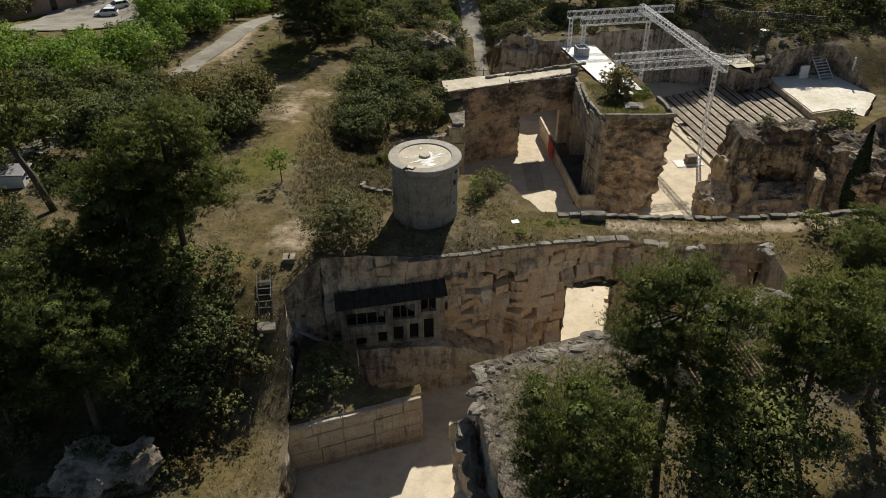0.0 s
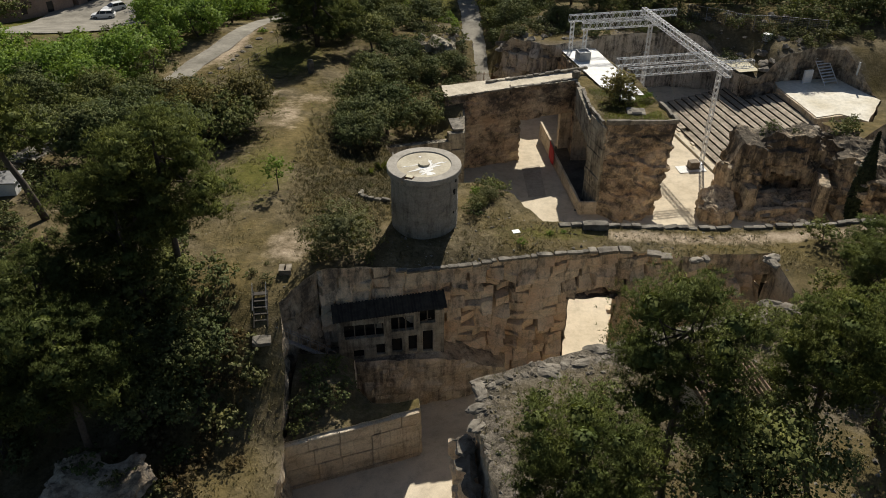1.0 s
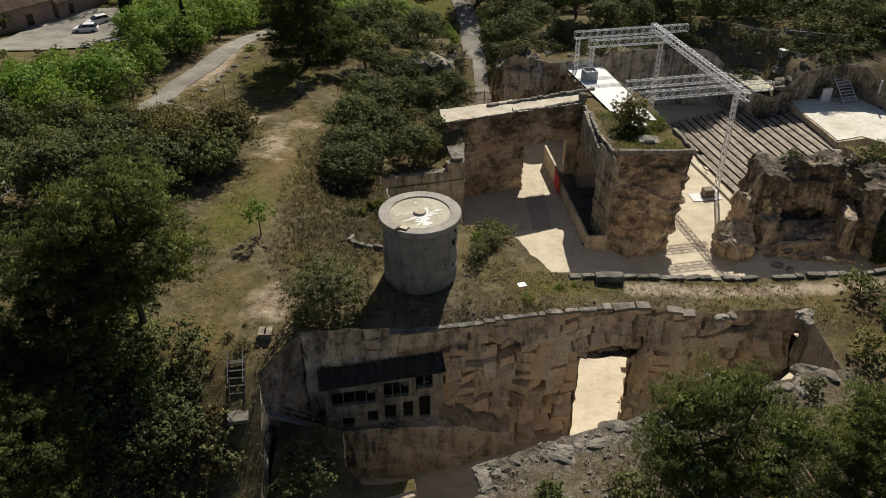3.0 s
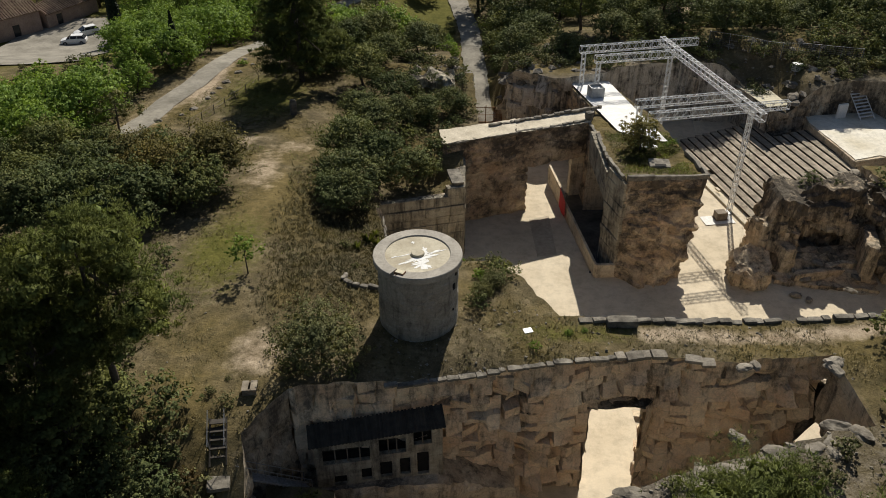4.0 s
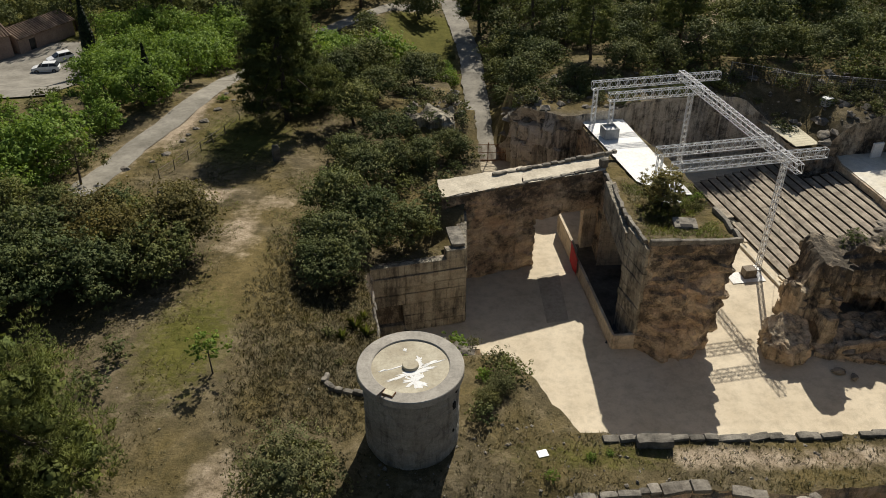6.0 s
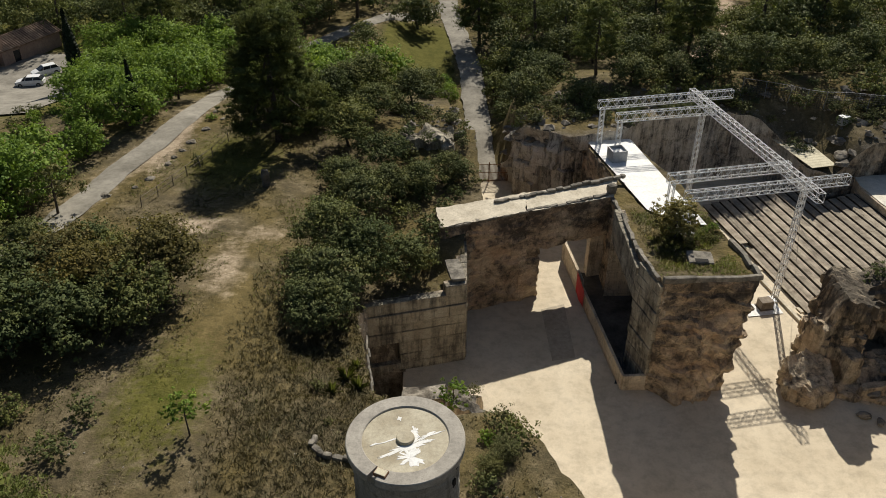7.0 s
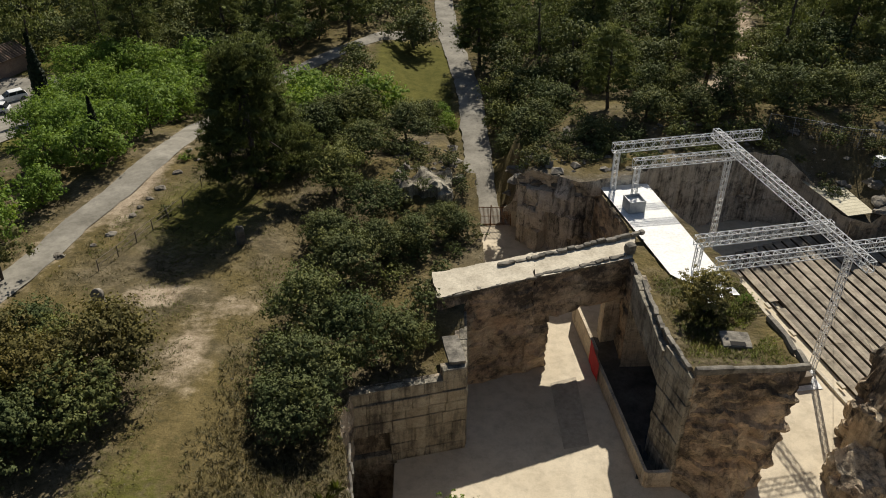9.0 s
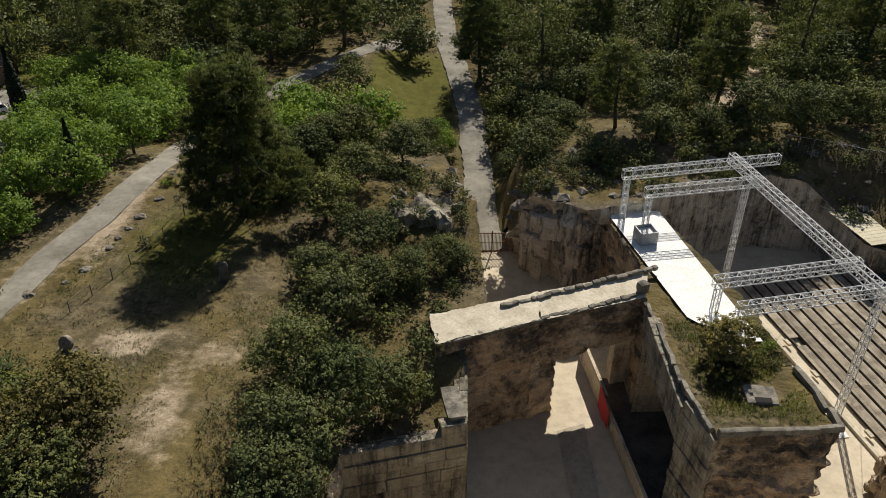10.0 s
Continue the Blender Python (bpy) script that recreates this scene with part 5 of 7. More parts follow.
# the far wood
taken, beyond = [(x, y) for x, y, k in WOOD_OAKS + WOOD_PINES] + [(-3.5, 168.2)], []
tries = 0
while len(taken) < 500 and tries < 16000:
    tries += 1
    x, y = RNG.uniform(-105, 118), RNG.uniform(118, 216)
    if abs(x - 3) > 16 + 0.458 * min(y, 165):
        continue
    if float(near_line(x, y, ROAD_LANE)) < 4.6 or float(near_line(x, y, ROAD_WEST)) < 4.6 or float(near_line(x, y, BARE_TRACK)) < 4.0:
        continue
    if (-10 < x < 3 and 128 < y < 172) or (-72 < x < -14 and y < 150) or (x < 12 and y < 128) or (8 < x < 66 and y < 131) or (-75 < x < -48 and y < 158):
        continue
    if any((x - a) ** 2 + (y - b) ** 2 < 15 for a, b in taken):
        continue
    taken.append((x, y))
    pine = RNG.random() < (0.1 if x < -38 else 0.25 if x < 0 else 0.1)
    kinds, sc = (FAR_PINES if pine else FAR_OAKS), RNG.uniform(0.65, 1.15)
    if y < 172:
        plant(kinds, x, y, sc, "trees of the far wood")
    else:
        beyond.append(((EDGE_PINES if pine else EDGE_OAKS)[int(RNG.integers(2))], x, y, sc, RNG.uniform(0, 6.28)))


def joined_wood(name, rows, piece, material, k, label):
    """The trees past counting, far behind: their crowns (or trunks) in one mesh."""
    out, nrm = [], []
    for ob, x, y, sc, a in rows:
        me = [c for c in ob.children if c.name.startswith(piece)][0].data
        co = np.empty(len(me.vertices) * 3, dtype=np.float32)
        me.vertices.foreach_get("co", co)
        co = co.reshape(-1, 3) * sc
        r = np.array([[math.cos(a), -math.sin(a), 0], [math.sin(a), math.cos(a), 0], [0, 0, 1]])
        co = co @ r.T + np.array([x, y, gz(x, y) - 0.1])
        if piece == "crown":
            nr = np.empty(len(me.loops) * 3, dtype=np.float32)
            me.corner_normals.foreach_get("vector", nr)
            nrm.append(nr.reshape(-1, 3) @ r.T)
        if piece == "trunk":
            lp = np.empty(len(me.loops), dtype=np.int32)
            me.loops.foreach_get("vertex_index", lp)
            co = co[np.concatenate([lp[p.loop_start:p.loop_start + 4] for p in me.polygons if p.loop_total == 4])]
        out.append(co)
    return tagged(new(name, quads_mesh(name, np.concatenate(out), material, k == 3, np.concatenate(nrm) if nrm else None)), label, "woodland", kind="stuff")


FAR_PINE_ROWS = [b for b in beyond if b[0] in EDGE_PINES]
FAR_OAK_ROWS = [b for b in beyond if b[0] in EDGE_OAKS]
joined_wood("far_oak_wood", FAR_OAK_ROWS, "crown", OAK_LEAF, 4, "dark canopy of the far oak wood")
joined_wood("far_pine_wood", FAR_PINE_ROWS, "crown", PINE_LEAF, 3, "dark canopy of the far pine wood")
for ob, x, y in zip(EDGE_OAKS + EDGE_PINES, (-30, 20, 34, -62), (153, 153.5, 155, 160)):
    ob.matrix_basis = pose(x, y, gz(x, y) - 0.1)
    used.add(ob.name)
joined_wood("far_trunks", FAR_OAK_ROWS + FAR_PINE_ROWS, "trunk", BARK, 4, "trunks of the far wood")

# bushes, place by place
def scatter(kinds, n, x0, x1, y0, y1, s0, s1, group, keep=None, gap=1.0):
    got, k = [], 0
    while len(got) < n and k < n * 40:
        k += 1
        x, y = RNG.uniform(x0, x1), RNG.uniform(y0, y1)
        if bool(inside(COURT_RIM, x, y)) or bool(inside(TRENCH_RIM, x, y)) or (keep and not keep(x, y)):
            continue
        if any((x - a) ** 2 + (y - b) ** 2 < gap for a, b in got):
            continue
        got.append((x, y))
        plant(kinds, x, y, RNG.uniform(s0, s1), group)


scatter(BUSHES, 60, -40, -11.5, 28, 47, 0.7, 1.5, "undergrowth of the west slope", lambda x, y: x < -17 or y > 43)
scatter(DARK_BUSHES, 26, -40, -16, 28, 50, 0.6, 1.4, "undergrowth of the west slope")
scatter(RUSSET, 16, -19, -13.4, 34, 45, 0.6, 1.2, "russet undergrowth of the west slope")
scatter(DARK_BUSHES, 34, -46, -20, 50, 66, 0.6, 1.2, "bushes among the pines")
scatter(BUSHES, 20, -46, -20, 52, 68, 0.6, 1.2, "bushes among the pines")
scatter(BUSHES, 40, 4, 44, 24, 47, 0.5, 1.2, "bushes of the rock terrace")
scatter(DARK_BUSHES, 44, 6, 44, 24, 46, 0.5, 1.2, "bushes of the rock terrace", lambda x, y: y < 40 or x > 24)
scatter(RUSSET, 12, 8, 36, 26, 44, 0.5, 1.0, "bushes of the rock terrace")
scatter(DARK_BUSHES, 14, 27, 44, 46, 58, 0.5, 1.1, "bushes at the end of the ridge", lambda x, y: x > 28)
scatter(DARK_BUSHES, 14, -6, 3.5, 92, 118, 0.5, 1.0, "bushes west of the gate", lambda x, y: not (-5.5 < x < 2.5 and 106 < y < 112.5) and not (x > -1.5 and y < 97.5))
scatter(BUSHES, 30, 9, 24, 112.5, 121, 0.6, 1.3, "bushes behind the gate buttress", gap=1.5)
scatter(BUSHES, 30, 24, 60, 114, 119.5, 0.6, 1.3, "bushes along the theatre rim", lambda x, y: not 38.5 < x < 46, gap=1.5)
scatter(DARK_BUSHES, 16, 24, 60, 115, 120, 0.5, 0.9, "bushes along the theatre rim", lambda x, y: not 38.5 < x < 46, gap=2)
scatter(BUSHES, 26, -4, 4, 93, 116, 0.5, 1.3, "bushes west of the gate", lambda x, y: not (-5.5 < x < 2.5 and 106.6 < y < 112.5) and not (x > -1.5 and y < 97.5))
scatter(DARK_BUSHES, 46, 9, 62, 113, 127, 0.5, 1.1, "bushes above the theatre", gap=2)
scatter(DARK_BUSHES, 44, 26, 66, 119, 130, 0.9, 1.6, "thicket above the theatre", lambda x, y: y > 125 or not 36 < x < 52, gap=4)
scatter(BUSHES, 44, 9, 66, 112, 128, 0.4, 1.0, "bushes above the theatre", gap=2)
scatter(BUSHES, 22, -64, -44, 101, 116, 0.5, 1.1, "bushes below the car park")
scatter(GREEN_BUSHES, 26, -62, -42, 100, 117, 0.8, 1.6, "green bushes below the car park")
scatter(BUSHES, 20, -52, -36, 86, 120, 0.6, 1.4, "bushes by the road", lambda x, y: float(near_line(x, y, ROAD_WEST)) > 4)
scatter(GREEN_BUSHES, 18, -52, -37, 86, 118, 0.8, 1.6, "green bushes by the road", lambda x, y: float(near_line(x, y, ROAD_WEST)) > 4)
scatter(DARK_BUSHES, 16, -14, -1, 112, 130, 0.6, 1.2, "bushes between road and lane")
scatter(BUSHES, 14, 0.5, 3.2, 124, 168, 0.5, 0.9, "bushes along the lane", lambda x, y: float(near_line(x, y, ROAD_LANE)) > 2.8)
for kinds, x, y, s, lab in ((BIG_BUSH, -7.6, 52.5, 1.15, "big olive-grey bush beside the tank"), (BUSHES, -5.6, 51.6, 0.9, "bush at the cliff edge"), (BUSHES, -9.4, 51.6, 0.8, "bush at the cliff edge"),
                            (BUSHES, -14.0, 49.8, 0.5, "small shrub near the bench"), (BUSHES, -12.8, 48.9, 0.55, "small shrub above the stair"), (BUSHES, -13.2, 51.0, 0.3, "small shrub on the grass"),
                            (BUSHES, -9.8, 77.0, 0.9, "olive bush on the grass"), (DARK_BUSHES, -8.5, 79.0, 0.7, "dark bush under the oaks"), (BUSHES, -7.6, 67.5, 0.7, "bush on the dry slope"), (BUSHES, -6.4, 63.8, 0.45, "spiky bush on the dry slope"),
                            (BIG_BUSH, 3.9, 60.9, 0.36, "dense olive-green bush on the edge of the court"), (BIG_BUSH, 3.0, 59.7, 0.34, "olive-green bush beside the tank"), (DARK_BUSHES, 2.6, 58.4, 0.7, "dark bush beside the tank"), (GREEN_BUSHES, 3.0, 62.2, 0.9, "green bush at the court's edge"),
                            (GREEN_BUSHES, 8.6, 55.4, 0.45, "low green plants on the ridge"), (GREEN_BUSHES, 6.2, 54.0, 0.45, "low green plants on the ridge"), (GREEN_BUSHES, 9.7, 55.8, 0.4, "low green plants on the ridge"),
                            (DARK_BUSHES, -33.2, 117, 0.7, "bush on the verge"), (GREEN_BUSHES, -25.9, 114.6, 1.0, "young green shrub beside the road"), (BUSHES, -24.6, 103.5, 0.9, "olive bush by the fence"), (BUSHES, 6.3, 38.8, 0.6, "shrub on the rock terrace")):
    plant(kinds, x, y, s, label=lab)
for x, y, s, k in ((-1.0, 107.2, 0.7, 0), (0.6, 109.0, 0.6, 1), (-3.4, 108.6, 0.8, 0), (-1.8, 111.0, 0.6, 1)):
    plant((DARK_BUSHES, BUSHES)[k], x, y, s, "bushes on the outcrop", z=9.8, label="bush on the rocky outcrop")
plant(GREEN_BUSHES, 1.2, 71.9, 1.25, z=6.5, label="green bush on the rock stub")
plant(BUSHES, 2.6, 72.3, 0.6, z=6.7, label="bush on the rock stub")
plant([broad_tree("small_oak", 530, 3.9, 4.0, OLIVE_LEAF, 20, 520, 0.11, 0.09, 0.3, label="small olive-green oak on the pier")], 20.2, 87.2, 1.0, z=mass_top(0, 87.2), turn=0)
plant(DARK_BUSHES, 20.6, 88.4, 0.75, z=mass_top(0, 88), label="dark bush on the pier")
plant(BUSHES, 23.2, 86.6, 0.8, z=mass_top(0, 87), label="olive bush in the walled garden")
plant(GREEN_BUSHES, 23.8, 88.6, 0.7, z=mass_top(0, 88), label="green bush in the walled garden")
plant(RUSSET, 21.8, 85.8, 0.4, z=mass_top(0, 86), label="russet plants in the walled garden")
plant(DARK_BUSHES, 37.4, 85.0, 0.9, z=7.4, label="round evergreen bush on the dark rock")
plant(DARK_BUSHES, 46.0, 85.5, 1.15, z=7.0, label="round evergreen bush on the dark rock")
plant(BUSHES, 40.5, 85.2, 0.8, z=7.4, label="olive bush on the dark rock")
plant(DARK_BUSHES, 48.8, 89.5, 1.0, z=6.0, label="evergreen bush below the platform")
for x, y, s in ((-9.6, 41.6, 0.9), (-8.2, 43.0, 1.0), (-7.2, 44.2, 0.7), (-9.4, 44.6, 1.0), (-8.0, 46.2, 0.8), (-10.0, 40.2, 0.5)):
    plant(DARK_BUSHES, x, y, s, "bushes on the sawn terrace", z=6.6)
plant([pine_tree("pine", 360, 12, 7.5, 44, 130, 0.26, 0.26, 0.55, label="leaning pine with a bare trunk", lean=-0.32, needles=6)], -32.4, 57.6, 1.0, turn=0)
plant([cypress_tree("cypress", 501, 11.5, 1.9, "tall dark cypress before the rock flank")], 44.9, 76.6, 1.0, z=0.0)
plant(BUSHES, -17.2, 41.5, 1.5, label="sunlit olive bush on the slope")
plant(BUSHES, -13.0, 42.2, 1.4, label="sunlit olive bush above the pit")
plant(BUSHES, -14.6, 39.6, 1.5, label="sunlit olive bush on the slope")
plant([broad_tree("thin_tree", 521, 5.6, 5.4, BUSH_LEAF, 14, 46, 0.13, 0.11, 0.4, label="thin half-bare tree beside the road", limbs=9)], -34.2, 91.8, 1.0)
plant(DARK_BUSHES, -0.6, 89.6, 1.1, label="dark bush beside the pale path")
plant(BUSHES, -0.8, 92.2, 1.3, label="olive bush beside the pale path")
plant(DARK_BUSHES, 0.6, 94.6, 0.9, label="dark bush beside the pale path")
for x, y, k in ((-20.2, 46.2, 0.95), (-17.4, 43.2, 0.8), (-22.4, 42.4, 1.0), (-25.2, 45.2, 1.05), (-19.4, 39.8, 0.8), (-27.6, 40.4, 0.9)):
    plant(OAKS, x, y, k, "oaks under the pines", label="dark oak growing under the pines")
plant(DARK_BUSHES, 4.7, 62.4, 0.8, label="dense bush on the edge above the court")
plant(BUSHES, 3.7, 63.4, 1.0, label="tall olive bush on the edge above the court")
sap = [broad_tree("sapling", 520, 3.6, 2.4, FRESH_LEAF, 9, 130, 0.11, 0.05, 0.4, label="young light green tree on the grass")]
plant(sap, -14.3, 62.6, 1.0)


def spiky_plant(name, seed, size, label):
    """A rosette of long stiff leaves."""
    rng = np.random.default_rng(seed)
    ob = thing(name, label, "plant")
    co, nr = [], []
    for i in range(70):
        a, up = rng.uniform(0, 2 * math.pi), rng.uniform(0.2, 1.3)
        w = np.array([math.cos(a) * math.cos(up), math.sin(a) * math.cos(up), math.sin(up)])
        side = np.array([-math.sin(a), math.cos(a), 0.0]) * 0.045 * size
        ln = size * rng.uniform(0.7, 1.1)
        co += [-side, side, w * ln * 0.6 + side * 0.8, w * ln * 0.6 - side * 0.8, w * ln * 0.6 - side * 0.8, w * ln * 0.6 + side * 0.8, w * ln * 0.95 - np.array([0, 0, 0.12 * size]), w * ln * 0.94 - np.array([0, 0, 0.12 * size])]
        nr += [w + np.array([0, 0, 0.6])] * 2
    nr = np.array(nr)
    nr /= np.linalg.norm(nr, axis=1, keepdims=True)
    part("leaves", quads_mesh("leaves", np.array(co), GRASS_GREEN, nrm=nr), ob)
    part("stem", tube("stem", [(0, 0, -0.2), (0, 0, 0.15 * size)], [0.09, 0.06], BARK, 6), ob)
    return ob


SPIKY = [spiky_plant("yucca", 600, 1.3, "green spiky yucca on the bank of the shaft")]
for x, y, k in ((-5.9, 68.7, 1.0), (-5.0, 67.4, 0.9), (-6.6, 67.0, 0.8), (-5.4, 70.2, 0.7)):
    plant(SPIKY, x, y, k, "yuccas on the bank")


def tuft_field(name, n, x0, x1, y0, y1, material, size, label, seed, thick=0.0, blades=5, top=None):
    """Tufts of grass, too many to count, thicker where the ground noise is high."""
    rng = np.random.default_rng(seed)
    x, y = rng.uniform(x0, x1, n * 3), rng.uniform(y0, y1, n * 3)
    dens = np.array([noise.noise(Vector((a * 0.22, b * 0.22, seed))) for a, b in zip(x, y)])
    mid_x, mid_y = abs(x - (x0 + x1) / 2) / (x1 - x0) * 2, abs(y - (y0 + y1) / 2) / (y1 - y0) * 2
    hole = ~inside(COURT_RIM, x, y) & ~inside(TRENCH_RIM, x, y) if top is None else np.ones(n * 3, dtype=bool)
    ok = (rng.random(n * 3) > np.maximum(mid_x, mid_y) ** 3) & (dens > thick) & hole & (near_line(x, y, TRACK) > 0.8 + 1.1 * np.abs(rng.normal(0, 1, n * 3))) & (near_line(x, y, ROAD_WEST) > 2.6)
    x, y = x[ok][:n], y[ok][:n]
    p = np.stack([x, y, (ground(x, y) + relief(x, y) if top is None else top(x, y)) - 0.02], 1)
    m = len(p)
    out = []
    for k in range(blades):
        w = np.stack([rng.normal(0, 0.55, m), rng.normal(0, 0.55, m), np.ones(m)], 1)
        ln = size * rng.uniform(0.5, 1.3, (m, 1))
        side = np.stack([rng.normal(0, 1, m), rng.normal(0, 1, m), np.zeros(m)], 1)
        side /= np.linalg.norm(side, axis=1, keepdims=True)
        base = p + rng.normal(0, 0.09, (m, 3)) * np.array([1, 1, 0])
        out.append(np.stack([base - side * 0.028, base + side * 0.028, base + w * ln], 1))
    co = np.concatenate(out, 1).reshape(-1, 3)
    up = np.stack([rng.normal(0, 0.3, m), rng.normal(0.25, 0.3, m), np.ones(m)], 1)
    up /= np.linalg.norm(up, axis=1, keepdims=True)
    return tagged(new(name, quads_mesh(name, co, material, True, np.repeat(up, blades * 3, 0))), label, "grass", kind="stuff")


tuft_field("dry_grass", 16000, -42, 9, 48, 112, GRASS_DRY, 0.13, "tufts of dry grass over the plateau", 3, -0.2)
tuft_field("dark_weeds", 6500, -15, 0, 55, 84, WEED_LEAF, 0.2, "low dark weeds over the dry grass", 8, -0.35, 7)
tuft_field("green_grass", 8000, -40, 2, 60, 116, GRASS_GREEN, 0.12, "tufts of green grass over the plateau", 5, 0.0)
tuft_field("ridge_grass", 2500, -2, 44, 52, 60, GRASS_DRY, 0.15, "dry grass on the ridge", 6, -0.3)
tuft_field("garden_grass", 3200, 17.4, 24.6, 80.6, 93, GRASS_GREEN, 0.16, "uneven grass of the walled garden", 11, -0.3, 5, lambda x, y: mass_top(x, y) + 0.03)
tuft_field("garden_straw", 1600, 17.2, 22, 81, 94, GRASS_DRY, 0.18, "dry grass of the walled garden", 12, -0.2, 5, lambda x, y: mass_top(x, y) + 0.03)
tuft_field("slope_grass", 6000, -42, 42, 24, 50, GRASS_DRY, 0.2, "dry grass on the slopes of the foreground", 7, -0.2)


def stone_field(name, n, x0, x1, y0, y1, s0, s1, label, seed, where=None):
    rng = np.random.default_rng(seed)
    base = [Vector(v).normalized() for v in ((1, 0, 0.2), (-1, 0.2, 0.1), (0.1, 1, 0.2), (0, -1, 0.1), (0.3, 0.2, 0.9), (-0.2, -0.3, 0.85), (0, 0, -0.4))]
    tri_ = [(0, 2, 4), (2, 1, 4), (1, 5, 4), (1, 3, 5), (3, 0, 5), (0, 4, 5), (0, 6, 2), (2, 6, 1), (1, 6, 3), (3, 6, 0)]
    vs, fs = [], []
    while len(vs) < n * 7:
        x, y = rng.uniform(x0, x1), rng.uniform(y0, y1)
        if bool(inside(COURT_RIM, x, y)) or bool(inside(TRENCH_RIM, x, y)) or (where and not where(x, y)):
            continue
        s = s0 + (s1 - s0) * rng.random() ** 3
        o, a, z = len(vs), rng.uniform(0, 6.28), gz(x, y)
        for v in base:
            j = s * rng.uniform(0.6, 1.3)
            vs.append((x + (v.x * math.cos(a) - v.y * math.sin(a)) * j, y + (v.x * math.sin(a) + v.y * math.cos(a)) * j, z + v.z * j * 0.6))
        fs += [tuple(o + i for i in t_) for t_ in tri_]
    return tagged(new(name, mesh_of(name, vs, fs, RUBBLE)), label, "stones", kind="stuff")


stone_field("terrace_rubble", 1300, 1.5, 28, 30, 49, 0.03, 0.25, "grey limestone rubble on the rock terrace", 2)
stone_field("edge_rubble", 300, -4, 28, 51, 58, 0.03, 0.18, "rubble along the edges of the ridge", 3)
stone_field("slope_stones", 350, -34, 2, 46, 112, 0.03, 0.12, "small stones in the grass", 4)
stone_field("north_rubble", 500, -4, 56, 110, 122, 0.1, 0.9, "rocks along the northern quarry edge", 5)


# ---- masonry made of single stones ----
STONES = {}


def stones(material, size, n=5):
    key = (material.name, size)
    if key not in STONES:
        STONES[key] = [rough_box("stone", *size, material, 0.05 * size[2] + 0.02, i + len(STONES) * 7) for i in range(n)]
    return STONES[key]


def parapet(name, line, top, size, material, label, gap=0.03, seed=1, sink=0.1, loose=0.0):
    """A low wall or kerb of single stones laid end to end along a line."""
    ob = thing(name, label, "low wall", kind="structure")
    rng = np.random.default_rng(seed)
    kinds = stones(material, size)
    for (x0, y0), (x1, y1) in zip(line, line[1:]):
        ln = math.hypot(x1 - x0, y1 - y0)
        n = max(1, round(ln / size[0]))
        a = math.degrees(math.atan2(y1 - y0, x1 - x0))
        cuts = np.cumsum(np.concatenate([[0], rng.uniform(0.5, 1.6, n)]))
        cuts = cuts / cuts[-1]
        for i in range(n):
            k, w = (cuts[i] + cuts[i + 1]) / 2, (cuts[i + 1] - cuts[i]) * ln
            x, y = x0 + (x1 - x0) * k, y0 + (y1 - y0) * k
            if rng.random() < loose:
                continue
            o = part("stone", kinds[int(rng.integers(len(kinds)))], ob, m=pose(x + rng.normal(0, 0.05), y + rng.normal(0, 0.05), top(x, y) - sink, rng.normal(0, 2), rng.normal(0, 2), a + rng.normal(0, 4)))
            o.scale = (w / size[0] * (1.05 - gap), rng.uniform(0.75, 1.1), rng.uniform(0.75, 1.1))
    return ob


parapet("garden_wall_south", [(17.4, 79.85), (25.2, 80.15)], mass_top, (2.4, 0.42, 0.6), CAP, "grey stone parapet of the walled garden", gap=0.04, seed=1)
parapet("garden_wall_east", [(25.05, 80.4), (24.8, 86.2)], mass_top, (2.2, 0.42, 0.65), CAP, "grey stone parapet of the walled garden", gap=0.04, seed=2)
parapet("garden_wall_west", [(17.3, 80.2), (16.75, 84), (16.5, 96)], mass_top, (0.9, 0.36, 0.34), CAP, "grey stone parapet along the pier", seed=3)
parapet("bridge_parapet", [(5.3, 93.9), (18.3, 99.2)], lambda x, y: 9.85, (0.75, 0.4, 0.46), CAP, "rough stone parapet beside the pale path", seed=4)
parapet("bridge_kerb", [(0.7, 89.9), (8.2, 92.65), (16.2, 95.7)], lambda x, y: 9.85, (0.6, 0.4, 0.26), CAP, "broken stone kerb over the rock wall", seed=5)
part("stone", rough_box("stone", 0.8, 0.7, 0.9, CAP, 0.06, 3), bpy.data.objects["bridge_kerb"], m=pose(16.5, 96.1, 9.8, 0, 0, 20))
parapet("ridge_wall", [(9.4, 56.75), (13.1, 56.95), (18.2, 57.45), (24, 58.05), (30.3, 58.5), (42, 59.8)], gz, (0.95, 0.5, 0.36), CAP, "low dry stone wall along the ridge path", seed=6, loose=0.03, sink=0.14)
part("stone", rough_box("stone", 2.1, 0.75, 0.7, CAP, 0.06, 9), bpy.data.objects["ridge_wall"], m=pose(12.4, 56.6, gz(12.4, 56.6) - 0.15, 0, 0, 2))
parapet("cliff_edge_stones", [(-3.6, 51.0), (0.4, 51.85), (4.2, 52.45), (9.6, 53.05), (11.4, 53.3)], gz, (0.75, 0.5, 0.22), CAP, "row of pale squared stones on the cliff edge", seed=7, loose=0.15, sink=0.13)
parapet("cliff_edge_rubble", [(11.4, 53.4), (13.8, 53.6), (16, 53.5), (18, 53.3)], gz, (0.9, 0.8, 0.3), RUBBLE, "broken pale rock slabs on the cliff edge", seed=8, loose=0.1)

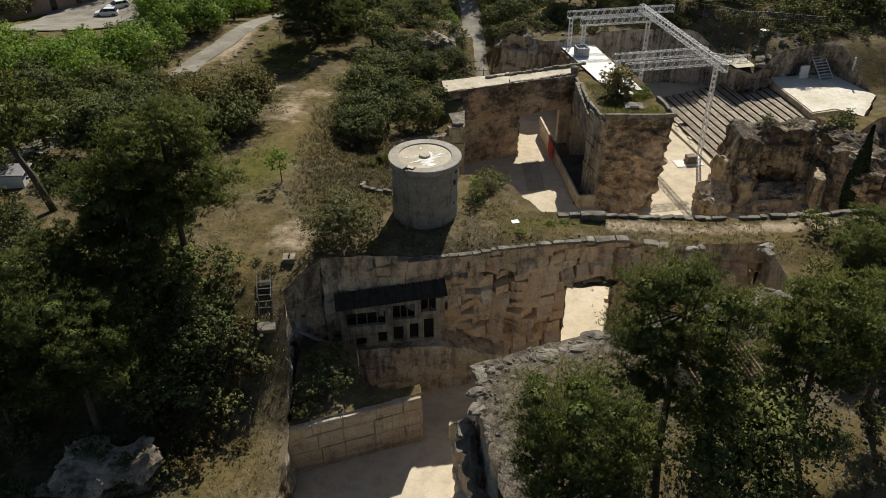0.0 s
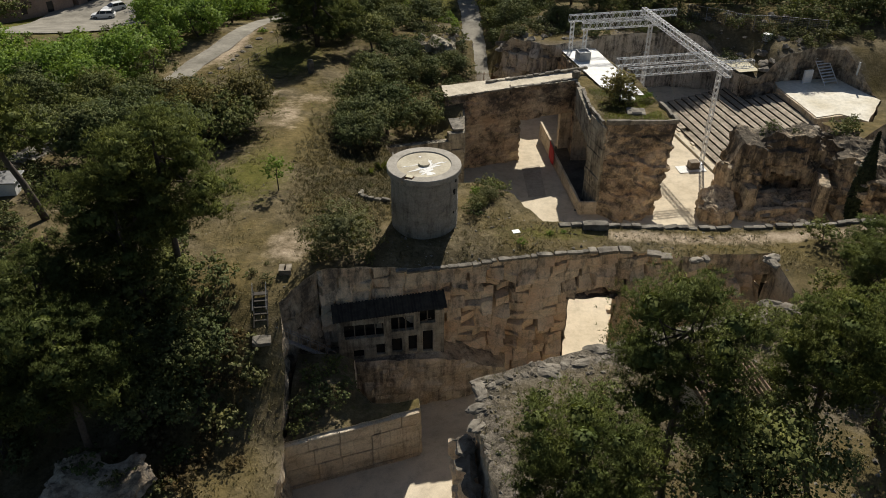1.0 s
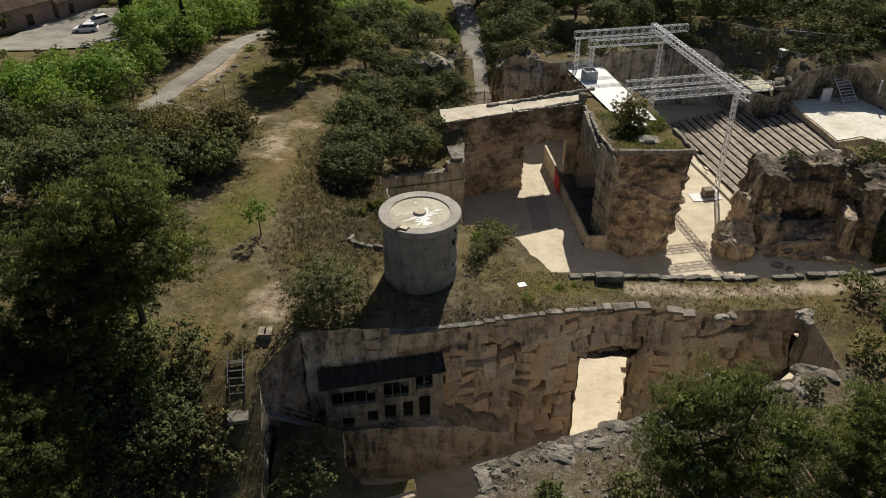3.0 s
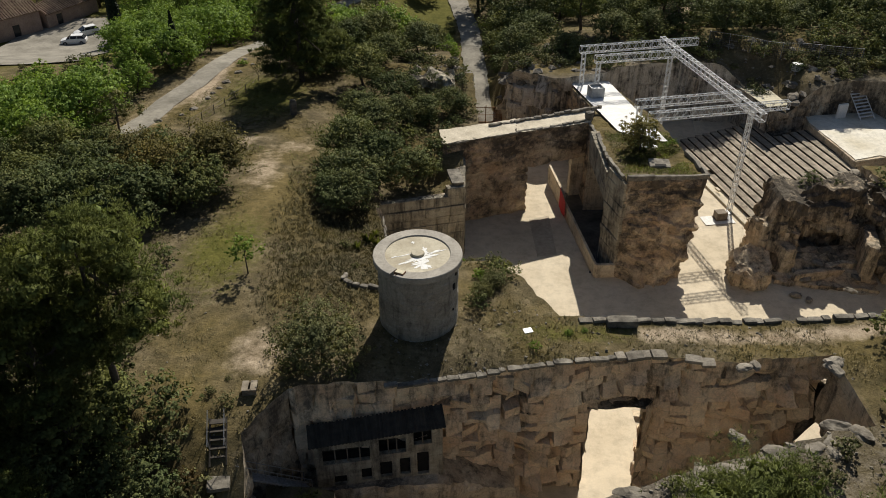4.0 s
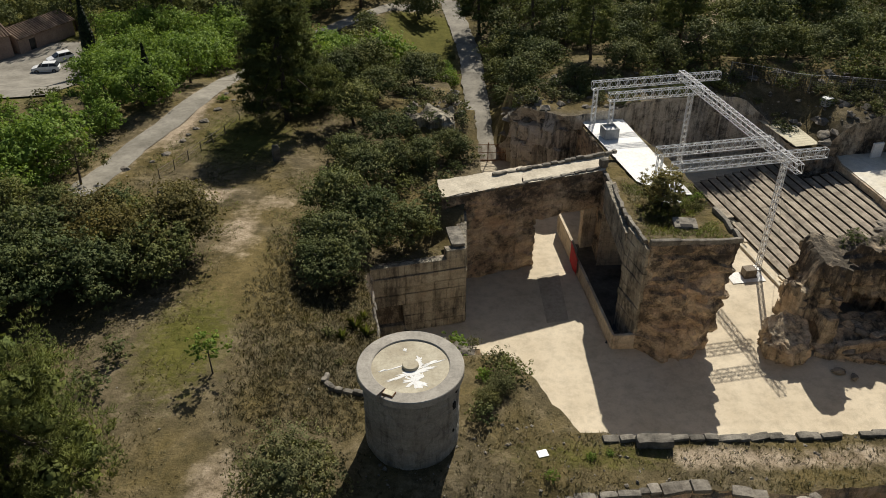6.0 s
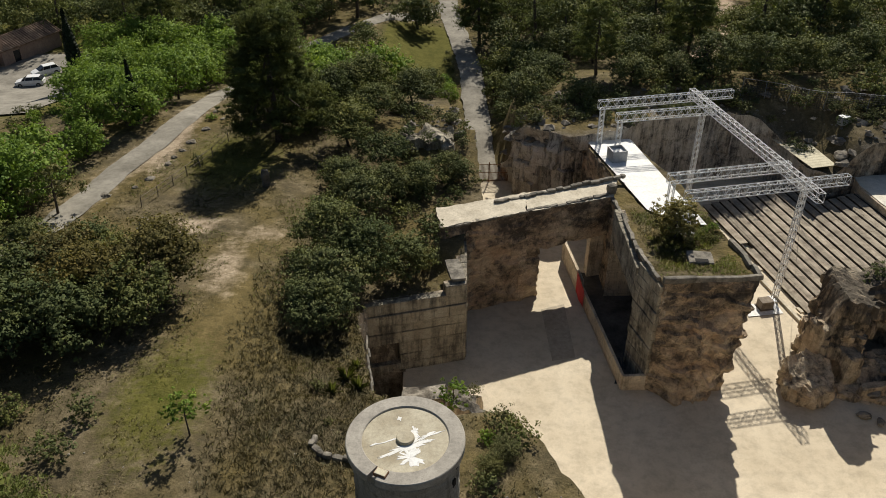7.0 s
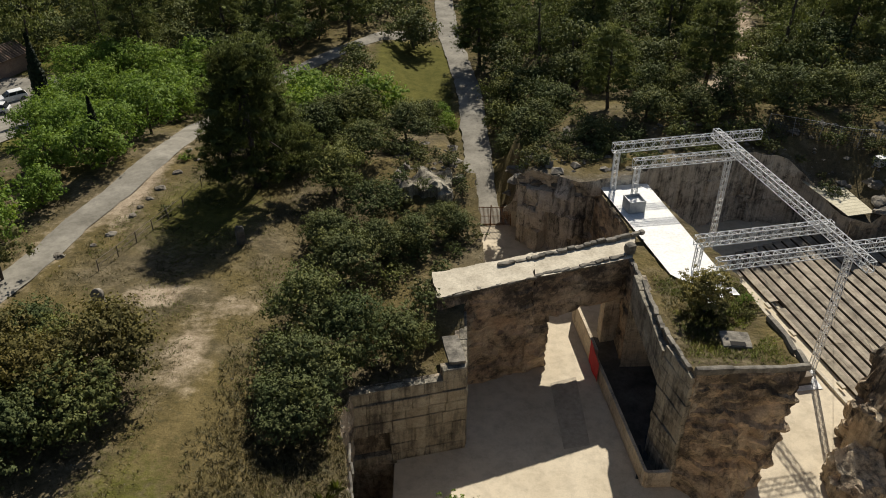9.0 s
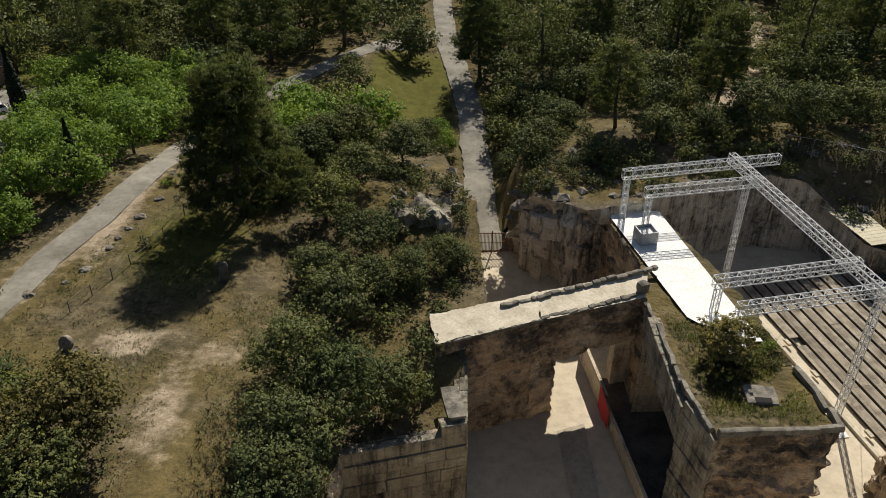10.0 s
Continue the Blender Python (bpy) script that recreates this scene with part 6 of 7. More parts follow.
parapet("shaft_kerb", [(-5.15, 74.2), (-4.55, 70.4), (-3.95, 66.7)], gz, (1.2, 0.16, 0.2), CAP, "thin pale stone kerb along the shaft", seed=14, sink=0.14)
parapet("stone_bench", [(-7.05, 62.5), (-7.15, 61.6), (-6.3, 60.95), (-4.5, 60.35)], gz, (0.6, 0.36, 0.42), CAP, "short curved piece of old stone wall in the grass", seed=9, sink=0.1)


def block_wall(name, p0, p1, z0, z1, size, material, label, gap=None):
    """A wall of large sawn blocks in courses, each its own piece."""
    ob = thing(name, label, "retaining wall", kind="structure")
    ln, a = math.hypot(p1[0] - p0[0], p1[1] - p0[1]), math.degrees(math.atan2(p1[1] - p0[1], p1[0] - p0[0]))
    ob.matrix_basis = pose(*p0, 0, 0, 0, a)
    rng = np.random.default_rng(3)
    kinds = [box("block", -size[0] / 2, size[0] / 2, -size[1] / 2, size[1] / 2, 0, size[2], material, 0.02 + 0.015 * i) for i in range(3)]
    rows, cols = round((z1 - z0) / size[2]), max(1, round(ln / size[0]))
    part("core", box("core", 0, ln, 0.45, 0.9, z0, z1 - 0.1, LIME_DARK), ob)
    edge = np.concatenate([[0.0], np.cumsum(rng.uniform(0.72, 1.28, rows))])
    edge = z0 + (z1 - z0) * edge / edge[-1]
    for r in range(rows):
        cuts = np.concatenate([[0.0], np.cumsum(rng.uniform(0.6, 1.4, cols))])
        cuts = ln * cuts / cuts[-1]
        back = 0.25 + rng.normal(0, 0.035)
        for x0, x1 in zip(cuts[:-1], cuts[1:]):
            if gap and gap[0] < (x0 + x1) / 2 < gap[1] and gap[2] < (edge[r] + edge[r + 1]) / 2 < gap[3]:
                continue
            o = part("block", kinds[int(rng.integers(len(kinds)))], ob, m=pose((x0 + x1) / 2, back + rng.normal(0, 0.02), edge[r], 0, 0, rng.normal(0, 0.5)))
            o.scale = ((x1 - x0) / size[0] * 0.988, 1, (edge[r + 1] - edge[r]) / size[2] * 0.97)
    return ob


block_wall("retaining_wall", (-6.2, 81.55), (2.42, 83.65), 0.0, 7.4, (1.45, 0.6, 1.06), BLOCK, "tall wall of sawn limestone blocks, stained dark", (0.0, 2.7, 1.2, 2.9))
block_wall("wall_end", (0.7, 83.24), (2.42, 83.66), 7.38, 8.3, (1.3, 0.6, 0.9), BLOCK, "raised end of the block wall")
block_wall("wall_return", (2.44, 83.9), (2.6, 90.4), 0.0, 8.2, (1.6, 0.6, 1.12), BLOCK, "side of the block wall towards the court")
block_wall("platform_wall", (47.25, 108.6), (48.75, 98.2), 0.0, 3.45, (1.3, 0.6, 0.86), LIME_CUT, "pale coursed wall of the white platform")
block_wall("platform_wall_south", (48.8, 98.1), (52.8, 99.15), 0.0, 3.45, (1.3, 0.6, 0.86), LIME_CUT, "pale coursed wall of the white platform")
block_wall("terrace_wall", (-10.8, 39.0), (-1.6, 42.3), 0.0, 6.3, (2.0, 0.6, 1.26), LIME_CUT, "sawn block front of the terrace")
block_wall("pier_facing", (16.35, 83.2), (17.3, 79.75), 0.0, 10.7, (1.3, 0.6, 0.9), BLOCK, "coursed stone face of the pier")
block_wall("pier_facing_upper", (16.2, 92.6), (16.35, 83.25), 6.95, 10.1, (1.6, 0.6, 0.79), BLOCK, "coursed stone lintel over the hewn room")
part("slab", rough_box("slab", 1.3, 3.0, 0.35, CAP, 0.05, 2), tagged(thing("cap_slab", "pale flat stone slab on the end of the block wall", "stone slab", (1.5, 85.35, 8.28), turn=10)))

# low wall of the corridor, with the red cloth over it
low = thing("corridor_wall", "low rendered wall along the corridor into the court", "low wall", kind="structure")
for p0, p1, h in (((15.5, 79.7), (13.95, 92.4), 1.6), ((13.95, 92.4), (13.1, 99.6), 2.3)):
    ln, a = math.hypot(p1[0] - p0[0], p1[1] - p0[1]), math.degrees(math.atan2(p1[1] - p0[1], p1[0] - p0[0]))
    part("panel", rough_box("panel", ln, 0.28, h, LIME_CUT, 0.015, 4, 6), low, m=pose((p0[0] + p1[0]) / 2, (p0[1] + p1[1]) / 2, 0, 0, 0, a))
part("panel", rough_box("panel", 2.2, 0.3, 1.6, LIME_CUT, 0.015, 5, 4), low, m=pose(16.6, 79.75, 0, 0, 0, 3))
cloth = []
for i in range(9):
    for j in range(9):
        u, v = i / 8, j / 8
        cloth.append((0.05 * math.sin(u * 9) * (1 - v) - 0.06, u * 2.7, 2.5 * v + 0.15 - 0.5 * (1 - u) * v))
cl = thing("red_cloth", "red cloth hung over the corridor wall", "cloth", (13.88, 90.6, 0.1), turn=6)
part("cloth", mesh_of("cloth", cloth, [(i * 9 + j, i * 9 + j + 9, i * 9 + j + 10, i * 9 + j + 1) for i in range(8) for j in range(8)], RED, True), cl)
for i in range(7):
    pl = thing("timber", "dark wet board lying on the corridor floor", "board", (15.6 + 0.18 * i, 81.6 + 0.35 * i, 0.02 + 0.05 * (i % 3)), "boards in the corridor", turn=70 + 9 * (i % 4))
    part("board", box("board", -1.3, 1.3, -0.1, 0.1, 0, 0.05, BLUE_GREY, 0.01), pl)

# ---- water tank ----
def ring(name, r0, r1, z0, z1, material, seg=64, a0=0.0, a1=2 * math.pi):
    vs, fs = [], []
    full = abs(a1 - a0 - 2 * math.pi) < 1e-6
    n = seg if full else seg + 1
    for i in range(n):
        a = a0 + (a1 - a0) * i / seg
        c, s_ = math.cos(a), math.sin(a)
        b = 0.04
        for r, z in ((r0, z0), (r1, z0), (r1, z1 - b), (r1 - b, z1), (r0 + b, z1), (r0, z1 - b)):
            vs.append((r * c, r * s_, z))
    for i in range(seg):
        j = (i + 1) % n
        for k in range(6):
            fs.append((i * 6 + k, j * 6 + k, j * 6 + (k + 1) % 6, i * 6 + (k + 1) % 6))
    if not full:
        fs += [tuple(range(6)), tuple(range((n - 1) * 6, n * 6))[::-1]]
    return mesh_of(name, vs, fs, material, False)


def disc(name, r, z, material, seg=64):
    vs = [(0, 0, z)] + [(r * k / 4 * math.cos(2 * math.pi * i / seg), r * k / 4 * math.sin(2 * math.pi * i / seg), z) for k in range(1, 5) for i in range(seg)]
    fs = [(0, 1 + i, 1 + (i + 1) % seg) for i in range(seg)]
    for k in range(3):
        fs += [(1 + k * seg + i, 1 + (k + 1) * seg + i, 1 + (k + 1) * seg + (i + 1) % seg, 1 + k * seg + (i + 1) % seg) for i in range(seg)]
    return mesh_of(name, vs, fs, material, True)


def lathe(name, prof, material, seg=24):
    vs = [(r * math.cos(2 * math.pi * i / seg), r * math.sin(2 * math.pi * i / seg), z) for r, z in prof for i in range(seg)]
    fs = [(k * seg + i, k * seg + (i + 1) % seg, (k + 1) * seg + (i + 1) % seg, (k + 1) * seg + i) for k in range(len(prof) - 1) for i in range(seg)]
    fs.append(tuple(range((len(prof) - 1) * seg, len(prof) * seg)))
    return mesh_of(name, vs, fs, material)


tank = thing("water_tank", "round grey masonry water tank with a concrete lid", "water tank", (-1.45, 57.25, -1.0))
H0, H1 = 10.4, 18.85
body, n_a, n_z = [], 168, 72
for j in range(n_z + 1):
    for i in range(n_a):
        a, z = 2 * math.pi * i / n_a, H0 + (H1 - H0) * j / n_z
        row = j // 3
        r = 2.68 + 0.03 * (noise.cell(Vector((math.floor((i + (row % 2) * 3 + row) / 6) + 0.5, row + 0.5, 2.5))) - 0.5) + 0.05 * noise.noise(Vector((math.cos(a) * 3, math.sin(a) * 3, z * 1.2)))
        if j % 3 == 0 or (i + (row % 2) * 3 + row) % 6 == 0:
            r -= 0.022
        body.append((r * math.cos(a), r * math.sin(a), z))
shell = part("shell", mesh_of("shell", body, [(j * n_a + i, j * n_a + (i + 1) % n_a, (j + 1) * n_a + (i + 1) % n_a, (j + 1) * n_a + i) for j in range(n_z) for i in range(n_a)], TANK_WALL), tank)
part("rim", ring("rim", 2.13, 2.93, 18.8, 19.2, CONCRETE, 64, math.radians(-117), math.radians(234)), tank, "pale concrete rim")
part("rim_gap", ring("rim_gap", 2.13, 2.7, 18.8, 18.98, CONCRETE, 8, math.radians(234), math.radians(243)), tank)
lid = part("lid", disc("lid", 2.14, 19.12, TANK_TOP), tank, "stained concrete lid with white patches")
part("hatch", lathe("hatch", [(0.46, 19.1), (0.45, 19.23), (0.41, 19.27)], TANK_TOP), tank, "round raised hatch")


def blot(name, seed, r, material, seg=70):
    """A thin uneven patch, 4 mm thick."""
    ring_pts = []
    for i in range(seg):
        a = 2 * math.pi * i / seg
        k = r * (0.62 + 0.8 * noise.fractal(Vector((math.cos(a) * 1.5 + seed, math.sin(a) * 1.5, seed)), 0.6, 2.2, 4))
        ring_pts.append((max(0.1, k) * math.cos(a), max(0.1, k) * math.sin(a)))
    vs = [(x, y, 0.0) for x, y in ring_pts] + [(x * 0.97, y * 0.97, 0.006) for x, y in ring_pts]
    fs = [(i, (i + 1) % seg, seg + (i + 1) % seg, seg + i) for i in range(seg)] + [tuple(range(seg, 2 * seg))]
    return mesh_of(name, vs, fs, material)


for i, (x, y, r, sx, sy, t_) in enumerate(((0.2, -0.45, 0.7, 2.1, 0.62, 26), (0.3, -1.15, 0.75, 1.25, 0.75, 14), (-0.75, -0.1, 0.35, 2.6, 0.16, 24), (1.1, 0.2, 0.35, 2.4, 0.4, 22), (-0.35, 1.35, 0.18, 1, 1, 0), (0.45, 0.5, 0.3, 0.8, 1.4, 10), (-1.5, -0.35, 0.16, 1.6, 0.5, 30))):
    o = part("lime_patch", blot("lime_patch", i * 3 + 1, r, WHITE_FLOOR), lid, m=pose(x, y, 19.122 + 0.001 * i, 0, 0, t_))
    o.scale = (sx, sy, 1)
boxm = thing("tank_box", "small rusty box set into the rim of the tank", "box", (-2.5, 55.05, 18.1), turn=-26)
part("body", box("body", -0.32, 0.32, -0.22, 0.22, 0.0, 0.18, RUST, 0.02), boxm)
part("lid", box("lid", -0.28, 0.28, -0.18, 0.18, 0.184, 0.2, RUSH, 0.005), boxm, "pale board lid")
for a, z, w, h in ((-28, 17.4, 0.28, 0.45), (-22, 18.25, 0.2, 0.2), (-30, 15.6, 0.14, 0.16)):
    a = math.radians(a)
    part("opening", box("opening", -w / 2, w / 2, -0.06, 0.06, -h / 2, h / 2, DARK, 0.02), shell, "dark opening", pose(2.66 * math.cos(a), 2.66 * math.sin(a), z, 0, 0, math.degrees(a) + 90))

# ---- house under the cliff ----
rock_mass("rock_shelf", [(-9.6, 48.3), (-0.3, 49.5), (5.4, 51.2), (5.6, 53.4), (0.4, 52.6), (-9.6, 51)], -0.1, lambda x, y: 5.0 - 0.48 * max(0.0, x + 0.4) * 1.0, LIME, LIME_DARK, "rock shelf and ramp at the foot of the cliff", step=0.25, rough=0.14, blocks=0.25, lift=1.3, run=2.2, seed=31)
house = thing("quarry_house", "low stone house with an open gallery built against the cliff", "house", (-8.05, 49.15, 5.0), turn=8.9)


def wall_with_openings(length, z0, z1, y0, y1, holes, material):
    """Boxes round the openings, joined into one wall."""
    xs = sorted({0, length, *[h[0] for h in holes], *[h[1] for h in holes]})
    bm = bmesh.new()
    for a, b in zip(xs, xs[1:]):
        zs = [(z0, z1)]
        for h in holes:
            if h[0] <= a and b <= h[1]:
                zs = [(p, q) for s0, s1 in zs for p, q in ((s0, min(s1, h[2])), (max(s0, h[3]), s1)) if q - p > 0.01]
        for p, q in zs:
            bx = box_data(a, b, y0, y1, p, q)
            me = bpy.data.meshes.new("tmp")
            bx.to_mesh(me)
            bx.free()
            bm.from_mesh(me)
            bpy.data.meshes.remove(me)
    bmesh.ops.remove_doubles(bm, verts=bm.verts, dist=0.001)
    me = bpy.data.meshes.new("wall")
    bm.to_mesh(me)
    bm.free()
    me.materials.append(material)
    return me


WINS = [(1.1, 1.95, 0.1, 0.9), (2.9, 3.6, 0.25, 1.3), (4.15, 4.95, 0.3, 1.7), (5.45, 6.15, 0.3, 1.85), (6.6, 7.4, 0.12, 2.2)]
GALS = [(0.5, 3.55, 2.05, 3.4), (4.15, 5.9, 2.4, 3.8), (6.4, 7.6, 2.95, 4.2)]
hw = part("wall", wall_with_openings(8.3, -0.3, 4.15, 0, 0.35, WINS + GALS, BLOCK), house, "pale stone front wall")
for i, (a, b, z0, z1) in enumerate(WINS):
    fr = part("door" if i == 4 else "window", box("frame", a + 0.03, b - 0.03, 0.2, 0.26, z0 + 0.03, z1 - 0.03, DARK, 0.01), hw, "dark opening")
for a in (1.3, 2.1, 2.9, 4.75, 5.3, 7.0):
    zz = [g for g in GALS if g[0] < a < g[1]][0]
    part("post", box("post", a - 0.04, a + 0.04, 0.12, 0.22, zz[2], zz[3], WOOD, 0.005), house)
part("gallery_back", box("gallery_back", 0.2, 8.2, 1.2, 1.3, 0, 4.3, DARK_WOOD), house, "dark inner wall")
part("gallery_floor", box("gallery_floor", 0.2, 8.2, 0.36, 1.2, 1.85, 1.98, DARK_WOOD), house)
rf = part("roof", box("roof", -0.3, 8.5, 0, 1.55, -0.05, 0.0, DARK_WOOD, 0.01), house, "dark boarded lean-to roof", pose(0, -0.3, 4.05, 22, 0, 0))
rf.rotation_euler = (radians(24), radians(-3.5), 0)
slat_me = box("roof_board", -0.07, 0.07, -0.05, 1.6, 0.004, 0.05, DARK_WOOD, 0.008)
for i in range(38):
    part("roof_board", slat_me, rf, m=pose(-0.2 + i * 0.232, 0, 0.0, 0, 0, RNG.normal(0, 1.5)))

# steel stair down to the house, and the wooden one in the trees
def stair(name, at, turn, steps, rise, going, width, material, label, rails=True, closed=False):
    ob = thing(name, label, "stairs", at, turn=turn)
    tread = box("step", 0, width, 0, going * 0.95, -0.05, 0.0, material, 0.008)
    for i in range(steps):
        part("step", tread, ob, m=pose(0, -i * going, -i * rise))
    for x in (0.0, width):
        part("stringer", tubes("stringer", [([(x, going, 0.05), (x, -steps * going, -steps * rise)], 0.06)], material), ob)
        if rails:
            part("handrail", tubes("handrail", [([(x, going * 0.5, 0.95), (x, -(steps - 1) * going, 0.95 - (steps - 1) * rise)], 0.03)] + [([(x, -k * going, -k * rise), (x, -k * going, 0.95 - k * rise)], 0.025) for k in range(0, steps, 3)], STEEL), ob)
    return ob


stair("wooden_steps", (-13.5, 47.3, 12.85), 8, 5, 0.26, 0.42, 0.95, DARK_WOOD, "short grey wooden stair down the bank")
land = thing("stone_landing", "pale stone landing below the wooden stair", "stone slab", (-12.6, 44.5, 10.9), turn=10)
part("slab", rough_box("slab", 1.3, 1.1, 0.3, CAP, 0.03, 5), land)
stair("steel_stair", (-11.6, 45.3, 10.7), 135, 19, 0.29, 0.26, 0.9, STEEL, "long steel stair along the cliff to the house")
stair("log_steps", (-31.8, 49.3, gz(-31.5, 49.3) + 0.15), 5, 5, 0.25, 0.45, 1.6, WOOD, "wooden steps in the bank among pines")

# ---- trusses over the stage ----
CH, LA = 0.045, 0.021


def truss(name, p0, p1, w, h, label, bay=1.0, group="stage trusses"):
    """A lattice beam from p0 to p1 (middle of its top face): four chords, laced on all four sides."""
    a, b = Vector(p0), Vector(p1)
    ob = thing(name, label, "truss", group=group)
    d = (b - a)
    ln = d.length
    q = d.to_track_quat("X", "Z").to_matrix().to_4x4() if abs(d.normalized().z) < 0.9 else d.to_track_quat("X", "Y").to_matrix().to_4x4()
    ob.matrix_basis = Matrix.Translation(a) @ q
    chord = tubes("chord", [([(0, 0, 0), (ln, 0, 0)], CH)], ALU, 6)
    cs = [(w / 2, 0), (-w / 2, 0), (-w / 2, -h), (w / 2, -h)]
    for y, z in cs:
        part("chord", chord, ob, m=Matrix.Translation((0, y, z)))
    n = max(2, round(ln / bay))
    for k in range(4):
        (y0, z0), (y1, z1) = cs[k], cs[(k + 1) % 4]
        runs = []
        for i in range(n):
            x0, x1, xm = ln * i / n, ln * (i + 1) / n, ln * (i + 0.5) / n
            runs += [([(x0, y0, z0), (xm, y1, z1)], LA), ([(xm, y1, z1), (x1, y0, z0)], LA), ([(x0, y0, z0), (x0, y1, z1)], LA)]
        runs.append(([(ln, y0, z0), (ln, y1, z1)], LA))
        part("lacing", tubes("lacing", runs, ALU, 4), ob)
    return ob


TZ = 13.4
truss("truss_beam", (17.2, 109.5, TZ), (32.4, 112.5, TZ), 0.55, 0.88, "long white aluminium truss beam across the stage")
truss("truss_beam", (18.5, 106.2, TZ), (29.3, 108.2, TZ), 0.55, 0.88, "white aluminium truss beam across the stage")
truss("truss_beam", (20.7, 93.0, TZ), (32.4, 95.3, TZ), 0.55, 0.88, "white aluminium truss beam across the stage")
truss("truss_beam", (21.4, 89.8, TZ), (36.8, 92.8, TZ), 0.55, 0.88, "long white aluminium truss beam across the stage")
truss("truss_spine", (27.9, 112.6, TZ + 0.12), (32.9, 89.2, TZ + 0.12), 0.62, 0.92, "long white aluminium truss joining the four beams")
for x, y, z in ((17.5, 109.5, mass_top(0, 109.5)), (18.8, 106.3, mass_top(0, 106.3)), (21.0, 93.0, mass_top(0, 93)), (21.7, 89.8, mass_top(0, 89.8)), (27.8, 107.9, 0.0), (32.6, 92.0, 0.0)):
    t_ = truss("truss_post", (x + 0.22, y, z), (x + 0.22, y, TZ - 1.0), 0.44, 0.44, "upright white aluminium truss post", 0.75, "truss posts")
    part("base_plate", box("base_plate", 0.0, 0.03, -0.5, 0.5, -0.76, 0.24, STEEL, 0.005), t_)
for x0, y0, z0, x1, y1, z1 in ((32.6, 92, 9.5, 37.5, 88.5, 1.6), (32.6, 92, 12, 36.5, 97, 1.2), (29.2, 108, 11, 33, 104, 0.4)):
    cb = thing("guy_cable", "thin steel guy cable of the truss roof", "cable", group="guy cables")
    part("cable", tubes("cable", [([(x0, y0, z0), (x1, y1, z1)], 0.018)], STEEL), cb)

# white stage floor laid on the pier
st = []
ys = np.linspace(89.4, 111.0, 28)
for y in ys:
    xl = 16.5 + 0.145 * (110.4 - y) + 1.25 * max(0, 92.2 - y)
    xr = 21.4 + 0.1 * (111.5 - y)
    for k in range(5):
        st.append((xl + (xr - xl) * k / 4, y, mass_top(0, y) + 0.22))
fs = [(i * 5 + k, i * 5 + k + 1, i * 5 + k + 6, i * 5 + k + 5) for i in range(len(ys) - 1) for k in range(4)]
stage = thing("stage_floor", "bright white stage floor on the rock", "stage")
part("deck", mesh_of("deck", st, fs, WHITE_FLOOR), stage)
part("deck_step", box("deck_step", 20.6, 22.3, 87.9, 89.6, mass_top(0, 88.7), mass_top(0, 88.7) + 0.12, WHITE_FLOOR, 0.01), stage)
bx = thing("ballast_box", "open grey ballast box with pale sides on the stage", "box", (18.7, 104.8, mass_top(0, 104.8) + 0.22), turn=12)
for x0, x1, y0, y1 in ((-0.8, 0.8, -0.8, -0.7), (-0.8, 0.8, 0.7, 0.8), (-0.8, -0.7, -0.7, 0.7), (0.7, 0.8, -0.7, 0.7)):
    part("panel", box("panel", x0, x1, y0, y1, 0, 1.3, GREY_PAINT, 0.01), bx)
part("filling", box("filling", -0.69, 0.69, -0.69, 0.69, 0, 1.0, WHITE_FLOOR), bx)
cons = thing("ballast_crate", "brown ballast crate at the foot of the truss post", "crate", (31.4, 90.9, 0.0), turn=10)
part("body", box("body", -0.6, 0.6, -0.5, 0.5, 0.15, 0.95, WOOD, 0.02), cons)
part("pallet", box("pallet", -0.7, 0.7, -0.6, 0.6, 0.0, 0.14, WOOD, 0.01), cons)
mat_ = thing("white_mat", "white ground sheet round the truss foot", "mat", (31.2, 90.7, 0.05), turn=8)
part("sheet", box("sheet", -1.9, 1.6, -1.0, 0.8, 0, 0.012, WHITE_FLOOR), mat_)
sl = thing("stone_slab", "grey stone slab lying in the garden grass", "stone slab", (21.3, 83.4, mass_top(0, 83.4) + 0.02), turn=-6)
part("slab", rough_box("slab", 2.0, 1.7, 0.3, CAP, 0.05, 8, 4), sl)
part("slot", box("slot", -0.5, 0.55, -0.8, -0.35, 0.3, 0.315, DARK), sl, "dark slot")

# ---- bleachers ----
bl = thing("bleachers", "rows of weathered grey wooden bleachers", "bleachers", (29.33, 109.62, 0.0), turn=-90 + 12.3)
ROWN, PITCH, RISE = 15, 1.04, 0.16
rng_b = np.random.default_rng(31)
for i in range(ROWN):
    y0 = 1.3 + i * PITCH
    z = 0.35 + i * RISE
    a0, b0 = (0.0 if i < 11 else 4.9), min(22.7 + 0.2 * i, (17.6 - 1.016 * i) / 0.213)
    cuts = [a0, a0 + (b0 - a0) * 0.35, a0 + (b0 - a0) * 0.68, b0] if i else [0.0, 8.5, 9.6, 17.0, 22.6]
    for k, (a, b) in enumerate(zip(cuts, cuts[1:])):
        if i == 0 and k == 1:
            continue
        for q in range(3):
            zq = z + rng_b.normal(0, 0.006)
            part("plank", box("plank", a + 0.012, b - 0.012, y0 + 0.305 * q, y0 + 0.305 * q + 0.3, zq - 0.06, zq, PLANK, 0.006), bl)
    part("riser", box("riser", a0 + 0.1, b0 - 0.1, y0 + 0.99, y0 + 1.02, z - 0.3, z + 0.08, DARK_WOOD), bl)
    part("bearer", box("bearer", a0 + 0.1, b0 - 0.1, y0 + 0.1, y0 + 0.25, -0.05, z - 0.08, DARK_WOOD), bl)
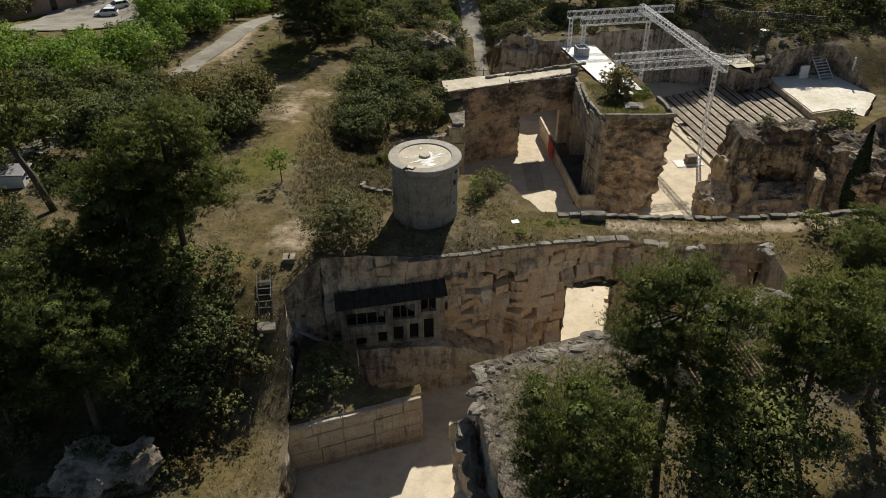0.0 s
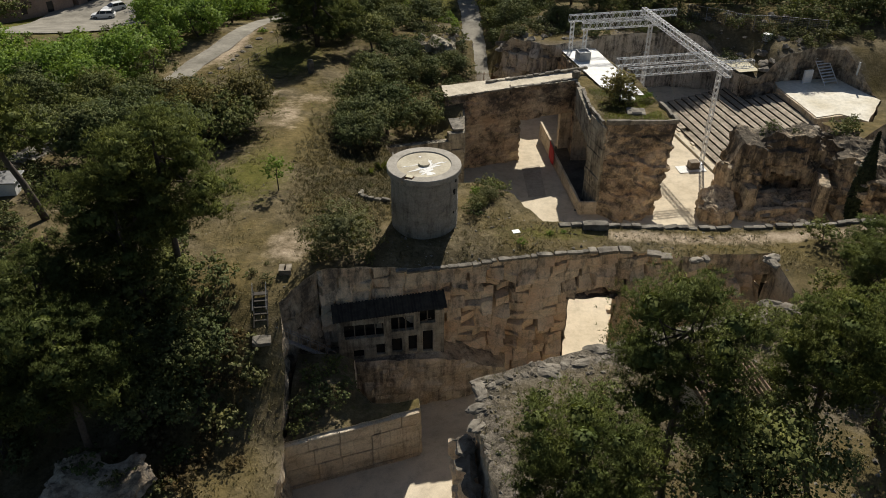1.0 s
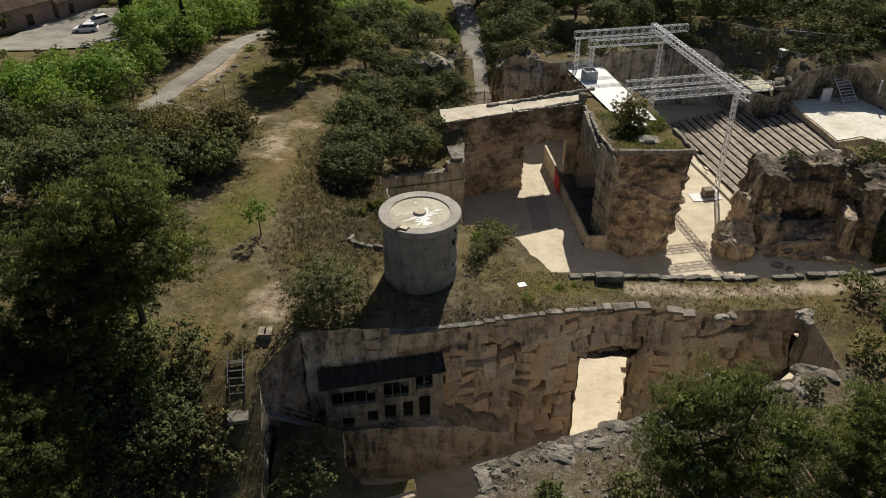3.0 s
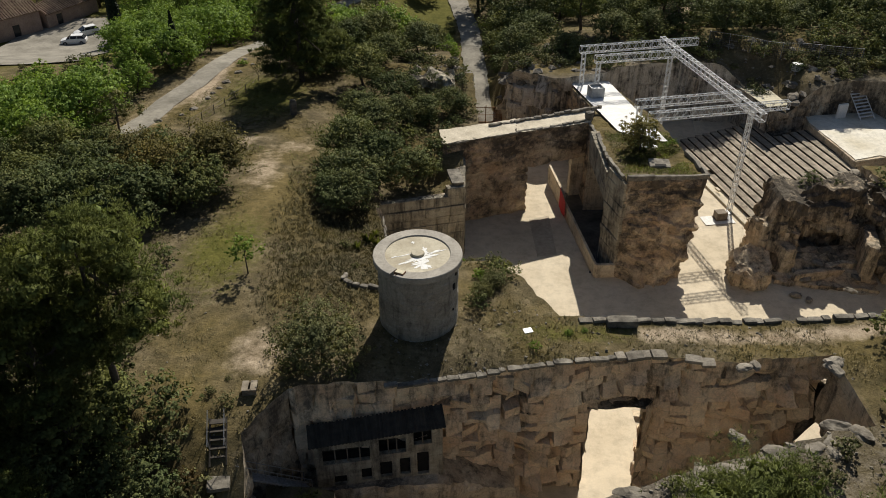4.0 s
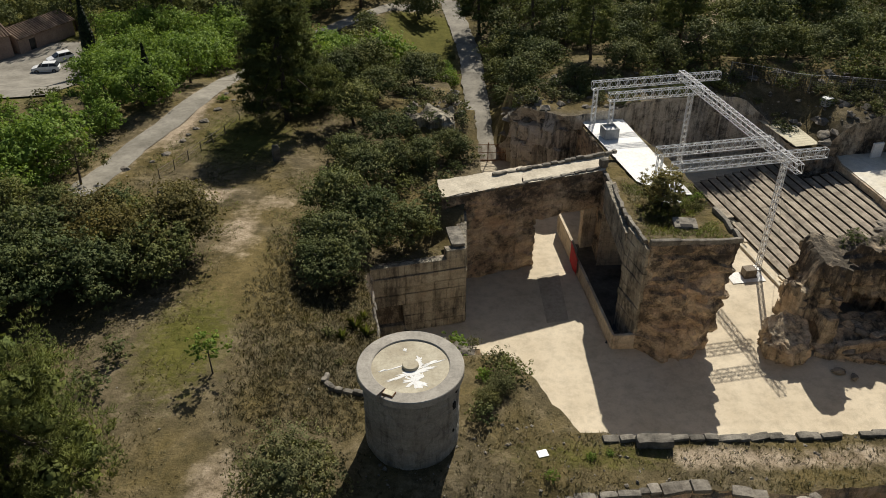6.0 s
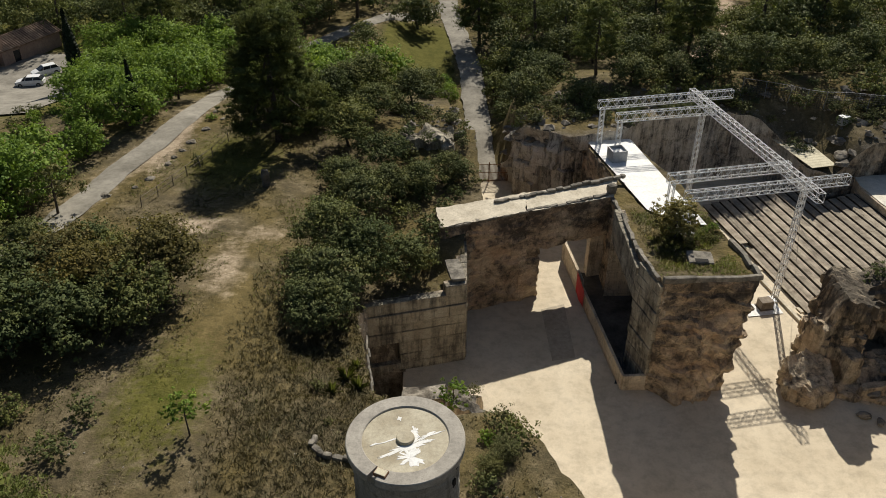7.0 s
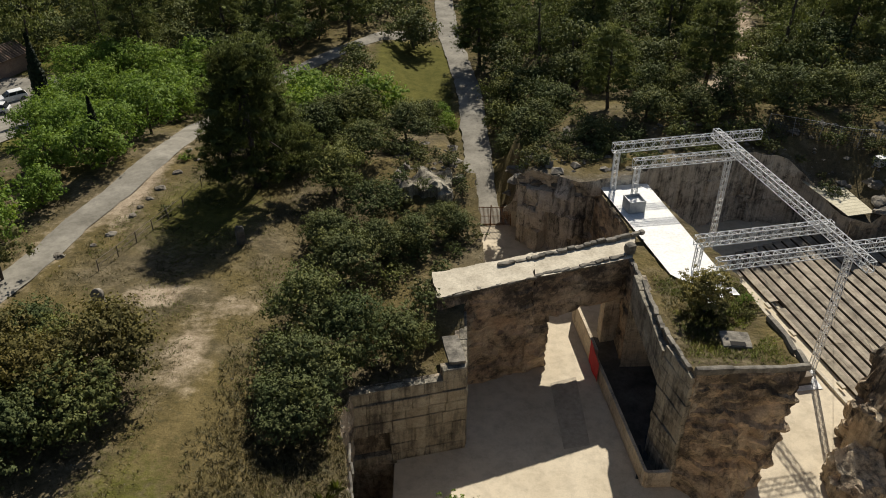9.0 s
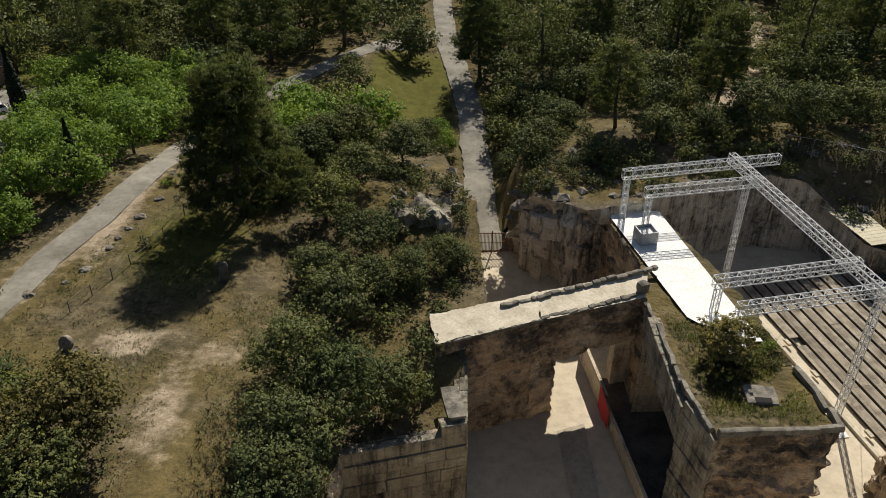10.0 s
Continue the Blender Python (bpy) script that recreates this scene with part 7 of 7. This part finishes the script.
kerb = thing("stage_kerb", "low pale kerb in front of the bleachers", "kerb", (29.33, 109.62, 0.0), kind="structure", turn=-90 + 12.3)
part("kerb", rough_box("kerb", 22.6, 0.35, 0.28, PALE_PATH, 0.02, 3, 12), kerb, m=pose(11.5, 0.1, 0))
for x, y in ((9.0, 0.75), (13.2, 0.7), (3.8, 0.7), (20.3, 0.75)):
    o = thing("stone_block", "loose pale block on the kerb of the bleachers", "stone block", group="loose blocks")
    o.matrix_basis = bl.matrix_basis @ pose(x, y, 0.28, 0, 0, 3)
    part("block", rough_box("block", 0.8, 0.35, 0.22, PALE_PATH, 0.02, int(x)), o)

# boarded deck on the rock beside the theatre
deck = thing("board_deck", "small deck of pale yellowish boards on the rock", "deck", (41.9, 109.1, 5.45), turn=102.5)
for i in range(14):
    part("board", box("board", 0.56 * i, 0.56 * i + 0.545, -2.9 - 0.03 * i, 0.2 + 0.02 * i, 0.0, 0.07, RUSH, 0.008), deck)

# platform in the east: stair, cabinet, white panel
stair("platform_stair", (53.2, 112.2, 6.75), 18, 10, 0.32, 0.33, 2.2, WHITE_PAINT, "white open stair up from the platform", False)
cab = thing("white_cabinet", "white metal cabinet on the rocks", "cabinet", (47.1, 115.4, gz(47.1, 115.4)), turn=20)
part("body", box("body", -0.5, 0.5, -0.4, 0.4, 0, 1.0, GREY_PAINT, 0.03), cab)
part("lid", box("lid", -0.55, 0.55, -0.45, 0.45, 1.0, 1.06, WHITE_PAINT, 0.02), cab)
pn = thing("white_board", "white upright board leaning by the stair", "panel", (52.0, 110.2, 3.5), turn=15)
part("board", box("board", -0.7, 0.7, -0.15, 0.15, 0, 1.9, WHITE_PAINT, 0.02), pn)
pw = thing("white_post", "slim white post on the bank", "post", (58.2, 108.9, gz(58.2, 108.9) - 1.0))
part("post", box("post", -0.1, 0.1, -0.1, 0.1, 0, 1.9, WHITE_PAINT, 0.01), pw)

# net fence on the slope, iron gate, wire fence by the road
def fence(name, line, height, gap, post_r, material, label, rails=(0.95,), sag=0.0, net=None):
    ob = thing(name, label, "fence")
    posts = []
    for (x0, y0), (x1, y1) in zip(line, line[1:]):
        n = max(1, round(math.hypot(x1 - x0, y1 - y0) / gap))
        posts += [(x0 + (x1 - x0) * i / n, y0 + (y1 - y0) * i / n) for i in range(n)]
    posts.append(line[-1])
    pm = tubes("post", [([(0, 0, -0.3), (0, 0, height)], post_r)], material, 5)
    for x, y in posts:
        part("post", pm, ob, m=pose(x, y, gz(x, y), RNG.normal(0, 2), RNG.normal(0, 2)))
    for (x0, y0), (x1, y1) in zip(posts, posts[1:]):
        for r in rails:
            part("rail", tubes("rail", [([(x0, y0, gz(x0, y0) + height * r), (x1, y1, gz(x1, y1) + height * r)], post_r * 0.55)], material, 4), ob)
        if net:
            za, zb = gz(x0, y0), gz(x1, y1)
            wires = [([(x0, y0, za + height * q / 8), (x1, y1, zb + height * q / 8)], 0.02) for q in range(9)]
            wires += [([(x0 + (x1 - x0) * q / 8, y0 + (y1 - y0) * q / 8, za + (zb - za) * q / 8), (x0 + (x1 - x0) * q / 8, y0 + (y1 - y0) * q / 8, za + (zb - za) * q / 8 + height)], 0.02) for q in range(9)]
            part("net", tubes("net", wires, net, 3), ob)
    return ob


fence("net_fence", [(36.5, 120.5), (42, 119.6), (48, 118.2), (56, 116.5)], 2.2, 2.4, 0.05, STEEL, "dark net fence along the rocky slope", (0.98,), net=NET)
fence("wire_fence", [(-27.2, 93.5), (-25.7, 98.3), (-23.4, 104.7), (-22.6, 108.5), (-21.5, 113)], 1.1, 2.6, 0.045, WOOD, "old post and rail fence in the grass", (0.95, 0.5))
gate = thing("iron_gate", "tall barred iron gate across the lane", "gate", (4.0, 116.3, 0.05))
bar = tubes("bar", [([(0, 0, 0), (0, 0, 2.4)], 0.028)], RUST, 5)
for i in range(31):
    part("bar", bar, gate, m=pose(0.08 + i * 0.143, 0, 0))
for z in (0.15, 1.2, 2.3):
    part("rail", tubes("rail", [([(0, 0, z), (4.45, 0, z)], 0.04)], RUST, 5), gate)
for x in (0.0, 2.2, 4.45):
    part("post", tubes("post", [([(x, 0, -0.05), (x, 0, 2.6)], 0.07)], RUST, 6), gate)

# ---- stones standing about ----
men = thing("standing_stone", "pale upright standing stone in the grass", "standing stone", (-16.6, 98.0, gz(-16.6, 98) - 0.1), turn=20)
part("stone", rough_box("stone", 0.72, 0.45, 1.9, RUBBLE, 0.1, 4, 4), men)
mill = thing("millstone", "round stone wheel set upright on a rough block", "millstone", (-25.1, 88.2, gz(-25.1, 88.2) - 0.1), turn=-25)
part("block", rough_box("block", 1.5, 0.9, 0.7, RUBBLE, 0.12, 5, 3), mill)
part("wheel", lathe("wheel", [(0.1, -0.2), (0.5, -0.2), (0.56, -0.12), (0.56, 0.12), (0.5, 0.2), (0.1, 0.2), (0.08, 0.1)], RUBBLE, 24), mill, "round stone wheel", pose(0, 0, 1.1, 62, 0, 0))
tb = thing("picnic_bench", "small pale wooden bench table on the grass", "bench", (-11.6, 49.9, gz(-11.6, 49.9)), turn=4)
for x in (-0.26, 0.26):
    part("plank", box("plank", x - 0.2, x + 0.2, -0.45, 0.45, 0.42, 0.47, PLANK, 0.01), tb)
for y in (-0.35, 0.35):
    part("leg", box("leg", -0.42, 0.42, y - 0.05, y + 0.05, 0, 0.42, WOOD, 0.01), tb)
sg = thing("white_sign", "small white board lying in the grass", "board", (5.9, 55.7, gz(5.9, 55.7) + 0.02), turn=15)
part("board", box("board", -0.3, 0.3, -0.25, 0.25, 0, 0.04, WHITE_PAINT, 0.005), sg)
ROCKS = [boulder_mesh("rock", 1, 0.8, 0.6, RUBBLE, i) for i in range(6)]
for i, (x, y, s) in enumerate(((-28.6, 108.4, 0.6), (-30.4, 99.6, 0.55), (-29.6, 103.0, 0.45), (-29.4, 104.6, 0.35), (-27.8, 111.5, 0.5), (-26.6, 114.5, 0.35), (-33.4, 95.8, 0.6), (-29.0, 106.2, 0.4), (-31.2, 97.6, 0.3), (-26.2, 117.5, 0.4))):
    x = x + 2.0 if float(near_line(x, y, ROAD_WEST)) < 2.4 else x
    r = thing("road_stone", "grey boulder on the verge of the gravel road", "boulder", (x, y, gz(x, y)), "stones along the road", turn=i * 50)
    o = part("rock", ROCKS[i % 6], r)
    o.scale = (s, s, s * 0.8)
rng_e = np.random.default_rng(77)
for x0, y0 in densify([(2.5, 35.5), (2.5, 38.2), (2.6, 40.4), (4.8, 41.5), (9.6, 43.2), (16.2, 45.6), (23, 47.6)], 0.62, False):
    x, y, k = x0 + rng_e.normal(0.1, 0.3), y0 + rng_e.normal(-0.35, 0.35), 0.22 + 0.6 * rng_e.random() ** 2
    r = thing("edge_rock", "broken grey limestone rock on the terrace edge", "rock", (x, y, gz(x, y) - 0.1 * k), "rocks of the terrace edge", turn=rng_e.uniform(0, 360))
    part("rock", ROCKS[int(rng_e.integers(6))], r).scale = (k * 1.3, k, k * 0.7)
LOOSE = [(2.9, 40.6, 10.7, 0.7), (1.5, 37.4, 8.2, 0.8), (24.6, 48.9, 10.6, 0.9), (23.5, 47.6, 10.7, 0.7), (25.7, 48.2, 10.8, 0.8), (26.2, 54.0, 11.5, 0.7), (26.0, 53.3, 11.5, 0.55), (0.9, 115.2, 6.4, 1.3), (-0.6, 116.0, 6.3, 1.2), (2.6, 114.4, 5.8, 1.3), (1.5, 112.6, 6.8, 1.0), (3.2, 118.5, 4.4, 1.2), (8.9, 114.2, 7.0, 1.0), (10.5, 113.4, 7.2, 1.0), (9.2, 116.6, 6.8, 1.2), (12.5, 112, 7.8, 0.8), (46.6, 113.2, 6.6, 1.0)]
LOOSE += [(45.8, 111.2, 6.0, 1.0), (49, 113.4, 7.0, 0.9), (45.4, 109.9, 5.6, 0.8), (47.2, 97.0, 2.2, 0.7), (46.6, 96.0, 2.2, 0.6), (48.4, 96.6, 2.6, 0.8), (38, 73.6, 2.8, 0.5), (36.3, 78.6, 0.7, 0.7), (38.0, 80.4, 1.2, 0.6), (39.4, 82.2, 1.5, 0.7), (41.2, 78.4, 0.8, 0.5), (34.6, 76.4, 0.2, 0.5), (35.6, 75.6, 0.2, 0.4), (7.4, 58.3, 11.6, 0.6), (6.9, 59.7, 11.3, 0.5), (18.2, 48.2, 10.6, 0.6), (19.8, 53.0, 12.0, 0.5), (20.6, 53.2, 12.0, 0.4), (9.4, 121, 4.4, 1.0)]
for i, (x, y, z, s) in enumerate(LOOSE):
    r = thing("loose_rock", "broken pale limestone rock at the quarry edge", "rock", (x, y, z), "loose rocks", turn=i * 77)
    o = part("rock", ROCKS[(i * 5) % 6], r)
    o.scale = (s * 1.2, s, s * 0.8)


# ---- house, huts and cars in the distance ----
def tile_roof(parent, x0, x1, y0, y1, z_low, z_high, name="roof", step=0.45):
    """One slope of clay tiles: a board with rounded tile rows on it, low at y0."""
    sl_ = math.hypot(y1 - y0, z_high - z_low)
    r = part(name, box(name, x0, x1, 0, sl_, -0.08, 0.0, TILE), parent, "clay tiles", pose(0, y0, z_low, math.degrees(math.atan2(z_high - z_low, y1 - y0)), 0, 0))
    n = round((x1 - x0) / step)
    me = tubes("tile", [([(0, -0.05, 0.0), (0, sl_, 0.0)], 0.13)], TILE, 6)
    for i in range(n):
        part("tile", me, r, m=pose(x0 + (i + 0.5) * (x1 - x0) / n, 0, 0.02))
    return r


def cottage(name, at, turn, lx, ly, h, ridge, label, windows=()):
    ob = thing(name, label, "house", at, turn=turn)
    w = part("wall", wall_with_openings(lx, -1.0, h, 0, 0.3, windows, RENDER), ob, "pink render")
    for x0, x1, y0, y1 in ((0, 0.3, 0.3, ly), (lx - 0.3, lx, 0.3, ly), (0.3, lx - 0.3, ly - 0.3, ly)):
        part("wall", box("wall", x0, x1, y0, y1, -1.0, h + (0 if y0 > 0.5 else 0), RENDER), ob)
    for a, b, z0, z1 in windows:
        part("window", box("window", a + 0.02, b - 0.02, 0.15, 0.22, z0 + 0.02, z1 - 0.02, GLASS, 0.01), w, "dark window pane")
    for x in (0.0, lx - 0.3):
        part("gable", mesh_of("gable", [(x, 0.3, h), (x, ly, h), (x, ly / 2, ridge), (x + 0.3, 0.3, h), (x + 0.3, ly, h), (x + 0.3, ly / 2, ridge)], [(0, 1, 2), (3, 5, 4), (0, 3, 4, 1), (1, 4, 5, 2), (2, 5, 3, 0)], RENDER), ob)
    tile_roof(ob, -0.3, lx + 0.3, -0.4, ly / 2, h - 0.15, ridge)
    back = tile_roof(ob, -lx - 0.3, 0.3, -ly - 0.4, -ly / 2, h - 0.15, ridge)
    back.matrix_basis = pose(0, 0, 0, 0, 0, 180) @ back.matrix_basis
    return ob


cottage("farmhouse", (-75.2, 136.2, gz(-68, 144)), 52, 13.5, 7, 3.7, 5.6, "low pink farmhouse with a clay tile roof", ((8.6, 9.8, 0.0, 2.1), (4, 5, 0.9, 2.0)))
cottage("barn", (-66.2, 147.6, gz(-64, 150)), 64, 11, 5, 2.7, 3.9, "long pink barn with a clay tile roof", ((2, 3.2, 0.0, 2.0),))
cottage("cottage", (-86, 196, gz(-80, 198)), 10, 11, 7, 4.6, 6.8, "pink house with a clay tile roof in the trees", ((3, 4, 1.2, 2.6), (7, 8, 1.2, 2.6)))
shed = thing("tile_shed", "small shed roofed with pinkish tiles among pines", "shed", (16.0, 36.6, 10.9), turn=20)
for x0, x1, y0, y1 in ((0, 0.2, 0, 2.6), (4.2, 4.4, 0, 2.6), (0.2, 4.2, 2.4, 2.6), (0.2, 4.2, 0.0, 0.2)):
    part("wall", box("wall", x0, x1, y0, y1, -0.2, 1.7, LIME_CUT), shed)
tile_roof(shed, -0.2, 4.6, -0.3, 2.9, 1.75, 2.5, step=0.3)


def car(name, at, turn, label):
    """A small white hatchback: lofted body, dark glasshouse, wheels with rims, lamps."""
    ob = thing(name, label, "car", at, turn=turn)
    secs = [(-2.0, 0.42, 0.78, 0.72), (-1.9, 0.3, 0.92, 0.8), (-1.2, 0.24, 0.98, 0.85), (0.0, 0.22, 0.98, 0.86), (0.9, 0.22, 0.96, 0.85), (1.6, 0.26, 0.82, 0.82), (1.98, 0.34, 0.7, 0.7)]
    vs = []
    for x, z0, z1, w in secs:
        vs += [(x, -w + 0.05, z0), (x, -w, (z0 + z1) / 2), (x, -w + 0.08, z1), (x, w - 0.08, z1), (x, w, (z0 + z1) / 2), (x, w - 0.05, z0)]
    fs = [(i * 6 + k, i * 6 + (k + 1) % 6, (i + 1) * 6 + (k + 1) % 6, (i + 1) * 6 + k) for i in range(len(secs) - 1) for k in range(6)]
    fs += [tuple(range(6))[::-1], tuple(range((len(secs) - 1) * 6, len(secs) * 6))]
    bd = part("body", mesh_of("body", vs, fs, WHITE_PAINT), ob, "white paint")
    part("glasshouse", mesh_of("glasshouse", [(-1.85, -0.72, 0.95), (-1.85, 0.72, 0.95), (1.05, 0.74, 0.95), (1.05, -0.74, 0.95), (-1.45, -0.56, 1.38), (-1.45, 0.56, 1.38), (0.25, 0.58, 1.4), (0.25, -0.58, 1.4)], [(0, 1, 5, 4), (1, 2, 6, 5), (2, 3, 7, 6), (3, 0, 4, 7)], GLASS), bd, "dark windows")
    part("roof", box("roof", -1.5, 0.3, -0.6, 0.6, 1.38, 1.45, WHITE_PAINT, 0.03), bd)
    for y in (-0.66, 0.66):
        for x in (-0.75, 0.3):
            part("pillar", tubes("pillar", [([(x + 0.2, y * 1.1, 0.95), (x, y * 0.88, 1.4)], 0.035)], WHITE_PAINT), bd)
        part("headlight", box("headlight", 1.8, 1.93, y - 0.16, y + 0.1, 0.55, 0.7, GLASS, 0.02), ob)
        for x in (-1.25, 1.25):
            wh = part("wheel", lathe("wheel", [(0.18, -0.1), (0.31, -0.1), (0.31, 0.1), (0.18, 0.1)], RUBBER, 18), ob, "black tyre", pose(x, y * 1.15, 0.31, 90, 0, 0))
            part("rim", lathe("rim", [(0.04, -0.08), (0.19, -0.08), (0.19, 0.08), (0.04, 0.08)], STEEL, 12), wh, "steel rim")
    return ob


car("hatchback", (-59.1, 140.2, gz(-59.1, 140.2) + 0.05), 189, "small white hatchback on the earth car park")
car("hatchback", (-58.8, 144.8, gz(-58.8, 144.8) + 0.05), 220, "white car behind another on the car park")
lot = thing("hut", "low white hut under the pines", "hut", (-38.5, 62.3, gz(-38.5, 62.3)), turn=4)
part("wall", box("wall", -1.6, 1.8, -1, 1, 0, 1.3, WHITE_PAINT, 0.03), lot)
part("roof", box("roof", -1.8, 2.0, -1.2, 1.2, 1.3, 1.42, STEEL, 0.02), lot)
